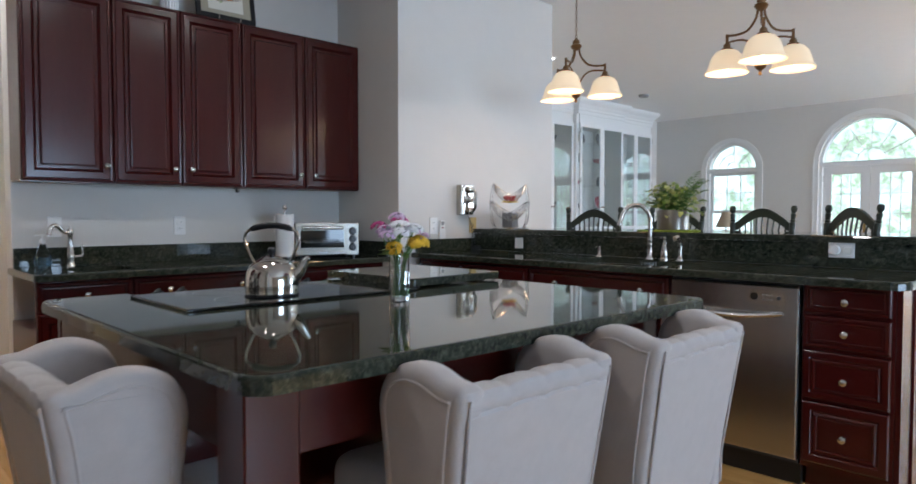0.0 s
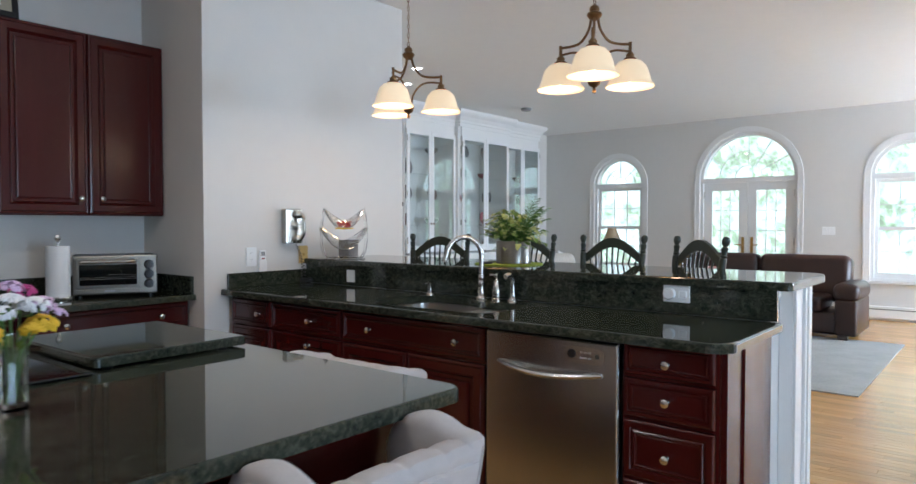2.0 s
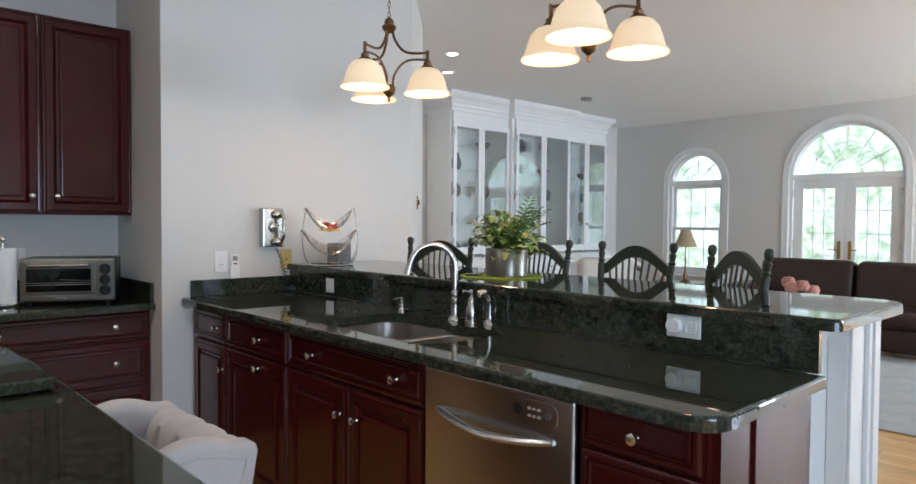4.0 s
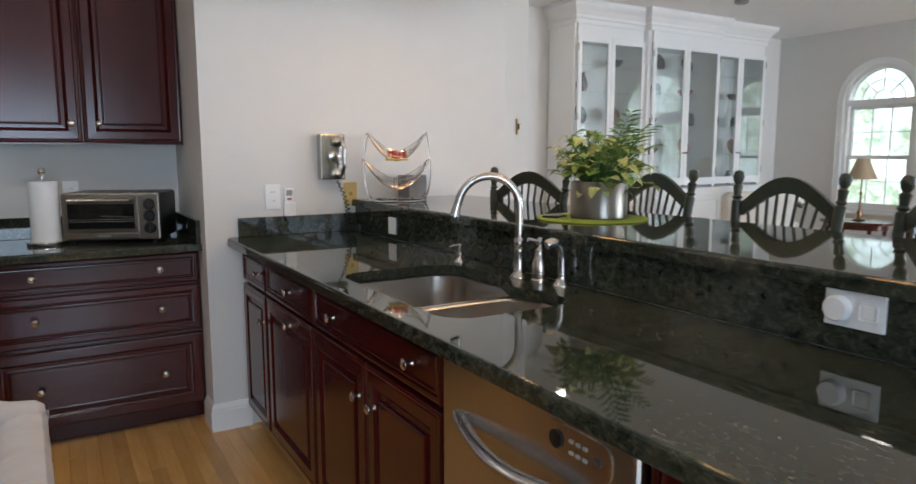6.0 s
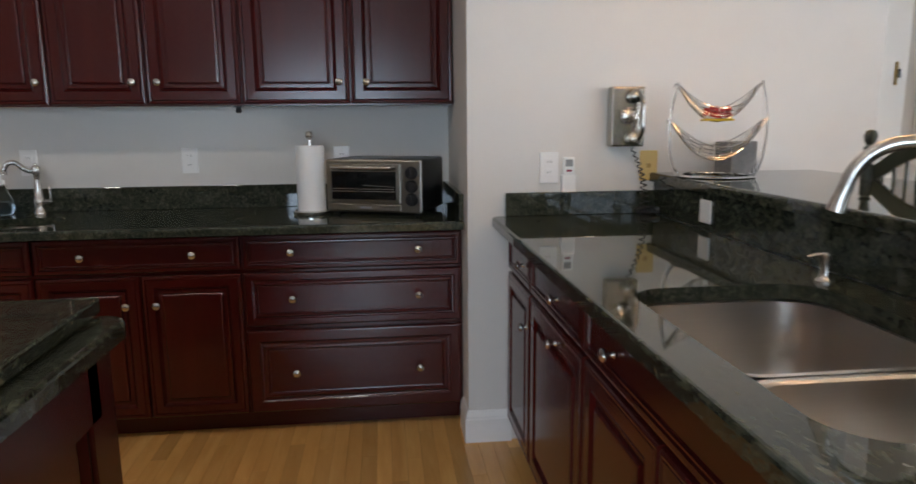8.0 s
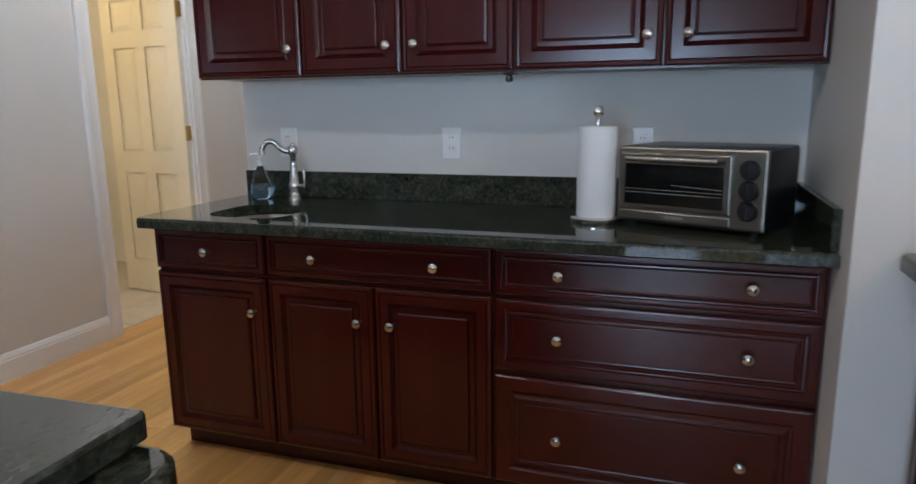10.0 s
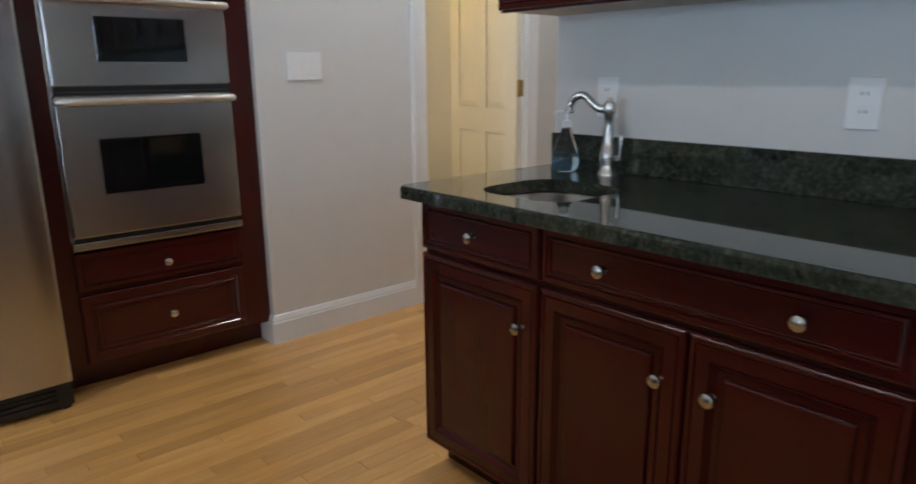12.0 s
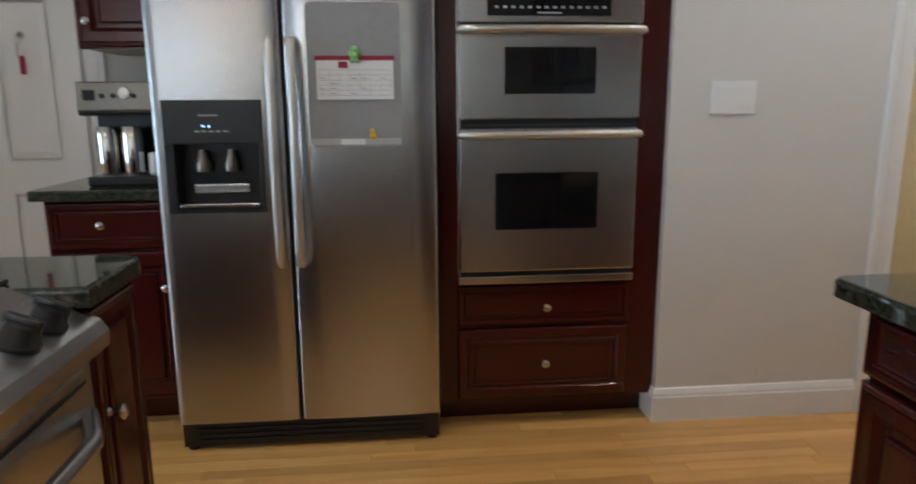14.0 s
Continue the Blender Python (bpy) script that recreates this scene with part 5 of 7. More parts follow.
left = part("door", fridge_door(0, SEAM - 0.003, (0.036, 0.347, 0.852, 1.214)), M_STEEL, fr, smooth=True)
right = part("door", fridge_door(SEAM + 0.003, FW), M_STEEL, fr, smooth=True)
# dispenser
bm = box(0.036, 0.347, -0.010, 0.004, 1.075, 1.214, 0.003)
dp = part("dispenser", bm, M_BLACK, left, "black water and ice dispenser")
part("bezel", box(0.036, 0.066, -0.010, 0.004, 0.852, 1.0745, 0.002), M_BLACK, dp)
part("bezel", box(0.330, 0.347, -0.010, 0.004, 0.852, 1.0745, 0.002), M_BLACK, dp)
part("ledge", box(0.0665, 0.3295, -0.010, 0.004, 0.852, 0.868, 0.002), M_BLACK, dp)
bm = box(0.04, 0.345, 0.066, 0.07, 0.856, 1.21)
add_box(bm, 0.04, 0.066, 0.004, 0.066, 0.856, 1.08)
add_box(bm, 0.33, 0.345, 0.004, 0.066, 0.856, 1.08)
part("niche", bm, M_BLACK, dp)
part("drip_tray", box(0.075, 0.325, -0.018, 0.06, 0.872, 0.884, 0.003), M_STEEL, dp)
for nx in (0.145, 0.235):
    part("paddle", lathe([(0.024, 0), (0.026, 0.02), (0.018, 0.045), (0.012, 0.07)], 16, at=(nx, 0.03, 0.985)), M_POT, dp, smooth=True)
part("paddle", box(0.11, 0.29, 0.02, 0.03, 0.915, 0.945, 0.006), M_STEEL, dp)
for nx in (0.16, 0.178):
    part("indicator", box(nx, nx + 0.006, -0.0115, -0.010, 1.128, 1.134), M_LED, dp)
for k in range(5):
    part("button", box(0.135 + k * 0.022, 0.15 + k * 0.022, -0.0115, -0.010, 1.112, 1.119), M_GREY, dp)
part("label_bar", box(0.15, 0.21, -0.0112, -0.010, 1.163, 1.168), M_GREY, dp)
for hx, dr in ((SEAM - 0.032, left), (SEAM + 0.034, right)):
    pts = [(hx, 0.0, 1.40), (hx, -0.025, 1.395)] + [(hx, -0.04 - 0.022 * math.sin(math.pi * k / 12), 1.38 - 0.69 * k / 12) for k in range(13)] + [(hx, -0.025, 0.675), (hx, 0.0, 0.67)]
    part("handle", tube(pts, [0.010, 0.012] + [0.0145] * 13 + [0.012, 0.010], 10), M_HANDLE, dr, "pale brushed metal bar handle", True)

bd = thing("magnetic_board", -0.6385, 2.913, 1.062, 90, "grey magnetic sheet on the refrigerator door", "board")
bm = bmesh.new()
rr = rounded([(-0.148, 0), (0.148, 0), (0.148, 0.45), (-0.148, 0.45)], 0.018)
stack_rings(bm, [[(x, 0.0, z) for x, z in rr], [(x, -0.0025, z) for x, z in rr]])
bmesh.ops.recalc_face_normals(bm, faces=bm.faces)
part("sheet", bm, M_GREY, bd)
part("footer", box(-0.145, 0.145, -0.0035, -0.0026, 0.006, 0.026), plain("pale_grey", (0.5, 0.5, 0.49), 0.5), bd)
part("label_bar", box(-0.05, 0.028, -0.0045, -0.0036, 0.006, 0.024), M_PAPER, bd)
cal = thing("wall_calendar", -0.6345, 2.915, 1.212, 90, "white month calendar sheet with a dark red heading", "calendar")
part("page", box(-0.122, 0.122, -0.002, 0.0, 0.0, 0.122), M_PAPER, cal)
part("heading", box(-0.126, 0.126, -0.003, 0.0, 0.122, 0.136), M_RED, cal)
part("heading", box(-0.052, -0.022, -0.0032, -0.002, 0.098, 0.118), M_RED, cal)
for k in range(6):
    part("grid_line", box(-0.115, 0.115, -0.0026, -0.002, 0.012 + 0.016 * k, 0.0128 + 0.016 * k), M_GREY, cal)
for k in range(8):
    part("grid_line", box(-0.115 + 0.0325 * k, -0.1143 + 0.0325 * k, -0.0027, -0.0021, 0.012, 0.092), M_GREY, cal)
rnd = random.Random(8)
for k in range(12):
    gx, gz = -0.11 + 0.0325 * rnd.randrange(7), 0.014 + 0.016 * rnd.randrange(5)
    part("entry", box(gx, gx + rnd.uniform(0.008, 0.02), -0.0028, -0.002, gz + 0.003, gz + 0.0055), M_GREY, cal)
bear = thing("magnet", -0.622, 2.915, 1.335, 90, "small pale green clay figure magnet holding the calendar", "magnet")
bm = bmesh.new()
for bx, bz, r in ((0, 0.03, 0.014), (0, 0.012, 0.016), (-0.014, 0.02, 0.006), (0.014, 0.02, 0.006), (-0.009, -0.004, 0.007), (0.009, -0.004, 0.007)):
    lathe([(0.0001, -r), (r * 0.7, -r * 0.7), (r, 0), (r * 0.7, r * 0.7), (0.0001, r)], 12, bm, (bx, -0.002, bz))
part("figure", bm, M_LIME, bear, smooth=True)
duck = thing("magnet", -0.626, 2.967, 1.085, 90, "small yellow figure magnet on the grey sheet", "magnet")
bm = bmesh.new()
for bx, bz, r in ((0, 0.010, 0.012), (-0.002, 0.026, 0.009)):
    lathe([(0.0001, -r), (r * 0.7, -r * 0.7), (r, 0), (r * 0.7, r * 0.7), (0.0001, r)], 12, bm, (bx, -0.004, bz))
part("figure", bm, M_YELLOW, duck, smooth=True)

# ---- oven tower ----
ot = thing("oven_cabinet", -0.757, 3.186, 0, 90, "tall dark cherry cabinet built round a double oven", "cabinet")
OW = 0.812
bm = box(0, OW, 0.02, 0.70, 0.10, 2.4)
part("body", bm, M_CHERRY, ot)
for x0, x1 in ((0, 0.062), (0.705, OW)):
    part("stile", box(x0, x1, 0.0, 0.02, 0.10, 2.4), M_CHERRY, ot)
part("toe_kick", box(0, OW, 0.08, 0.70, 0, 0.098), M_CHERRY_H, ot)
part("rail", box(0.062, 0.705, 0.002, 0.02, 0.10, 0.555), M_CHERRY_H, ot)
part("rail", box(0.062, 0.705, 0.002, 0.02, 1.60, 2.4), M_CHERRY_H, ot)
front(ot, "drawer", 0.062, 0.70, 0.40, 0.548, [(0.386, 0.467)], 0.055, False)
front(ot, "drawer", 0.062, 0.70, 0.115, 0.385, [(0.385, 0.252)], 0.085, False)
front(ot, "door", 0.065, 0.385, 1.61, 2.38, [(0.35, 1.68)], 0.07, True)
front(ot, "door", 0.389, 0.70, 1.61, 2.38, [(0.43, 1.68)], 0.07, True)
ov = thing("double_oven", -0.755, 3.25, 0.56, 90, "stainless double wall oven with dark windows and bar handles", "oven")
part("chassis", box(0.002, 0.638, 0.0, 0.019, 0.0, 1.035), M_NICKEL, ov)
part("lower_trim", box(0.0, 0.64, -0.035, 0.0, 0.0, 0.030, 0.004), M_STEEL, ov)
part("seam", box(0.01, 0.63, -0.02, 0.0, 0.030, 0.045), M_BLACK, ov)


def oven_door(z0, z1, win, handle_z):
    d = part("oven_door", box(0.006, 0.634, -0.045, -0.001, z0, z1, 0.005), M_STEEL, ov)
    part("window", box(win[0], win[1], -0.0475, -0.0452, win[2], win[3], 0.001), M_BLACKGLASS, d, "dark oven window")
    part("handle", tube([(0.012, -0.045, handle_z), (0.014, -0.075, handle_z)] + [(0.03 + 0.58 * k / 10, -0.088 - 0.006 * math.sin(math.pi * k / 10), handle_z) for k in range(11)] + [(0.626, -0.075, handle_z), (0.628, -0.045, handle_z)], 0.0135, 10, flat=1.0), M_HANDLE, d, "pale metal bar handle", True)


oven_door(0.048, 0.552, (0.13, 0.495, 0.20, 0.40), 0.532)
oven_door(0.585, 0.895, (0.16, 0.475, 0.668, 0.822), 0.876)
part("vent", box(0.01, 0.63, -0.035, -0.001, 0.554, 0.583), M_BLACK, ov)
part("vent_slat", box(0.02, 0.62, -0.04, -0.035, 0.562, 0.566), M_DARKGREY, ov)
cp = part("control_panel", box(0.006, 0.634, -0.045, -0.001, 0.90, 1.03, 0.004), M_STEEL, ov)
dsp = part("display", box(0.10, 0.52, -0.0475, -0.0452, 0.922, 1.01), M_BLACKGLASS, cp, "black touch control strip")
for k in range(14):
    part("key", box(0.125 + 0.028 * k, 0.138 + 0.028 * k, -0.0485, -0.0475, 0.945, 0.953), M_GREY, dsp)
part("label_bar", box(0.27, 0.35, -0.0485, -0.0475, 0.928, 0.934), M_GREY, dsp)

# ---- coffee corner ----
c = base_cabinet(-0.90, 1.79, 90, 0.455, 0.55, CT_P - 0.045, [
    ("drawer", 0.006, 0.449, 0.69, 0.862, [(0.20, 0.782)], 0.05, False),
    ("door", 0.006, 0.449, 0.11, 0.68, [(0.405, 0.545)], 0.08, True)], "dark cherry cabinet beside the refrigerator")
cw = thing("coffee_worktop", -1.15, 2.0, CT_P - 0.008, 0, "small dark green granite worktop beside the refrigerator", "countertop")
out = rounded([(-1.497, 1.745), (-0.86, 1.745), (-0.86, 2.262), (-1.497, 2.262)], [0, 0.03, 0, 0])
part("slab", slab([(x + 1.15, y - 2.0) for x, y in out], -0.036, 0, 0.009, 3), M_GRANITE, cw)
wall_cabinet(-1.10, 1.885, 90, 0.378, 0.39, 1.405, 2.378, [("door", 0.004, 0.374, 1.412, 2.374, [(0.05, 1.5)])], "dark cherry wall cabinet above the coffee maker", "")
cm = thing("coffee_maker", -1.0, 2.06, CT_P - 0.007, 90, "black and steel two-way coffee maker", "coffee maker")
part("base", box(-0.15, 0.13, -0.02, 0.24, 0, 0.035, 0.008), M_BLACK, cm)
part("tower", box(-0.15, 0.13, 0.12, 0.24, 0.035, 0.27, 0.006), M_BLACK, cm)
hd = part("head", box(-0.155, 0.135, -0.03, 0.24, 0.255, 0.375, 0.012), M_BLACK, cm)
part("fascia", box(-0.15, 0.13, -0.035, -0.03, 0.275, 0.372, 0.002), M_POT, hd, "brushed steel fascia")
for kx in (-0.06, -0.02, 0.05):
    part("button", lathe([(0.009, 0.035), (0.009, 0.039), (0.0001, 0.04)], 14, turn=TO_FRONT, at=(kx, 0, 0.325)), M_BLACK, hd)
part("display", box(-0.125, -0.085, -0.0365, -0.035, 0.31, 0.345), M_BLACKGLASS, hd)
part("dial", lathe([(0.022, 0.035), (0.02, 0.05), (0.0001, 0.051)], 18, turn=TO_FRONT, at=(0.02, 0, 0.335)), M_NICKEL, hd, smooth=True)
for kx in (-0.09, 0.0):
    part("tank", lathe([(0.04, 0.036), (0.042, 0.05), (0.042, 0.19), (0.036, 0.215)], 24, at=(kx, 0.055, 0)), M_POLISHED, cm, smooth=True)
part("cup", box(0.065, 0.125, 0.0, 0.06, 0.036, 0.12, 0.01), M_PAPER, cm)
# white panelled door in the west wall, with keys on it
dk = thing("door_3", XW + 0.03, 0.965, 0.01, 90, "white six-panel door closed in the kitchen wall", "door")
dk["kind"] = "structure"
part("leaf", six_panel_leaf(0.76, 2.02), M_TRIM, dk, m=pose(0, -0.001, 0, 0, 0, 0))
for hz in (0.25, 1.06, 1.83):
    part("hinge", box(-0.012, 0.012, -0.012, -0.001, hz - 0.045, hz + 0.045, 0.002), M_NICKEL, dk)
ob = casing("trim_door", 0.78, 2.04, sides=(1, 1))
ob.matrix_basis = pose(XW, 0.955, 0, 0, 0, 90)
ky = thing("key_bunch", XW + 0.045, 1.50, 1.46, 90, "keys with a red tag hanging from a hook on the door", "keys")
part("hook", lathe([(0.016, 0.0), (0.012, 0.012), (0.005, 0.024), (0.0001, 0.026)], 14, turn=TO_FRONT, at=(0, 0.014, 0.03)), M_NICKEL, ky, smooth=True)
bm = tube([(0.014 * math.cos(k * math.pi / 8), -0.012, 0.008 + 0.014 * math.sin(k * math.pi / 8)) for k in range(16)], 0.0015, 5, closed=True)
part("ring", bm, M_NICKEL, ky)
part("key", box(-0.012, 0.006, -0.016, -0.013, -0.06, -0.005, 0.001), M_NICKEL, ky)
part("tag", box(0.0, 0.022, -0.02, -0.014, -0.13, -0.055, 0.003), M_RED, ky, "red key tag")


# ---- switches and sockets ----
def wall_plate(name, x, y, z, rz, w, h, kind, label, mat=M_WHITE):
    p = thing(name, x, y, z, rz, label, "switch" if kind == "rocker" else "outlet")
    part("plate", box(-w / 2, w / 2, -0.0075, 0, -h / 2, h / 2, 0.002), mat, p)
    if kind == "rocker":
        for k in (-0.046, 0, 0.046):
            part("rocker", box(k - 0.0165, k + 0.0165, -0.0095, -0.006, -0.034, 0.034, 0.0015), mat, p)
    elif kind == "duplex":
        for dz in (-0.02, 0.02):
            s = part("socket", box(-0.017, 0.017, -0.0085, -0.006, dz - 0.0145, dz + 0.0145, 0.001), mat, p)
            for dx in (-0.006, 0.006):
                part("slot", box(dx - 0.001, dx + 0.001, -0.0089, -0.0085, dz - 0.002, dz + 0.006), M_DARKGREY, s)
    elif kind == "jack":
        part("jack", box(-0.008, 0.008, -0.009, -0.006, -0.008, 0.008), M_BRASS, p)
    return p


wall_plate("light_switch", -0.725, 4.225, 1.213, 90, 0.165, 0.115, "rocker", "white triple rocker switch plate")
wall_plate("wall_outlet", 1.412, YB, 1.105, 0, 0.072, 0.115, "duplex", "white duplex outlet over the backsplash")
wall_plate("wall_outlet", 0.715, YB, 1.105, 0, 0.072, 0.115, "duplex", "white duplex outlet behind the bar faucet")
wall_plate("wall_outlet", 2.10, YB, 1.105, 0, 0.072, 0.115, "duplex", "white duplex outlet behind the toaster oven")
wall_plate("wall_outlet", 2.918, 3.72, 1.096, 0, 0.072, 0.116, "duplex", "white duplex outlet on the warm wall")
wall_plate("phone_jack", 3.31, 3.72, 1.098, 0, 0.07, 0.115, "jack", "almond yellow telephone jack plate", M_ALMOND)
wall_plate("bar_outlet", 3.335, 3.275, 0.975, -90, 0.07, 0.075, "blank", "small white socket plate in the granite facing")
p = wall_plate("bar_outlet", 3.335, 1.21, 1.0, -90, 0.115, 0.072, "blank", "white socket plate with a round plug-in in the granite facing")
part("dial", lathe([(0.0255, 0.006), (0.0255, 0.022), (0.022, 0.026), (0.0001, 0.027)], 24, turn=TO_FRONT, at=(-0.028, 0, 0.0)), M_WHITE, p, smooth=True)
part("socket", box(0.012, 0.045, -0.010, -0.006, -0.017, 0.017, 0.006), M_WHITE, p)
rm = thing("remote_holder", 2.993, 3.72, 1.06, 0, "white remote control in a wall holder", "remote control")
part("holder", box(-0.028, 0.028, -0.02, 0, -0.072, 0.01, 0.004), M_WHITE, rm)
part("remote", box(-0.022, 0.022, -0.018, -0.003, -0.06, 0.075, 0.005), M_WHITE, rm)
part("display", box(-0.014, 0.014, -0.0195, -0.018, 0.04, 0.066), M_GREY, rm)
part("button", box(-0.010, 0.010, -0.0195, -0.018, 0.02, 0.028), M_RED, rm)
sw = thing("thermostat", 4.567, 4.045, 1.465, 46, "small brass and bronze thermostat on the slanted wall", "thermostat")
part("plate", box(-0.028, 0.028, -0.008, 0, -0.05, 0.05, 0.004), M_BRASS, sw)
part("toggle", box(-0.012, 0.012, -0.02, -0.008, -0.02, 0.02, 0.004), M_DARKGREY, sw)

# ---- things on the worktops ----
pt = thing("paper_towel", 1.985, 4.14, CT_B, 0, "white paper towel roll on a steel stand", "paper towel")
part("base", lathe([(0.078, 0), (0.08, 0.004), (0.08, 0.014), (0.074, 0.017), (0.0001, 0.017)], 32), M_POLISHED, pt, smooth=True)
part("roll", lathe([(0.0595, 0.0175), (0.06, 0.02), (0.06, 0.288), (0.0595, 0.291), (0.02, 0.291)], 36), M_PAPER, pt, smooth=True)
part("rod", lathe([(0.006, 0.29), (0.006, 0.315), (0.010, 0.318), (0.0165, 0.33), (0.0165, 0.338), (0.010, 0.35), (0.0001, 0.353)], 18), M_NICKEL, pt, smooth=True)

to = thing("toaster_oven", 2.305, 4.175, CT_B, -22, "bronze-grey toaster oven with a glass door and black dials", "toaster oven")
TW, TD, TH = 0.43, 0.30, 0.235
M_TOAST = steel("bronze_grey_steel", "x", (0.25, 0.23, 0.20), 0.30)
part("case", box(-TW / 2, TW / 2, -TD / 2 + 0.02, TD / 2, 0.015, TH, 0.012), M_BLACK, to, smooth=True)
fc = part("fascia", box(-TW / 2, TW / 2, -TD / 2, -TD / 2 + 0.02, 0.012, TH, 0.008), M_TOAST, to)
dr = part("door", box(-TW / 2 + 0.014, 0.125, -TD / 2 - 0.012, -TD / 2, 0.055, TH - 0.018, 0.004), M_TOAST, to)
part("window", box(-TW / 2 + 0.032, 0.107, -TD / 2 - 0.0135, -TD / 2 - 0.012, 0.068, TH - 0.05), M_BLACKGLASS, dr, "dark oven glass")
part("rack", tube([(-TW / 2 + 0.036, -TD / 2 - 0.0142, 0.112), (0.103, -TD / 2 - 0.0142, 0.112)], 0.0012, 5), M_CHROME, dr)
part("rack", tube([(-TW / 2 + 0.036, -TD / 2 - 0.0142, 0.102), (0.103, -TD / 2 - 0.0142, 0.102)], 0.0016, 5), M_CHROME, dr)
part("rack", tube([(-0.04, -TD / 2 - 0.0142, 0.128), (0.103, -TD / 2 - 0.0142, 0.122)], 0.0008, 5), M_GREY, dr)
part("handle", tube([(-TW / 2 + 0.04, -TD / 2 - 0.012, TH - 0.034), (-TW / 2 + 0.045, -TD / 2 - 0.035, TH - 0.034), (0.095, -TD / 2 - 0.035, TH - 0.034), (0.10, -TD / 2 - 0.012, TH - 0.034)], 0.011, 10), M_NICKEL, dr, smooth=True)
for kz in (0.07, 0.125, 0.18):
    bm = lathe([(0.027, 0), (0.027, 0.004), (0.024, 0.007), (0.021, 0.019), (0.0001, 0.020)], 24, turn=TO_FRONT, at=(0.17, -TD / 2, kz))
    add_box(bm, 0.167, 0.173, -TD / 2 - 0.025, -TD / 2 - 0.019, kz - 0.019, kz + 0.019)
    part("dial", bm, M_BLACK, to, "black control dial", True)
part("crumb_tray", box(-TW / 2 + 0.014, 0.125, -TD / 2 - 0.006, -TD / 2, 0.02, 0.047, 0.003), M_TOAST, to)
part("badge", box(-0.06, -0.005, -TD / 2 - 0.0075, -TD / 2 - 0.006, 0.03, 0.038), M_GREY, to)
for fx in (-0.18, 0.18):
    for fy in (-0.12, 0.12):
        part("foot", lathe([(0.012, 0), (0.012, 0.016)], 10, at=(fx, fy, 0)), M_BLACK, to)

sb = thing("soap_bottle", 0.635, 4.345, CT_B, 0, "clear teardrop soap bottle with a white pump on the worktop", "soap bottle")
part("bottle", lathe([(0.030, 0), (0.037, 0.004), (0.0425, 0.022), (0.0425, 0.04), (0.036, 0.07), (0.025, 0.10), (0.016, 0.122), (0.0125, 0.132), (0.0125, 0.138)], 24), M_BOTTLE, sb, smooth=True)
part("soap", lathe([(0.028, 0.003), (0.035, 0.006), (0.040, 0.022), (0.040, 0.038), (0.0365, 0.055)], 24), glassy("blue_soap", (0.55, 0.76, 0.95), 0.0, 1.33), sb, smooth=True)
bm = lathe([(0.0135, 0.134), (0.0135, 0.152), (0.005, 0.154), (0.004, 0.172), (0.009, 0.174), (0.009, 0.182), (0.0001, 0.183)], 16)
tube([(0, 0, 0.178), (-0.035, -0.01, 0.177), (-0.04, -0.011, 0.171)], 0.004, 8, bm)
part("pump", bm, M_WHITE, sb, smooth=True)

ph = thing("wall_telephone", 3.205, 3.72, 1.172, 0, "brushed metal retro wall telephone with rotary dial and coiled cord", "telephone")
part("case", box(-0.065, 0.065, -0.055, 0, 0, 0.222, 0.008), M_PHONE, ph)
dl = part("dial", lathe([(0.032, 0.055), (0.034, 0.058), (0.032, 0.062), (0.022, 0.0625), (0.02, 0.064), (0.0001, 0.065)], 28, turn=TO_FRONT, at=(0.0, 0, 0.115)), M_NICKEL, ph, smooth=True)
for k in range(10):
    a = radians(20 + 32 * k)
    part("finger_hole", lathe([(0.0042, 0.0625), (0.0042, 0.0635)], 10, turn=TO_FRONT, at=(0.026 * math.cos(a), 0, 0.115 + 0.026 * math.sin(a))), M_BLACK, dl)
bm = tube(smooth_path([(0.03, -0.07, 0.02), (0.038, -0.098, 0.06), (0.038, -0.10, 0.115), (0.038, -0.098, 0.165), (0.03, -0.07, 0.20)], 5), 0.011, 10)
for z in (0.03, 0.185):
    lathe([(0.0235, 0.055), (0.0265, 0.062), (0.026, 0.078), (0.018, 0.086), (0.0001, 0.088)], 18, bm, (0.018, 0, z), TO_FRONT)
part("handset", bm, M_PHONE, ph, smooth=True)
cord = []
for k in range(170):
    t = k / 169
    cx, cz = 0.022 + 0.055 * t + 0.02 * math.sin(t * 3.1), -0.004 - 0.232 * t
    grow = 0.006 + 0.008 * t
    cord.append((cx + grow * math.cos(k * 0.42), -0.04 + grow * math.sin(k * 0.42), cz))
part("coiled_cord", tube(cord, 0.0026, 5), M_BLACK, ph, "dark coiled cord", True)
coil = [(0.055 + 0.09 * k / 109 + 0.012 * math.cos(k * 0.9), -0.055 + 0.012 * math.sin(k * 0.31), CT_P - 1.172 + 0.016 + 0.012 * math.sin(k * 0.9)) for k in range(110)]
part("coiled_cord", tube(coil, 0.004, 5), M_BLACK, ph, "dark coiled cord lying on the worktop", True)

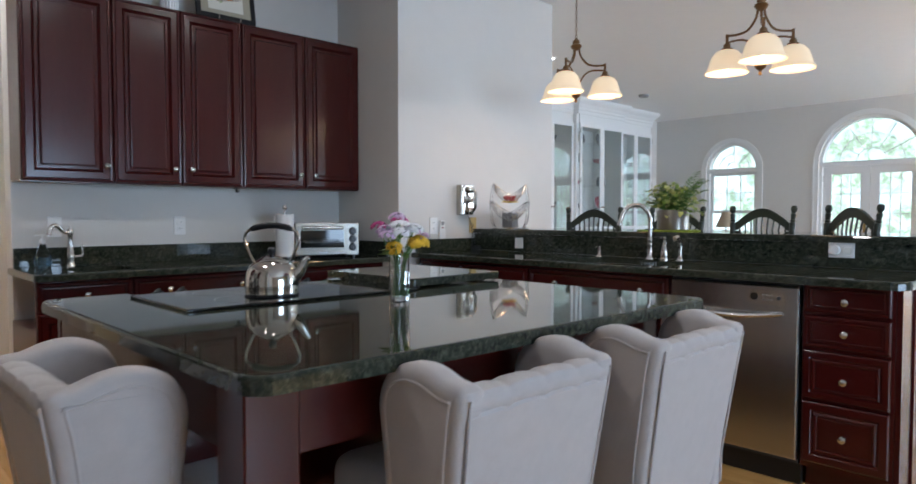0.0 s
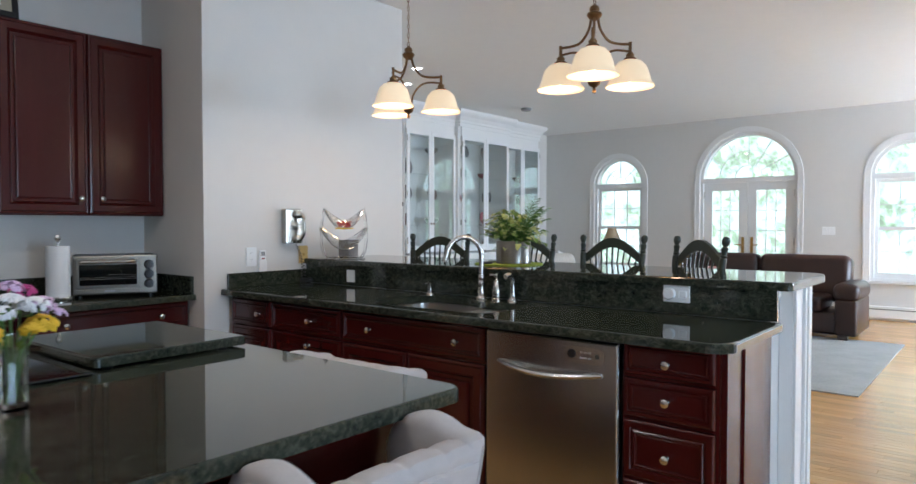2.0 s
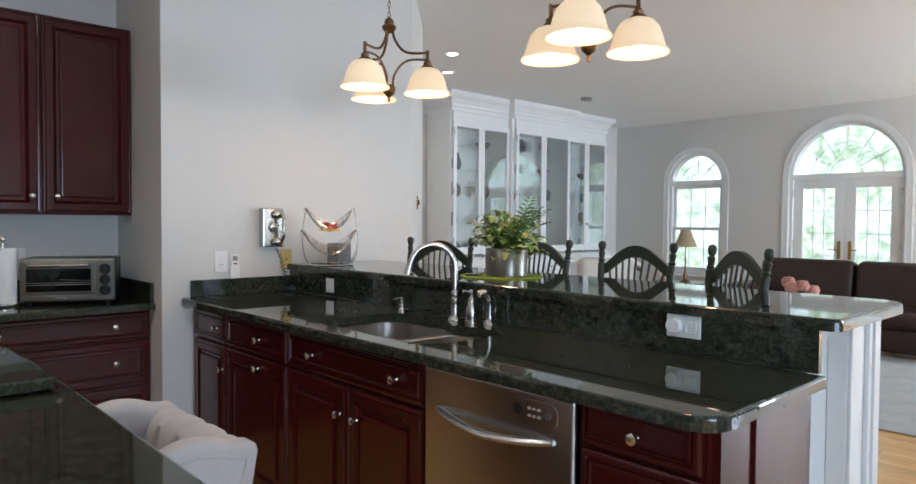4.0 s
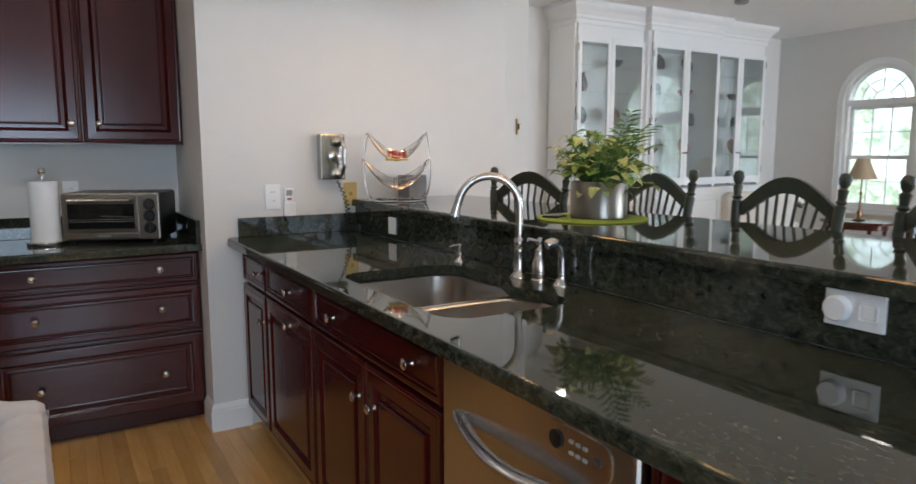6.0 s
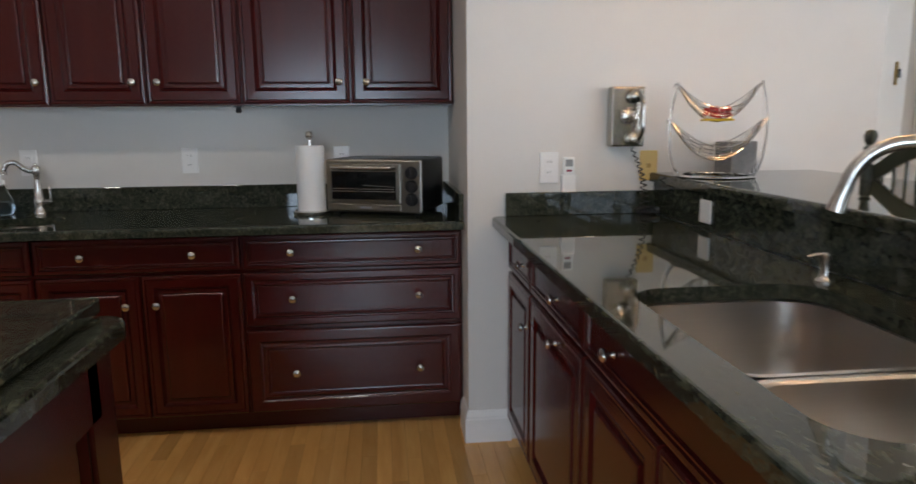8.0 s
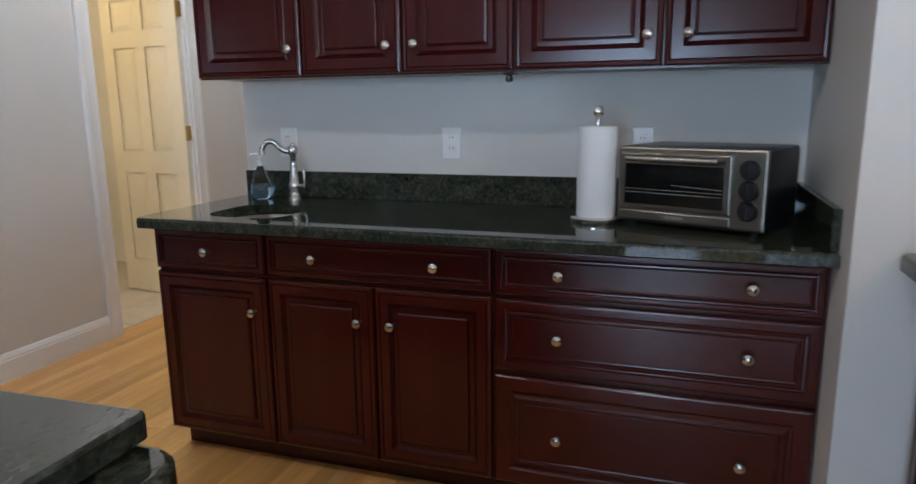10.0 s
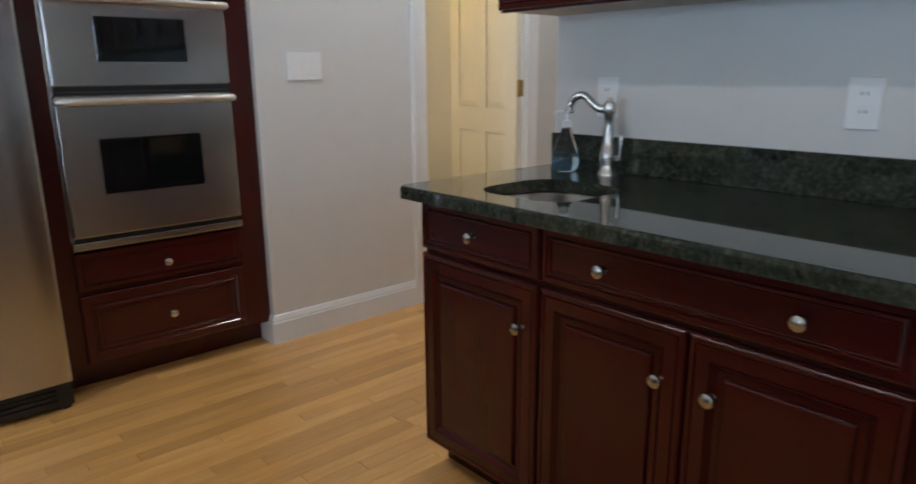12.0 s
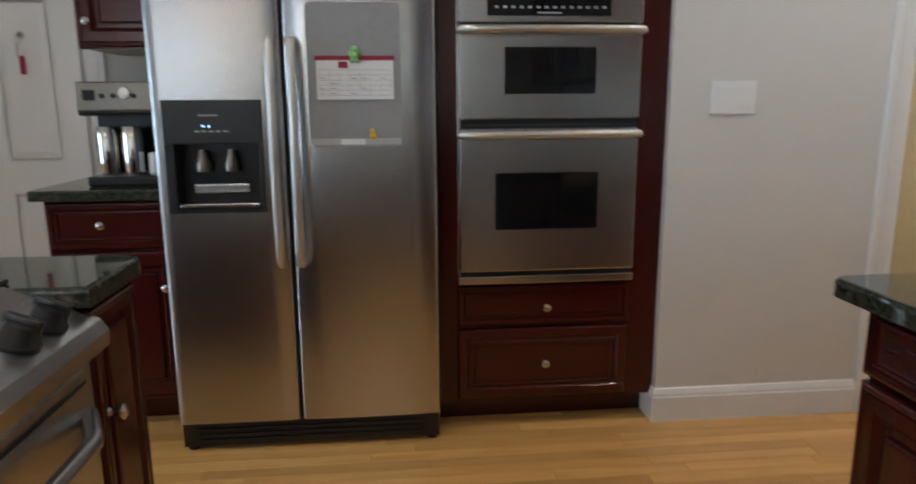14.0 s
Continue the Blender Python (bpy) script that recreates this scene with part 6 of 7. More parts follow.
bk = thing("fruit_basket", 3.455, 3.475, BAR, -14, "two-tier clear and chrome hammock fruit basket", "basket")
part("base", lathe([(0.135, 0), (0.14, 0.003), (0.135, 0.007), (0.118, 0.007), (0.116, 0.003)], 40, close=False), M_CHROME, bk, smooth=True)
for sx in (-1, 1):
    pts = smooth_path([(sx * 0.128, 0.0, 0.006), (sx * 0.150, 0, 0.04), (sx * 0.163, 0, 0.10), (sx * 0.166, 0, 0.18), (sx * 0.158, 0, 0.26), (sx * 0.142, 0, 0.328)], 6)
    part("upright", tube(pts, 0.010, 10, flat=0.8), M_GLASS, bk, "clear acrylic upright", True)
    for dy in (-0.016, 0.016):
        part("upright_wire", tube([(p[0], p[1] + dy, p[2]) for p in pts], 0.0018, 6), M_CHROME, bk, smooth=True)


def hammock(z_end, half, drop, depth):
    """A basket of wires sagging between two uprights."""
    wires = []
    for k in range(13):
        v = -1 + 2 * k / 12
        y = v * depth
        sag = drop * (1 - 0.35 * v * v)
        bm = tube([(half * u, y * (1 - 0.75 * u * u), z_end - sag * (1 - u * u)) for u in [-1 + 2 * j / 14 for j in range(15)]], 0.0012 if abs(v) < 1 else 0.0019, 5)
        wires.append(bm)
    for k in range(1, 10):
        u = -1 + 2 * k / 10
        bm = tube([(half * u, depth * w * (1 - 0.75 * u * u), z_end - drop * (1 - 0.35 * w * w) * (1 - u * u)) for w in [-1 + 2 * j / 8 for j in range(9)]], 0.0011, 5)
        wires.append(bm)
    return wires


for wire in hammock(0.320, 0.142, 0.13, 0.085) + hammock(0.20, 0.165, 0.145, 0.105):
    part("wire", wire, M_CHROME, bk, smooth=True)
bk.scale = (0.98, 1.0, 1.0)
bx = thing("fruit_box", 3.455, 3.475, BAR + 0.193, -14, "clear carton of red berries in the upper basket", "berries")
bm = bmesh.new()
rnd = random.Random(2)
for _ in range(24):
    r, px, py, pz = 0.010, rnd.uniform(-0.042, 0.042), rnd.uniform(-0.03, 0.03), rnd.uniform(0.016, 0.045)
    lathe([(0.0001, -r), (r * 0.75, -r * 0.65), (r, 0), (r * 0.75, r * 0.65), (0.0001, r)], 8, bm, (px, py, pz))
part("berries", bm, M_RASP, bx, smooth=True)
part("tray", box(-0.05, 0.05, -0.036, 0.036, 0, 0.008, 0.003), M_YELLOW, bx)
gb = thing("grey_box", 3.60, 3.60, BAR, 20, "small woven grey box standing on the bar", "box")
part("box", box(-0.065, 0.065, -0.04, 0.04, 0, 0.118, 0.003), plain("grey_weave", (0.20, 0.20, 0.20), 0.8, grain=240, vary=0.4, bump=0.6), gb)

# plant on the bar
mt = thing("placemat", 3.632, 2.29, BAR, 0, "round lime green woven placemat on the bar", "placemat")
bm = bmesh.new()
rings = []
for r, z in ((0.19, 0.0), (0.192, 0.003), (0.188, 0.006), (0.10, 0.0065), (0.001, 0.006)):
    rings.append([((r + 0.004 * math.sin(a * 0.9)) * math.cos(2 * math.pi * a / 48), (r + 0.004 * math.sin(a * 0.9)) * math.sin(2 * math.pi * a / 48), z) for a in range(48)])
stack_rings(bm, rings)
part("mat", bm, M_PLACEMAT, mt)
cst = thing("coaster", 3.525, 2.36, BAR + 0.0065, 30, "small dark coaster on the placemat", "coaster")
part("disc", box(-0.045, 0.045, -0.03, 0.03, 0, 0.008, 0.004), M_BLACK, cst)
pl = thing("potted_plant", 3.645, 2.27, BAR + 0.0065, 0, "leafy green and palm plant in a brushed steel pot", "plant")
part("pot", lathe([(0.094, 0), (0.097, 0.003), (0.097, 0.122), (0.095, 0.125), (0.092, 0.122), (0.092, 0.10)], 40), M_POT, pl, "dark brushed steel round pot", True)
part("soil", lathe([(0.0915, 0.09), (0.0915, 0.102), (0.06, 0.108), (0.0001, 0.11)], 24), M_SOIL, pl)
rnd = random.Random(11)


def heart_leaf(bm, p, d, size, up):
    """A pointed leaf folded along its midrib."""
    d = d.normalized()
    s = d.cross(up)
    s = s.normalized() if s.length > 1e-3 else Vector((1, 0, 0))
    nrm = s.cross(d)
    shape = [(0.0, 0.0, 0), (0.06, 0.32, 0.05), (0.36, 0.44, 0.10), (0.70, 0.27, 0.06), (1.0, 0.0, -0.10)]
    mid = [bm.verts.new(p + d * size * t - nrm * size * (0.35 * t * t)) for t, _, _ in shape]
    for sg in (-1, 1):
        side = [bm.verts.new(p + d * size * t + s * sg * size * w + nrm * size * (h - 0.35 * t * t)) for t, w, h in shape[1:4]]
        ch = [mid[0], *side, mid[4]]
        bm.faces.new((mid[0], side[0], mid[1]) if sg < 0 else (mid[0], mid[1], side[0]))
        for k in range(2):
            bm.faces.new((mid[k + 1], side[k], side[k + 1], mid[k + 2]) if sg < 0 else (mid[k + 1], mid[k + 2], side[k + 1], side[k]))
        bm.faces.new((mid[3], side[2], mid[4]) if sg < 0 else (mid[3], mid[4], side[2]))


stems = bmesh.new()
for k in range(295):
    a, e = rnd.uniform(0, 2 * math.pi), rnd.uniform(0.05, 1.25)
    rad = rnd.uniform(0.06, 0.185) * (1.0 if e < 0.8 else 0.8)
    tip = Vector((rad * math.cos(a) * math.cos(e) * 0.95, rad * math.sin(a) * math.cos(e) * 0.95, 0.14 + rad * math.sin(e) * 1.2))
    if rnd.random() < 0.18:
        tip.z -= 0.06
        tip.x *= 1.25
        tip.y *= 1.25
    root = Vector((tip.x * 0.25, tip.y * 0.25, 0.105))
    tube([root, root.lerp(tip, 0.55) + Vector((0, 0, 0.02)), tip], 0.0016, 4, stems)
    bm = bmesh.new()
    d = Vector((math.cos(a + rnd.uniform(-0.6, 0.6)), math.sin(a + rnd.uniform(-0.6, 0.6)), rnd.uniform(-0.5, 0.6)))
    heart_leaf(bm, tip, d, rnd.uniform(0.030, 0.048), Vector((rnd.uniform(-0.3, 0.3), rnd.uniform(-0.3, 0.3), 1)))
    part("leaf", bm, M_LEAFPALE if rnd.random() < 0.5 else M_LEAF, pl)
tagged(part("stem_cluster", stems, M_STEM, pl), kind="stuff")
for k in range(8):
    a = radians(-75 + rnd.uniform(-50, 60))
    ln, lift = rnd.uniform(0.25, 0.34), rnd.uniform(0.85, 1.4)
    bm = bmesh.new()
    root = Vector((0.03 * math.cos(a), 0.03 * math.sin(a), 0.11))
    spine = [root + Vector((math.cos(a) * math.cos(lift) * ln * t, math.sin(a) * math.cos(lift) * ln * t, math.sin(lift) * ln * 1.15 * t - 0.10 * t * t)) for t in [j / 10 for j in range(11)]]
    tube(spine, [0.0022 - 0.00016 * j for j in range(11)], 4, bm)
    for j in range(3, 11):
        t = (spine[j] - spine[j - 1]).normalized()
        s = t.cross(Vector((0, 0, 1))).normalized()
        for sg in (-1, 1):
            d = (t * 0.6 + s * sg * 0.8 + Vector((0, 0, -0.12))).normalized()
            q = spine[j]
            w = t * 0.0045
            tip_l = 0.075 * (1 - 0.5 * abs(j - 6) / 5)
            vv = [bm.verts.new(v) for v in (q, q + d * tip_l * 0.4 + w, q + d * tip_l - Vector((0, 0, 0.008)), q + d * tip_l * 0.4 - w)]
            bm.faces.new(vv)
    part("frond", bm, M_FROND, pl)

# on top of the wall cabinets
pc = thing("framed_picture", 1.66, 4.26, U1, 0, "black framed bird print leaning on a wire easel", "picture")
tl = pose(0, 0, 0.02, -9, 0, 0)
bm = bmesh.new()
PW, PH = 0.39, 0.31
for x0, x1, z0, z1 in ((-PW / 2, PW / 2, 0, 0.03), (-PW / 2, PW / 2, PH - 0.03, PH), (-PW / 2, -PW / 2 + 0.03, 0.03, PH - 0.03), (PW / 2 - 0.03, PW / 2, 0.03, PH - 0.03)):
    add_box(bm, x0, x1, -0.012, 0.008, z0, z1, 0.003)
part("picture_frame", bm, M_BLACK, pc, m=tl)
part("mount", box(-PW / 2 + 0.03, PW / 2 - 0.03, -0.003, 0.004, 0.03, PH - 0.03), M_MOUNT, pc, m=tl)
art = part("print", box(-0.115, 0.115, -0.0045, -0.003, 0.06, PH - 0.06), M_PICT, pc, m=tl)
bm = bmesh.new()
body = [(0.045 * math.cos(t) * (1 if math.cos(t) > 0 else 0.8), 0.022 * math.sin(t)) for t in [2 * math.pi * k / 18 for k in range(18)]]
stack_rings(bm, [[(0.03 + x * 0.7 - z * 0.5, y, 0.16 + z + x * 0.5) for x, z in body] for y in (-0.0045, -0.0055)])
bmesh.ops.recalc_face_normals(bm, faces=bm.faces)
part("bird_shape", bm, M_ORANGE, art)
bm = tube([(0.10, -0.005, 0.15), (0.03, -0.005, 0.135), (-0.06, -0.005, 0.115)], 0.0025, 5)
part("branch_shape", bm, M_POTTERY, art)
bm = bmesh.new()
rnd = random.Random(5)
for _ in range(16):
    heart_leaf(bm, Vector((rnd.uniform(-0.10, -0.01), -0.0052, rnd.uniform(0.11, 0.20))), Vector((rnd.uniform(-1, 1), 0, rnd.uniform(-1, 1))), 0.018, Vector((0, -1, 0)))
part("leaf_shapes", bm, M_LEAF, art)
bm = bmesh.new()
for sx in (-0.07, 0.07):
    tube(smooth_path([(sx, -0.045, 0.035), (sx, -0.04, 0.004), (sx, 0.0, 0.003), (sx, 0.08, 0.004)], 5), 0.0035, 6, bm)
part("easel", bm, M_NICKEL, pc, "bent metal easel", True)
uv = thing("white_vase", 1.318, 4.30, U1, 0, "white ribbed vase with green leaves on the cabinet", "vase")
bm = bmesh.new()
rings = []
for r, z in ((0.035, 0), (0.05, 0.02), (0.052, 0.08), (0.044, 0.13), (0.042, 0.15), (0.037, 0.145)):
    rings.append([((r + 0.0018 * math.cos(a * math.pi)) * math.cos(2 * math.pi * a / 40), (r + 0.0018 * math.cos(a * math.pi)) * math.sin(2 * math.pi * a / 40), z) for a in range(40)])
stack_rings(bm, rings)
part("vase", bm, M_WHITE, uv)
for k in range(14):
    bm = bmesh.new()
    a = k * 2.4
    heart_leaf(bm, Vector((0.015 * math.cos(a), 0.015 * math.sin(a), 0.14)), Vector((math.cos(a) * 0.6, math.sin(a) * 0.6, 1)), 0.10, Vector((math.cos(a), math.sin(a), 0)))
    part("leaf", bm, M_LEAF, uv)


# ---- pendant lights ----
def pendant(x, y, turn):
    p = thing("pendant_light", x, y, CEIL, turn, "three-arm aged bronze pendant with lit cream glass shades", "pendant light", "pendants over the bar")
    drop = 1.92 - CEIL
    part("canopy", lathe([(0.0001, -0.03), (0.02, -0.028), (0.055, -0.012), (0.062, 0.0)], 24), M_BRONZE, p, smooth=True)
    n = 22
    z_top, z_bot = -0.03, drop + 0.405
    for k in range(n):
        zc = z_top + (z_bot - z_top) * (k + 0.5) / n
        hl = abs(z_bot - z_top) / n * 0.62
        pts = [((0.006 * math.cos(2 * math.pi * j / 10)) if k % 2 else 0, 0 if k % 2 else 0.006 * math.cos(2 * math.pi * j / 10), zc + hl * math.sin(2 * math.pi * j / 10)) for j in range(10)]
        part("chain_link", tube(pts, 0.0018, 4, closed=True), M_BRONZE, p)
    part("hub", lathe([(0.004, drop + 0.41), (0.012, drop + 0.40), (0.02, drop + 0.395), (0.024, drop + 0.38), (0.02, drop + 0.372), (0.033, drop + 0.365), (0.036, drop + 0.355), (0.026, drop + 0.34), (0.012, drop + 0.33)], 20), M_BRONZE, p, smooth=True)
    part("finial", lathe([(0.0001, drop - 0.01), (0.008, drop - 0.006), (0.009, drop + 0.006), (0.005, drop + 0.014), (0.012, drop + 0.02), (0.026, drop + 0.03), (0.030, drop + 0.045), (0.034, drop + 0.062), (0.030, drop + 0.07), (0.012, drop + 0.08)], 20), M_BRONZE, p, smooth=True)
    for k in range(3):
        m = pose(0, 0, 0, 0, 0, 120 * k)
        bm = tube(smooth_path([(0.018, 0, drop + 0.345), (0.03, 0, drop + 0.295), (0.07, 0, drop + 0.245), (0.12, 0, drop + 0.232), (0.19, 0, drop + 0.235)], 5), 0.0065, 8)
        tube(smooth_path([(0.02, 0, drop + 0.07), (0.025, 0, drop + 0.12), (0.06, 0, drop + 0.175), (0.11, 0, drop + 0.20), (0.19, 0, drop + 0.20)], 5), 0.0055, 8, bm)
        tube([(0.19, 0, drop + 0.245), (0.19, 0, drop + 0.18)], 0.008, 8, bm)
        arm = part("arm", bm, M_BRONZE, p, "", True, m)
        part("socket_cup", lathe([(0.012, drop + 0.195), (0.02, drop + 0.185), (0.018, drop + 0.175), (0.03, drop + 0.166), (0.034, drop + 0.15)], 18, at=(0.19, 0, 0)), M_BRONZE, arm, smooth=True)
        bell = [(0.034, 0.158), (0.056, 0.149), (0.077, 0.126), (0.089, 0.094), (0.096, 0.066), (0.103, 0.048), (0.115, 0.036)]
        bell += [(0.116, 0.032), (0.112, 0.031)] + [(r - 0.003, h - 0.005) for r, h in reversed(bell[:-1])]
        part("shade", lathe([(r, drop + h) for r, h in bell], 32, at=(0.19, 0, 0), close=False), M_SHADE, arm, "lit cream glass bell shade", True)
        part("bulb", lathe([(0.0001, drop + 0.05), (0.02, drop + 0.057), (0.028, drop + 0.078), (0.022, drop + 0.10), (0.012, drop + 0.125), (0.012, drop + 0.15)], 16, at=(0.19, 0, 0)), M_BULB, arm, smooth=True)
    return p


for px, py, turn in PENDANTS:
    pendant(px, py, turn)
# two living room lights, then the unseen ones with the added passage fill
for sx, sy in ((6.22, 5.55), (5.72, 4.93)) + UNSEEN_LIGHTS:
    d = thing("recessed_light", sx, sy, CEIL, 0, "round white recessed ceiling light, switched on; kitchen and passage ones added unseen", "ceiling light", "recessed lights")
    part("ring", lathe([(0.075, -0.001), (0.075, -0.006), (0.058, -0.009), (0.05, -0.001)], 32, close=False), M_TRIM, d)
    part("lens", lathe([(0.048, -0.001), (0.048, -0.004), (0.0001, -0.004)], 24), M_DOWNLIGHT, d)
sd = thing("smoke_detector", 8.5, 5.42, CEIL, 0, "small round white smoke detector on the ceiling", "smoke detector")
part("body", lathe([(0.075, 0), (0.075, -0.02), (0.06, -0.035), (0.0001, -0.037)], 28), M_GREY, sd, smooth=True)


# ---- bar stools ----
def turned_post(bm, a, b, r):
    a, b = Vector(a), Vector(b)
    q = (b - a).to_track_quat("Z", "Y").to_matrix()
    ln = (b - a).length
    prof = [(r * 0.9, 0), (r, ln * 0.3), (r * 1.05, ln - 0.15), (r * 1.1, ln - 0.115), (r * 0.7, ln - 0.108), (r * 1.15, ln - 0.10), (r * 0.75, ln - 0.092), (r * 1.05, ln - 0.06), (r * 0.6, ln - 0.052), (r * 1.05, ln - 0.04), (r * 1.25, ln - 0.022), (r * 0.9, ln - 0.006), (0.0005, ln)]
    lathe(prof, 12, bm, a, q)


def spindle_stool(x, y, rz):
    """A bar stool with its back at local y 0 and its seat towards +y."""
    s = thing("bar_stool", x, y, 0, rz, "dark green painted spindle-back stool behind the bar", "bar stool", "green stools at the bar")
    H, hw, seat = 1.235, 0.195, 0.64
    for sx in (-1, 1):
        bm = bmesh.new()
        turned_post(bm, (sx * 0.165, 0.06, seat), (sx * hw, -0.02, H), 0.017)
        part("back_post", bm, M_GREENPAINT, s, smooth=True)
    # arched crest rail
    bm = bmesh.new()
    up, lo = [], []
    for k in range(25):
        u = -1 + 2 * k / 24
        x = u * (hw - 0.012)
        hump = math.cos(u * math.pi / 2) ** 1.1
        up.append((x, H - 0.125 + 0.105 * hump))
        lo.append((x, H - 0.175 + 0.098 * hump ** 1.1 + 0.02 * (abs(u) > 0.999)))
    ring_band(bm, [(a, b) for a, b in up], [(a, b) for a, b in lo], -0.026, -0.004)
    bmesh.ops.remove_doubles(bm, verts=bm.verts, dist=0.0004)
    bmesh.ops.recalc_face_normals(bm, faces=bm.faces)
    part("crest_rail", bm, M_GREENPAINT, s)
    for k in range(9):
        u = -0.8 + 1.6 * k / 8
        hump = math.cos(u * math.pi / 2) ** 1.1
        part("spindle", tube([(u * 0.085, 0.07, seat), (u * 0.13, 0.03, 0.9), (u * 0.185, -0.015, H - 0.168 + 0.098 * hump)], [0.006, 0.0075, 0.0055], 8), M_GREENPAINT, s, smooth=True)
    part("seat", slab(rounded([(-0.19, 0.03), (0.19, 0.03), (0.21, 0.40), (-0.21, 0.40)], 0.07), seat - 0.035, seat, 0.012, 3), M_GREENPAINT, s)
    for sx in (-1, 1):
        for y0, y1 in ((0.09, 0.02), (0.34, 0.41)):
            part("leg", tube([(sx * 0.14, y0, seat - 0.03), (sx * 0.165, (y0 + y1) / 2, 0.33), (sx * 0.19, y1, 0.0)], [0.014, 0.018, 0.012], 10), M_GREENPAINT, s, smooth=True)
    for z, yy in ((0.22, 0.385), (0.3, 0.045)):
        part("stretcher", tube([(-0.17, yy, z), (0, yy, z), (0.17, yy, z)], [0.009, 0.012, 0.009], 8), M_GREENPAINT, s, smooth=True)
    for sx in (-1, 1):
        part("stretcher", tube([(sx * 0.173, 0.045, 0.26), (sx * 0.173, 0.385, 0.26)], 0.01, 8), M_GREENPAINT, s, smooth=True)
    return s


st = spindle_stool(3.935, 3.07, 114)
for cx, cy, rz in ((4.215, 2.56, 92), (4.224, 1.958, 93), (4.06, 1.385, 58)):
    copy_thing(st, pose(cx, cy, 0, 0, 0, rz))

# ---- the glazed hutch ----
hu = thing("hutch", 6.95, 6.285, 0, 0, "tall white built-in hutch with glazed doors, glass shelves and crown", "hutch")
HD = YN - 6.285 - 0.003
SECT = [(0.0, 1.0, 0.0), (1.08, 2.22, -0.09), (2.22, 3.23, 0.0)]
Z0, Z1 = 0.88, 2.555
bm = bmesh.new()
for x0, x1, dy in ((0, 1.04, 0), (1.04, 2.22, -0.09), (2.22, 3.24, 0)):
    add_box(bm, x0, x1, dy - 0.10, HD, 0.0, Z0 - 0.03)
part("lower_cabinet", bm, M_TRIM, hu)
bm = bmesh.new()
for x0, x1, dy in ((-0.02, 1.04, 0), (1.02, 2.24, -0.09), (2.22, 3.26, 0)):
    add_box(bm, x0, x1, dy - 0.12, HD, Z0 - 0.03, Z0, 0.004)
part("ledge", bm, M_TRIM, hu)
part("back", box(0.02, 3.22, HD - 0.02, HD, Z0, 2.75), M_TRIM, hu)
for x0, x1, dy in ((0, 0.025, 0.022), (1.015, 1.07, -0.068), (2.195, 2.245, -0.068), (3.215, 3.24, 0.022)):
    part("side_panel", box(x0, x1, dy, HD - 0.02, Z0, 2.75), M_TRIM, hu)
bm = bmesh.new()
cprof = [(0, 0), (0.012, 0), (0.012, 0.05), (0.02, 0.06), (0.02, 0.09), (0.05, 0.14), (0.085, 0.175), (0.10, 0.20), (0.10, 0.235), (0.0, 0.235)]
zc = CEIL - 0.237
path = [(-0.0, HD), (0.0, 0.0), (1.03, 0.0), (1.03, -0.09), (2.235, -0.09), (2.235, 0.0), (3.24, 0.0), (3.24, HD)]
rings = []
for k, p in enumerate(path):
    nn = []
    for a, b in [(path[k - 1], p)] * (k > 0) + [(p, path[min(k + 1, len(path) - 1)])] * (k < len(path) - 1):
        dx, dy = b[0] - a[0], b[1] - a[1]
        ln = math.hypot(dx, dy)
        nn.append(Vector((dy / ln, -dx / ln)))
    nv = nn[0] if len(nn) == 1 else (nn[0] + nn[1]) / (1 + nn[0].dot(nn[1]))
    rings.append([(p[0] + nv.x * d, p[1] + nv.y * d, zc + h) for d, h in cprof])
stack_rings(bm, rings)
bmesh.ops.recalc_face_normals(bm, faces=bm.faces)
part("crown", bm, M_TRIM, hu)
for x0, x1, dy in ((0.025, 1.015, 0), (1.07, 2.195, -0.09), (2.245, 3.215, 0)):
    part("head_rail", box(x0, x1, dy, HD - 0.02, Z1 + 0.002, zc + 0.03), M_TRIM, hu)
DOORS = [(0.02, 0.50, 0), (0.505, 1.02, 0), (1.06, 1.62, -0.09), (1.625, 2.20, -0.09), (2.24, 2.72, 0), (2.725, 3.22, 0)]
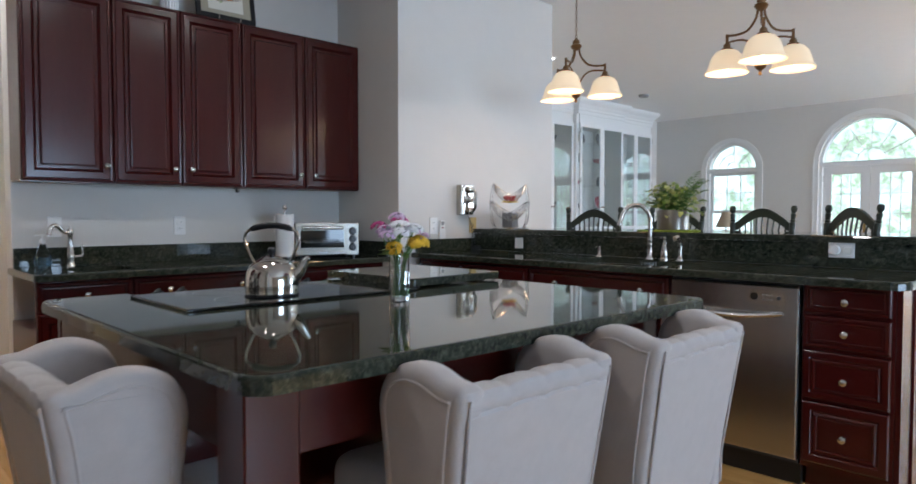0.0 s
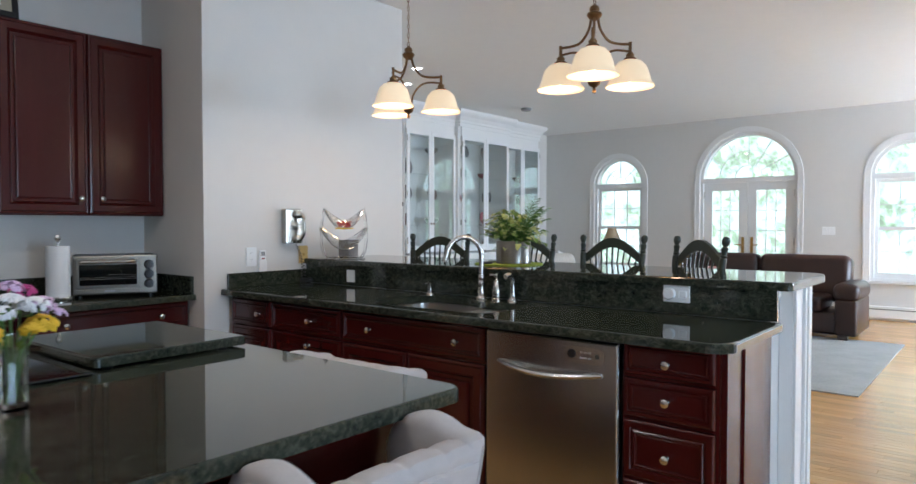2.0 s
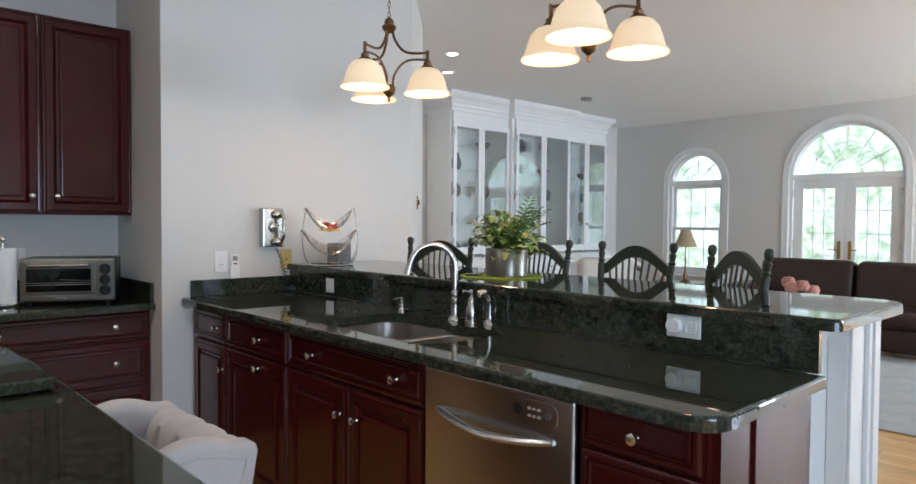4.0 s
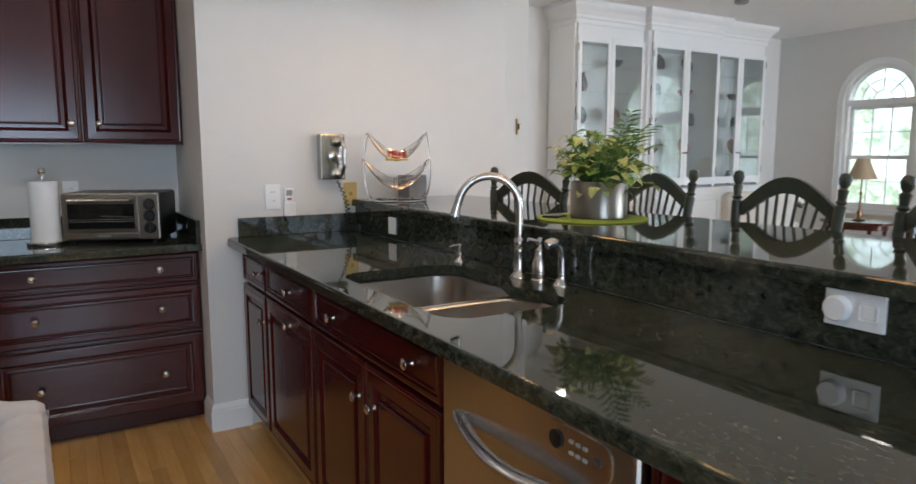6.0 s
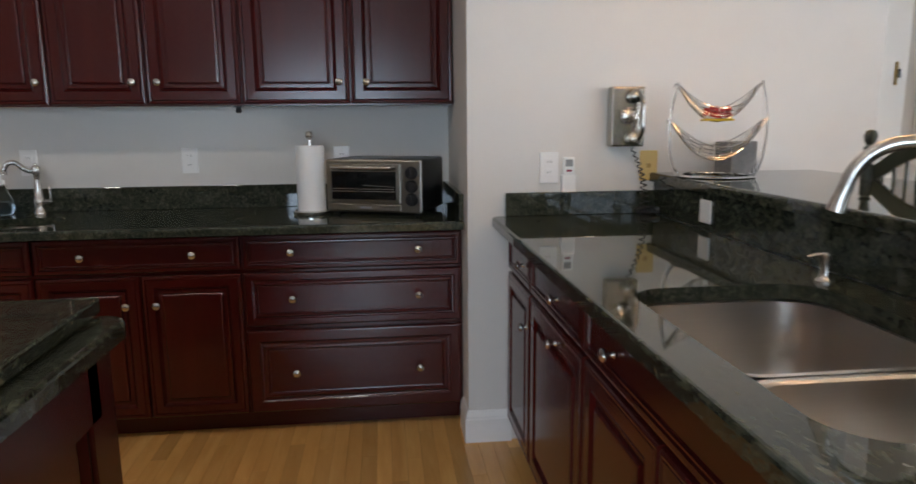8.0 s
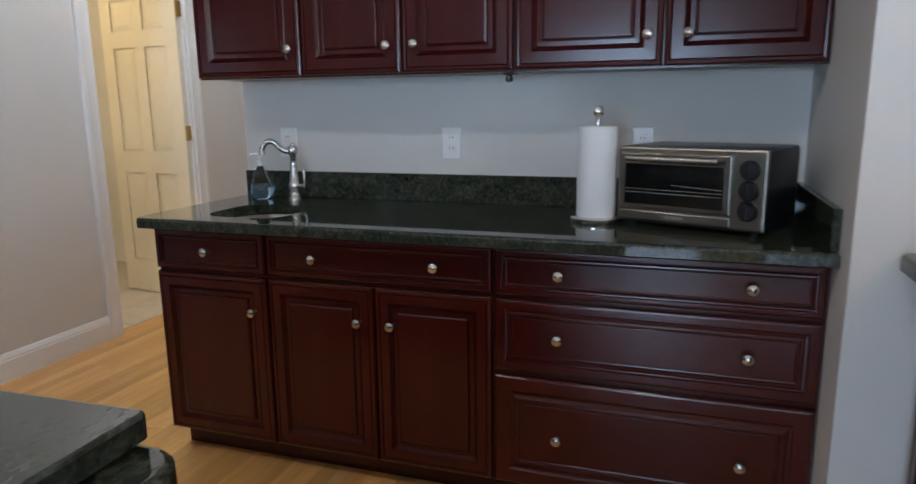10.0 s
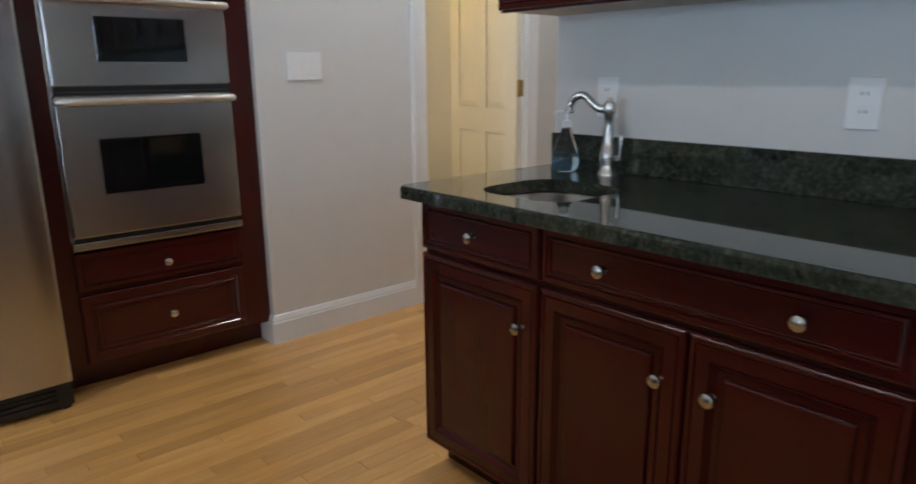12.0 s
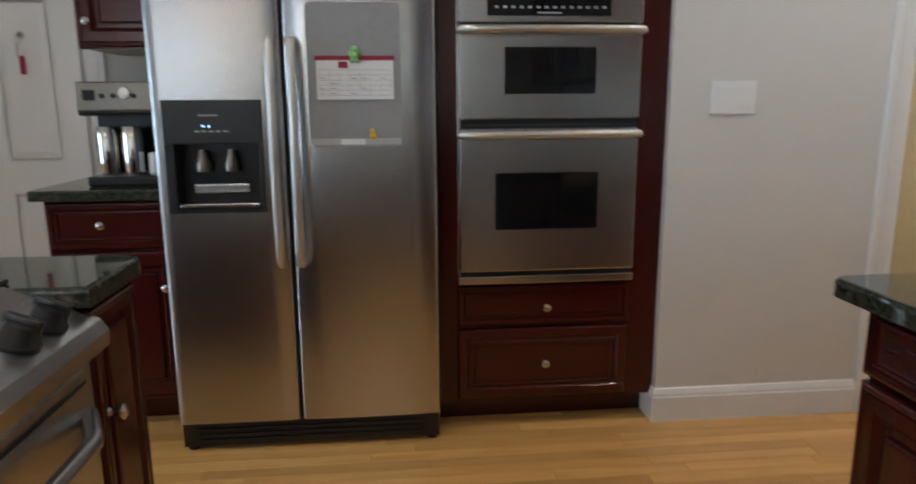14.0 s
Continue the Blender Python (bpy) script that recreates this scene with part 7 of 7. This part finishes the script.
for n, (a, b, dy) in enumerate(DOORS):
    bm = bmesh.new()
    for x0, x1 in ((a, a + 0.05), (b - 0.05, b)):
        add_box(bm, x0, x1, dy - 0.022, dy, Z0 + 0.03, Z1)
    add_box(bm, a + 0.05, b - 0.05, dy - 0.022, dy, Z0 + 0.03, Z0 + 0.12)
    add_box(bm, a + 0.05, b - 0.05, dy - 0.022, dy, Z1 - 0.06, Z1)
    d = part("door", bm, M_TRIM, hu)
    gl = part("pane", box(a + 0.045, b - 0.045, dy - 0.013, dy - 0.009, Z0 + 0.115, Z1 - 0.055), M_PANE, d)
    gl.visible_shadow = False
    kx = b - 0.025 if n % 2 == 0 else a + 0.025
    place("knob", mesh_of("knob", lathe([(0.006, 0.022), (0.005, 0.036), (0.012, 0.042), (0.010, 0.05), (0.0001, 0.053)], 12, turn=TO_FRONT), M_BRONZE, True), d, pose(kx, dy, 1.30))
    hx = a if n % 2 == 0 else b
    for hz in (Z0 + 0.2, 1.7, Z1 - 0.12):
        part("hinge", box(hx - 0.006, hx + 0.006, dy - 0.028, dy - 0.022, hz - 0.04, hz + 0.04), M_NICKEL, d)
    low = part("lower_door", panel(b - a - 0.01, 0.66, 0.07), M_TRIM, hu, m=pose(a + 0.005, dy - 0.10, 0.12))
    knob(low, (b - a - 0.05) if n % 2 == 0 else 0.04, 0.6)
for x0, x1, dy in ((0.025, 1.015, 0), (1.07, 2.195, -0.09), (2.245, 3.215, 0)):
    for z in (1.27, 1.62, 1.97, 2.26):
        sh = part("shelf", box(x0, x1, dy + 0.03, HD - 0.022, z, z + 0.008), M_PANE, hu, "glass shelf")
        sh.visible_shadow = False
rnd = random.Random(21)
KINDS = {
    "vase": [(0.03, 0), (0.05, 0.03), (0.06, 0.08), (0.04, 0.14), (0.025, 0.17), (0.035, 0.19)],
    "bowl": [(0.03, 0), (0.035, 0.01), (0.075, 0.05), (0.085, 0.08), (0.08, 0.08)],
    "jar": [(0.05, 0), (0.065, 0.02), (0.07, 0.10), (0.05, 0.14), (0.03, 0.145), (0.012, 0.165), (0.0001, 0.17)],
}
for x0, x1, dy in ((0.025, 1.015, 0), (1.07, 2.195, -0.09), (2.245, 3.215, 0)):
    for z in (Z0, 1.278, 1.628, 1.978, 2.268):
        for f in (0.25, 0.75):
            if z > 2.2 and rnd.random() < 0.45 or rnd.random() < 0.12:
                continue
            nm = rnd.choice(("vase", "bowl", "jar", "plate"))
            mat = rnd.choice((M_POTTERY, M_POTTERYB, M_GREY, M_RED, M_POTTERYB))
            px, py = 6.95 + x0 + (x1 - x0) * f + rnd.uniform(-0.06, 0.06), 6.285 + dy + 0.24
            o = thing({"vase": "pottery_vase", "bowl": "pottery_bowl", "jar": "lidded_jar", "plate": "display_plate"}[nm], px, py, z + 0.001, rnd.uniform(0, 90) if nm != "plate" else 0, "glazed pottery %s on a shelf of the hutch" % {"jar": "lidded jar"}.get(nm, nm), "pottery", "pottery in the hutch")
            if nm == "plate":
                part("plate", lathe([(0.0001, 0), (0.05, 0.0), (0.10, 0.014), (0.102, 0.018), (0.05, 0.006), (0.0001, 0.005)], 28, turn=Matrix.Rotation(radians(78), 3, "X"), at=(0, 0, 0.102)), mat, o, smooth=True)
                part("stand", box(-0.04, 0.04, -0.03, 0.05, 0, 0.008, 0.002), M_DARKLEG, o)
            else:
                sc = rnd.uniform(0.85, 1.25)
                part("body", lathe([(r * sc, h * sc) for r, h in KINDS[nm]], 20), mat, o, smooth=True)

# ---- sofa, rug and the rest of the living room ----
rug = thing("area_rug", 7.85, 2.6, 0, 0, "pale grey living room rug", "rug")
part("pile", box(-1.55, 1.25, -1.62, 1.9, 0.0005, 0.012, 0.005), M_RUG, rug)
so = thing("leather_sofa", 8.95, 2.62, 0, -90, "brown leather three-seat sofa with padded arms", "sofa")
SL = 1.10
part("base", box(-SL + 0.05, SL - 0.05, 0.05, 0.85, 0.06, 0.30, 0.03, 3), M_LEATHER, so, smooth=True)
for k in range(3):
    a = -SL + 0.24 + k * (2 * SL - 0.48) / 3
    part("seat_cushion", box(a + 0.004, a + (2 * SL - 0.48) / 3 - 0.004, 0.0, 0.70, 0.30, 0.47, 0.055, 4), M_LEATHER, so, smooth=True)
for k in range(2):
    a = -SL + 0.06 + k * (SL - 0.06)
    bm = box(a + 0.003, a + SL - 0.063, 0.0, 0.30, 0.0, 0.56, 0.09, 5)
    part("back_cushion", bm, M_LEATHER, so, smooth=True, m=pose(0, 0.62, 0.38, -8))
for sx in (-1, 1):
    part("arm", box(sx * SL - 0.13 if sx > 0 else -SL - 0.13, sx * SL + 0.13 if sx > 0 else -SL + 0.13, -0.02, 0.80, 0.44, 0.64, 0.075, 5), M_LEATHER, so, smooth=True)
    part("arm_front", box(sx * SL - 0.11, sx * SL + 0.11, 0.0, 0.84, 0.06, 0.46, 0.03, 3), M_LEATHER, so, smooth=True)
    for fy in (0.06, 0.76):
        part("foot", box(sx * (SL - 0.03) - 0.05, sx * (SL - 0.03) + 0.05, fy - 0.04, fy + 0.04, 0, 0.06, 0.005), M_DARKLEG, so)
tb = thing("side_table", 10.35, 5.05, 0, 0, "oval mahogany side table under the window", "table")
ov2 = [(0.30 * math.cos(2 * math.pi * k / 40), 0.42 * math.sin(2 * math.pi * k / 40)) for k in range(40)]
part("tabletop", slab(ov2, 0.455, 0.485, 0.008, 3), M_MAHOGANY, tb)
part("apron", prism([(x * 0.85, y * 0.85) for x, y in ov2], 0.39, 0.455), M_MAHOGANY, tb)
for lx, ly in ((-0.17, -0.25), (0.17, -0.25), (-0.17, 0.25), (0.17, 0.25)):
    part("leg", lathe([(0.012, 0), (0.016, 0.1), (0.02, 0.3), (0.026, 0.40)], 12, at=(lx, ly, 0)), M_MAHOGANY, tb, smooth=True)
lp = thing("table_lamp", 10.37, 5.03, 0.485, 0, "bronze table lamp with a tan shade on the side table", "table lamp")
part("stem", lathe([(0.07, 0), (0.075, 0.01), (0.03, 0.03), (0.02, 0.06), (0.03, 0.1), (0.014, 0.13), (0.010, 0.3), (0.016, 0.33), (0.008, 0.36), (0.007, 0.56)], 18), M_BRONZE, lp, smooth=True)
part("shade", lathe([(0.165, 0.50), (0.13, 0.58), (0.095, 0.66), (0.068, 0.745), (0.065, 0.742), (0.16, 0.50)], 28, close=False), M_LAMPSHADE, lp, "tan bell shade", True)
bxx = thing("trinket_box", 10.2, 5.28, 0.485, 20, "small wooden box on the side table", "box")
part("box", box(-0.05, 0.05, -0.035, 0.035, 0, 0.05, 0.004), M_LAMPSHADE, bxx)
stn = thing("book_stand", 9.35, 5.25, 0, 30, "open book on a wooden floor stand", "book stand")
part("column", lathe([(0.18, 0), (0.18, 0.02), (0.03, 0.05), (0.025, 0.7)], 16), M_MAHOGANY, stn, smooth=True)
part("shelf", box(-0.27, 0.27, -0.13, 0.15, 0.0, 0.02, 0.004), M_MAHOGANY, stn, m=pose(0, 0, 0.74, 28))
bo = thing("open_book", 9.35, 5.25, 0.755, 30, "open book with white pages on its stand", "book")
for sx in (-1, 1):
    part("pages", box(0.0 if sx > 0 else -0.23, 0.23 if sx > 0 else 0.0, -0.12, 0.17, 0.012, 0.035, 0.006), M_PAPER, bo, m=pose(0, 0, 0.0, 28, -sx * 7, 0))
ar = thing("armchair", 8.15, 5.0, 0, 150, "cream upholstered armchair near the hutch", "armchair")
part("seat", box(-0.33, 0.33, -0.30, 0.33, 0.16, 0.44, 0.06, 4), M_CREAMCLOTH, ar, smooth=True)
part("backrest", box(-0.36, 0.36, 0.22, 0.42, 0.3, 0.92, 0.09, 5), M_CREAMCLOTH, ar, smooth=True)
for sx in (-1, 1):
    part("arm", box(sx * 0.37 - 0.08, sx * 0.37 + 0.08, -0.28, 0.36, 0.16, 0.62, 0.07, 4), M_CREAMCLOTH, ar, smooth=True)
for lx in (-0.3, 0.3):
    for ly in (-0.24, 0.34):
        part("leg", lathe([(0.018, 0), (0.026, 0.17)], 10, at=(lx, ly, 0)), M_DARKLEG, ar)
ct = thing("coffee_table", 7.15, 2.62, 0.012, 0, "round dark mahogany table holding a vase of roses", "table")
part("tabletop", lathe([(0.55, 0.60), (0.57, 0.615), (0.55, 0.63), (0.0001, 0.63)], 48), M_MAHOGANY, ct, smooth=True)
part("pedestal", lathe([(0.26, 0), (0.26, 0.03), (0.08, 0.08), (0.06, 0.35), (0.09, 0.5), (0.2, 0.6)], 24), M_MAHOGANY, ct, smooth=True)
rv = thing("rose_vase", 7.15, 2.27, 0.643, 0, "low bowl of pale pink roses with leaves", "flowers")
part("bowl", lathe([(0.05, 0), (0.08, 0.03), (0.085, 0.07), (0.078, 0.07)], 24), M_WHITE, rv, smooth=True)
rnd = random.Random(3)
for px, py, pz in ((-0.06, 0.04, 0.15), (0.0, 0.09, 0.19), (0.05, -0.08, 0.13), (-0.03, -0.03, 0.17), (0.06, 0.03, 0.15)):
    bm = bmesh.new()
    for k in range(22):
        a, e = k * 2.4, 0.1 + 1.35 * k / 22
        r = 0.055 * math.cos(e) + 0.008
        d = Vector((math.cos(a), math.sin(a), 0))
        c = Vector((px, py, pz)) + d * r * 0.6 + Vector((0, 0, 0.045 * math.sin(e) - 0.03))
        s = Vector((-d.y, d.x, 0)) * 0.034
        u = Vector((0, 0, 0.04)) + d * 0.012
        vv = [bm.verts.new(v) for v in (c - s * 0.7, c + s * 0.7, c + s + u * 0.8, c + u * 1.1 + d * 0.01, c - s + u * 0.8)]
        bm.faces.new(vv)
    part("rose", bm, M_PETALR, rv)
for k in range(16):
    bm = bmesh.new()
    a = k * 2.4
    heart_leaf(bm, Vector((0.05 * math.cos(a), 0.05 * math.sin(a), 0.09)), Vector((math.cos(a), math.sin(a), 0.3)), 0.10, Vector((0, 0, 1)))
    part("leaf", bm, M_LEAF, rv)
hb = thing("baseboard_heater", XE - 0.003, 0.9, 0.0, -90, "white baseboard heater below the window", "heater")
part("cover", box(-0.9, 0.9, -0.06, 0, 0.03, 0.19, 0.006), M_TRIM, hb)
part("slot", box(-0.88, 0.88, -0.063, -0.06, 0.145, 0.155), M_DARKGREY, hb)
for lx in (-0.85, 0.85):
    part("bracket", box(lx - 0.02, lx + 0.02, -0.055, 0, 0, 0.03), M_TRIM, hb)
wall_plate("light_switch", XE, 2.12, 1.2, -90, 0.165, 0.115, "rocker", "white switch plate beside the French doors")

# ---- oak strip floor ----
rnd = random.Random(7)
PITCH = 0.0575
plank_mesh = {}


def plank_verts(w, ln):
    c = 0.0009
    lo = [(0, 0, -0.006), (w, 0, -0.006), (w, ln, -0.006), (0, ln, -0.006)]
    md = [(0, 0, -c), (w, 0, -c), (w, ln, -c), (0, ln, -c)]
    hi = [(c, c, 0), (w - c, c, 0), (w - c, ln - c, 0), (c, ln - c, 0)]
    return lo + md + hi


PF = [(0, 1, 5, 4), (1, 2, 6, 5), (2, 3, 7, 6), (3, 0, 4, 7), (4, 5, 9, 8), (5, 6, 10, 9), (6, 7, 11, 10), (7, 4, 8, 11), (8, 9, 10, 11)]
floor_ob = bpy.data.objects["floor"]
verts, faces, singles = [], [], 0
x = XW
while x < XE - 0.03:
    y = YS + rnd.uniform(-1.2, 0)
    while y < YN:
        ln = rnd.choice((0.45, 0.6, 0.75, 0.9, 1.1, 1.35))
        if y + ln > YS:
            near = -0.70 < x < 2.70 and 2.55 < y + ln / 2 < 4.6
            if near and singles < 300:
                if ln not in plank_mesh:
                    me = bpy.data.meshes.new("plank")
                    me.from_pydata(plank_verts(PITCH - 0.0004, ln - 0.0006), [], PF)
                    me.materials.append(M_OAK)
                    plank_mesh[ln] = me
                place("plank", plank_mesh[ln], floor_ob, pose(x, y, 0))
                singles += 1
            else:
                k = len(verts)
                verts += [(x + a, y + b, c) for a, b, c in plank_verts(PITCH - 0.0004, ln - 0.0006)]
                faces += [tuple(i + k for i in f) for f in PF]
        y += ln
    x += PITCH
me = bpy.data.meshes.new("far_planks")
me.from_pydata(verts, [], faces)
me.materials.append(M_OAK)
tagged(place("far_planks", me, floor_ob), "narrow oak floor strips", "", "", "stuff")
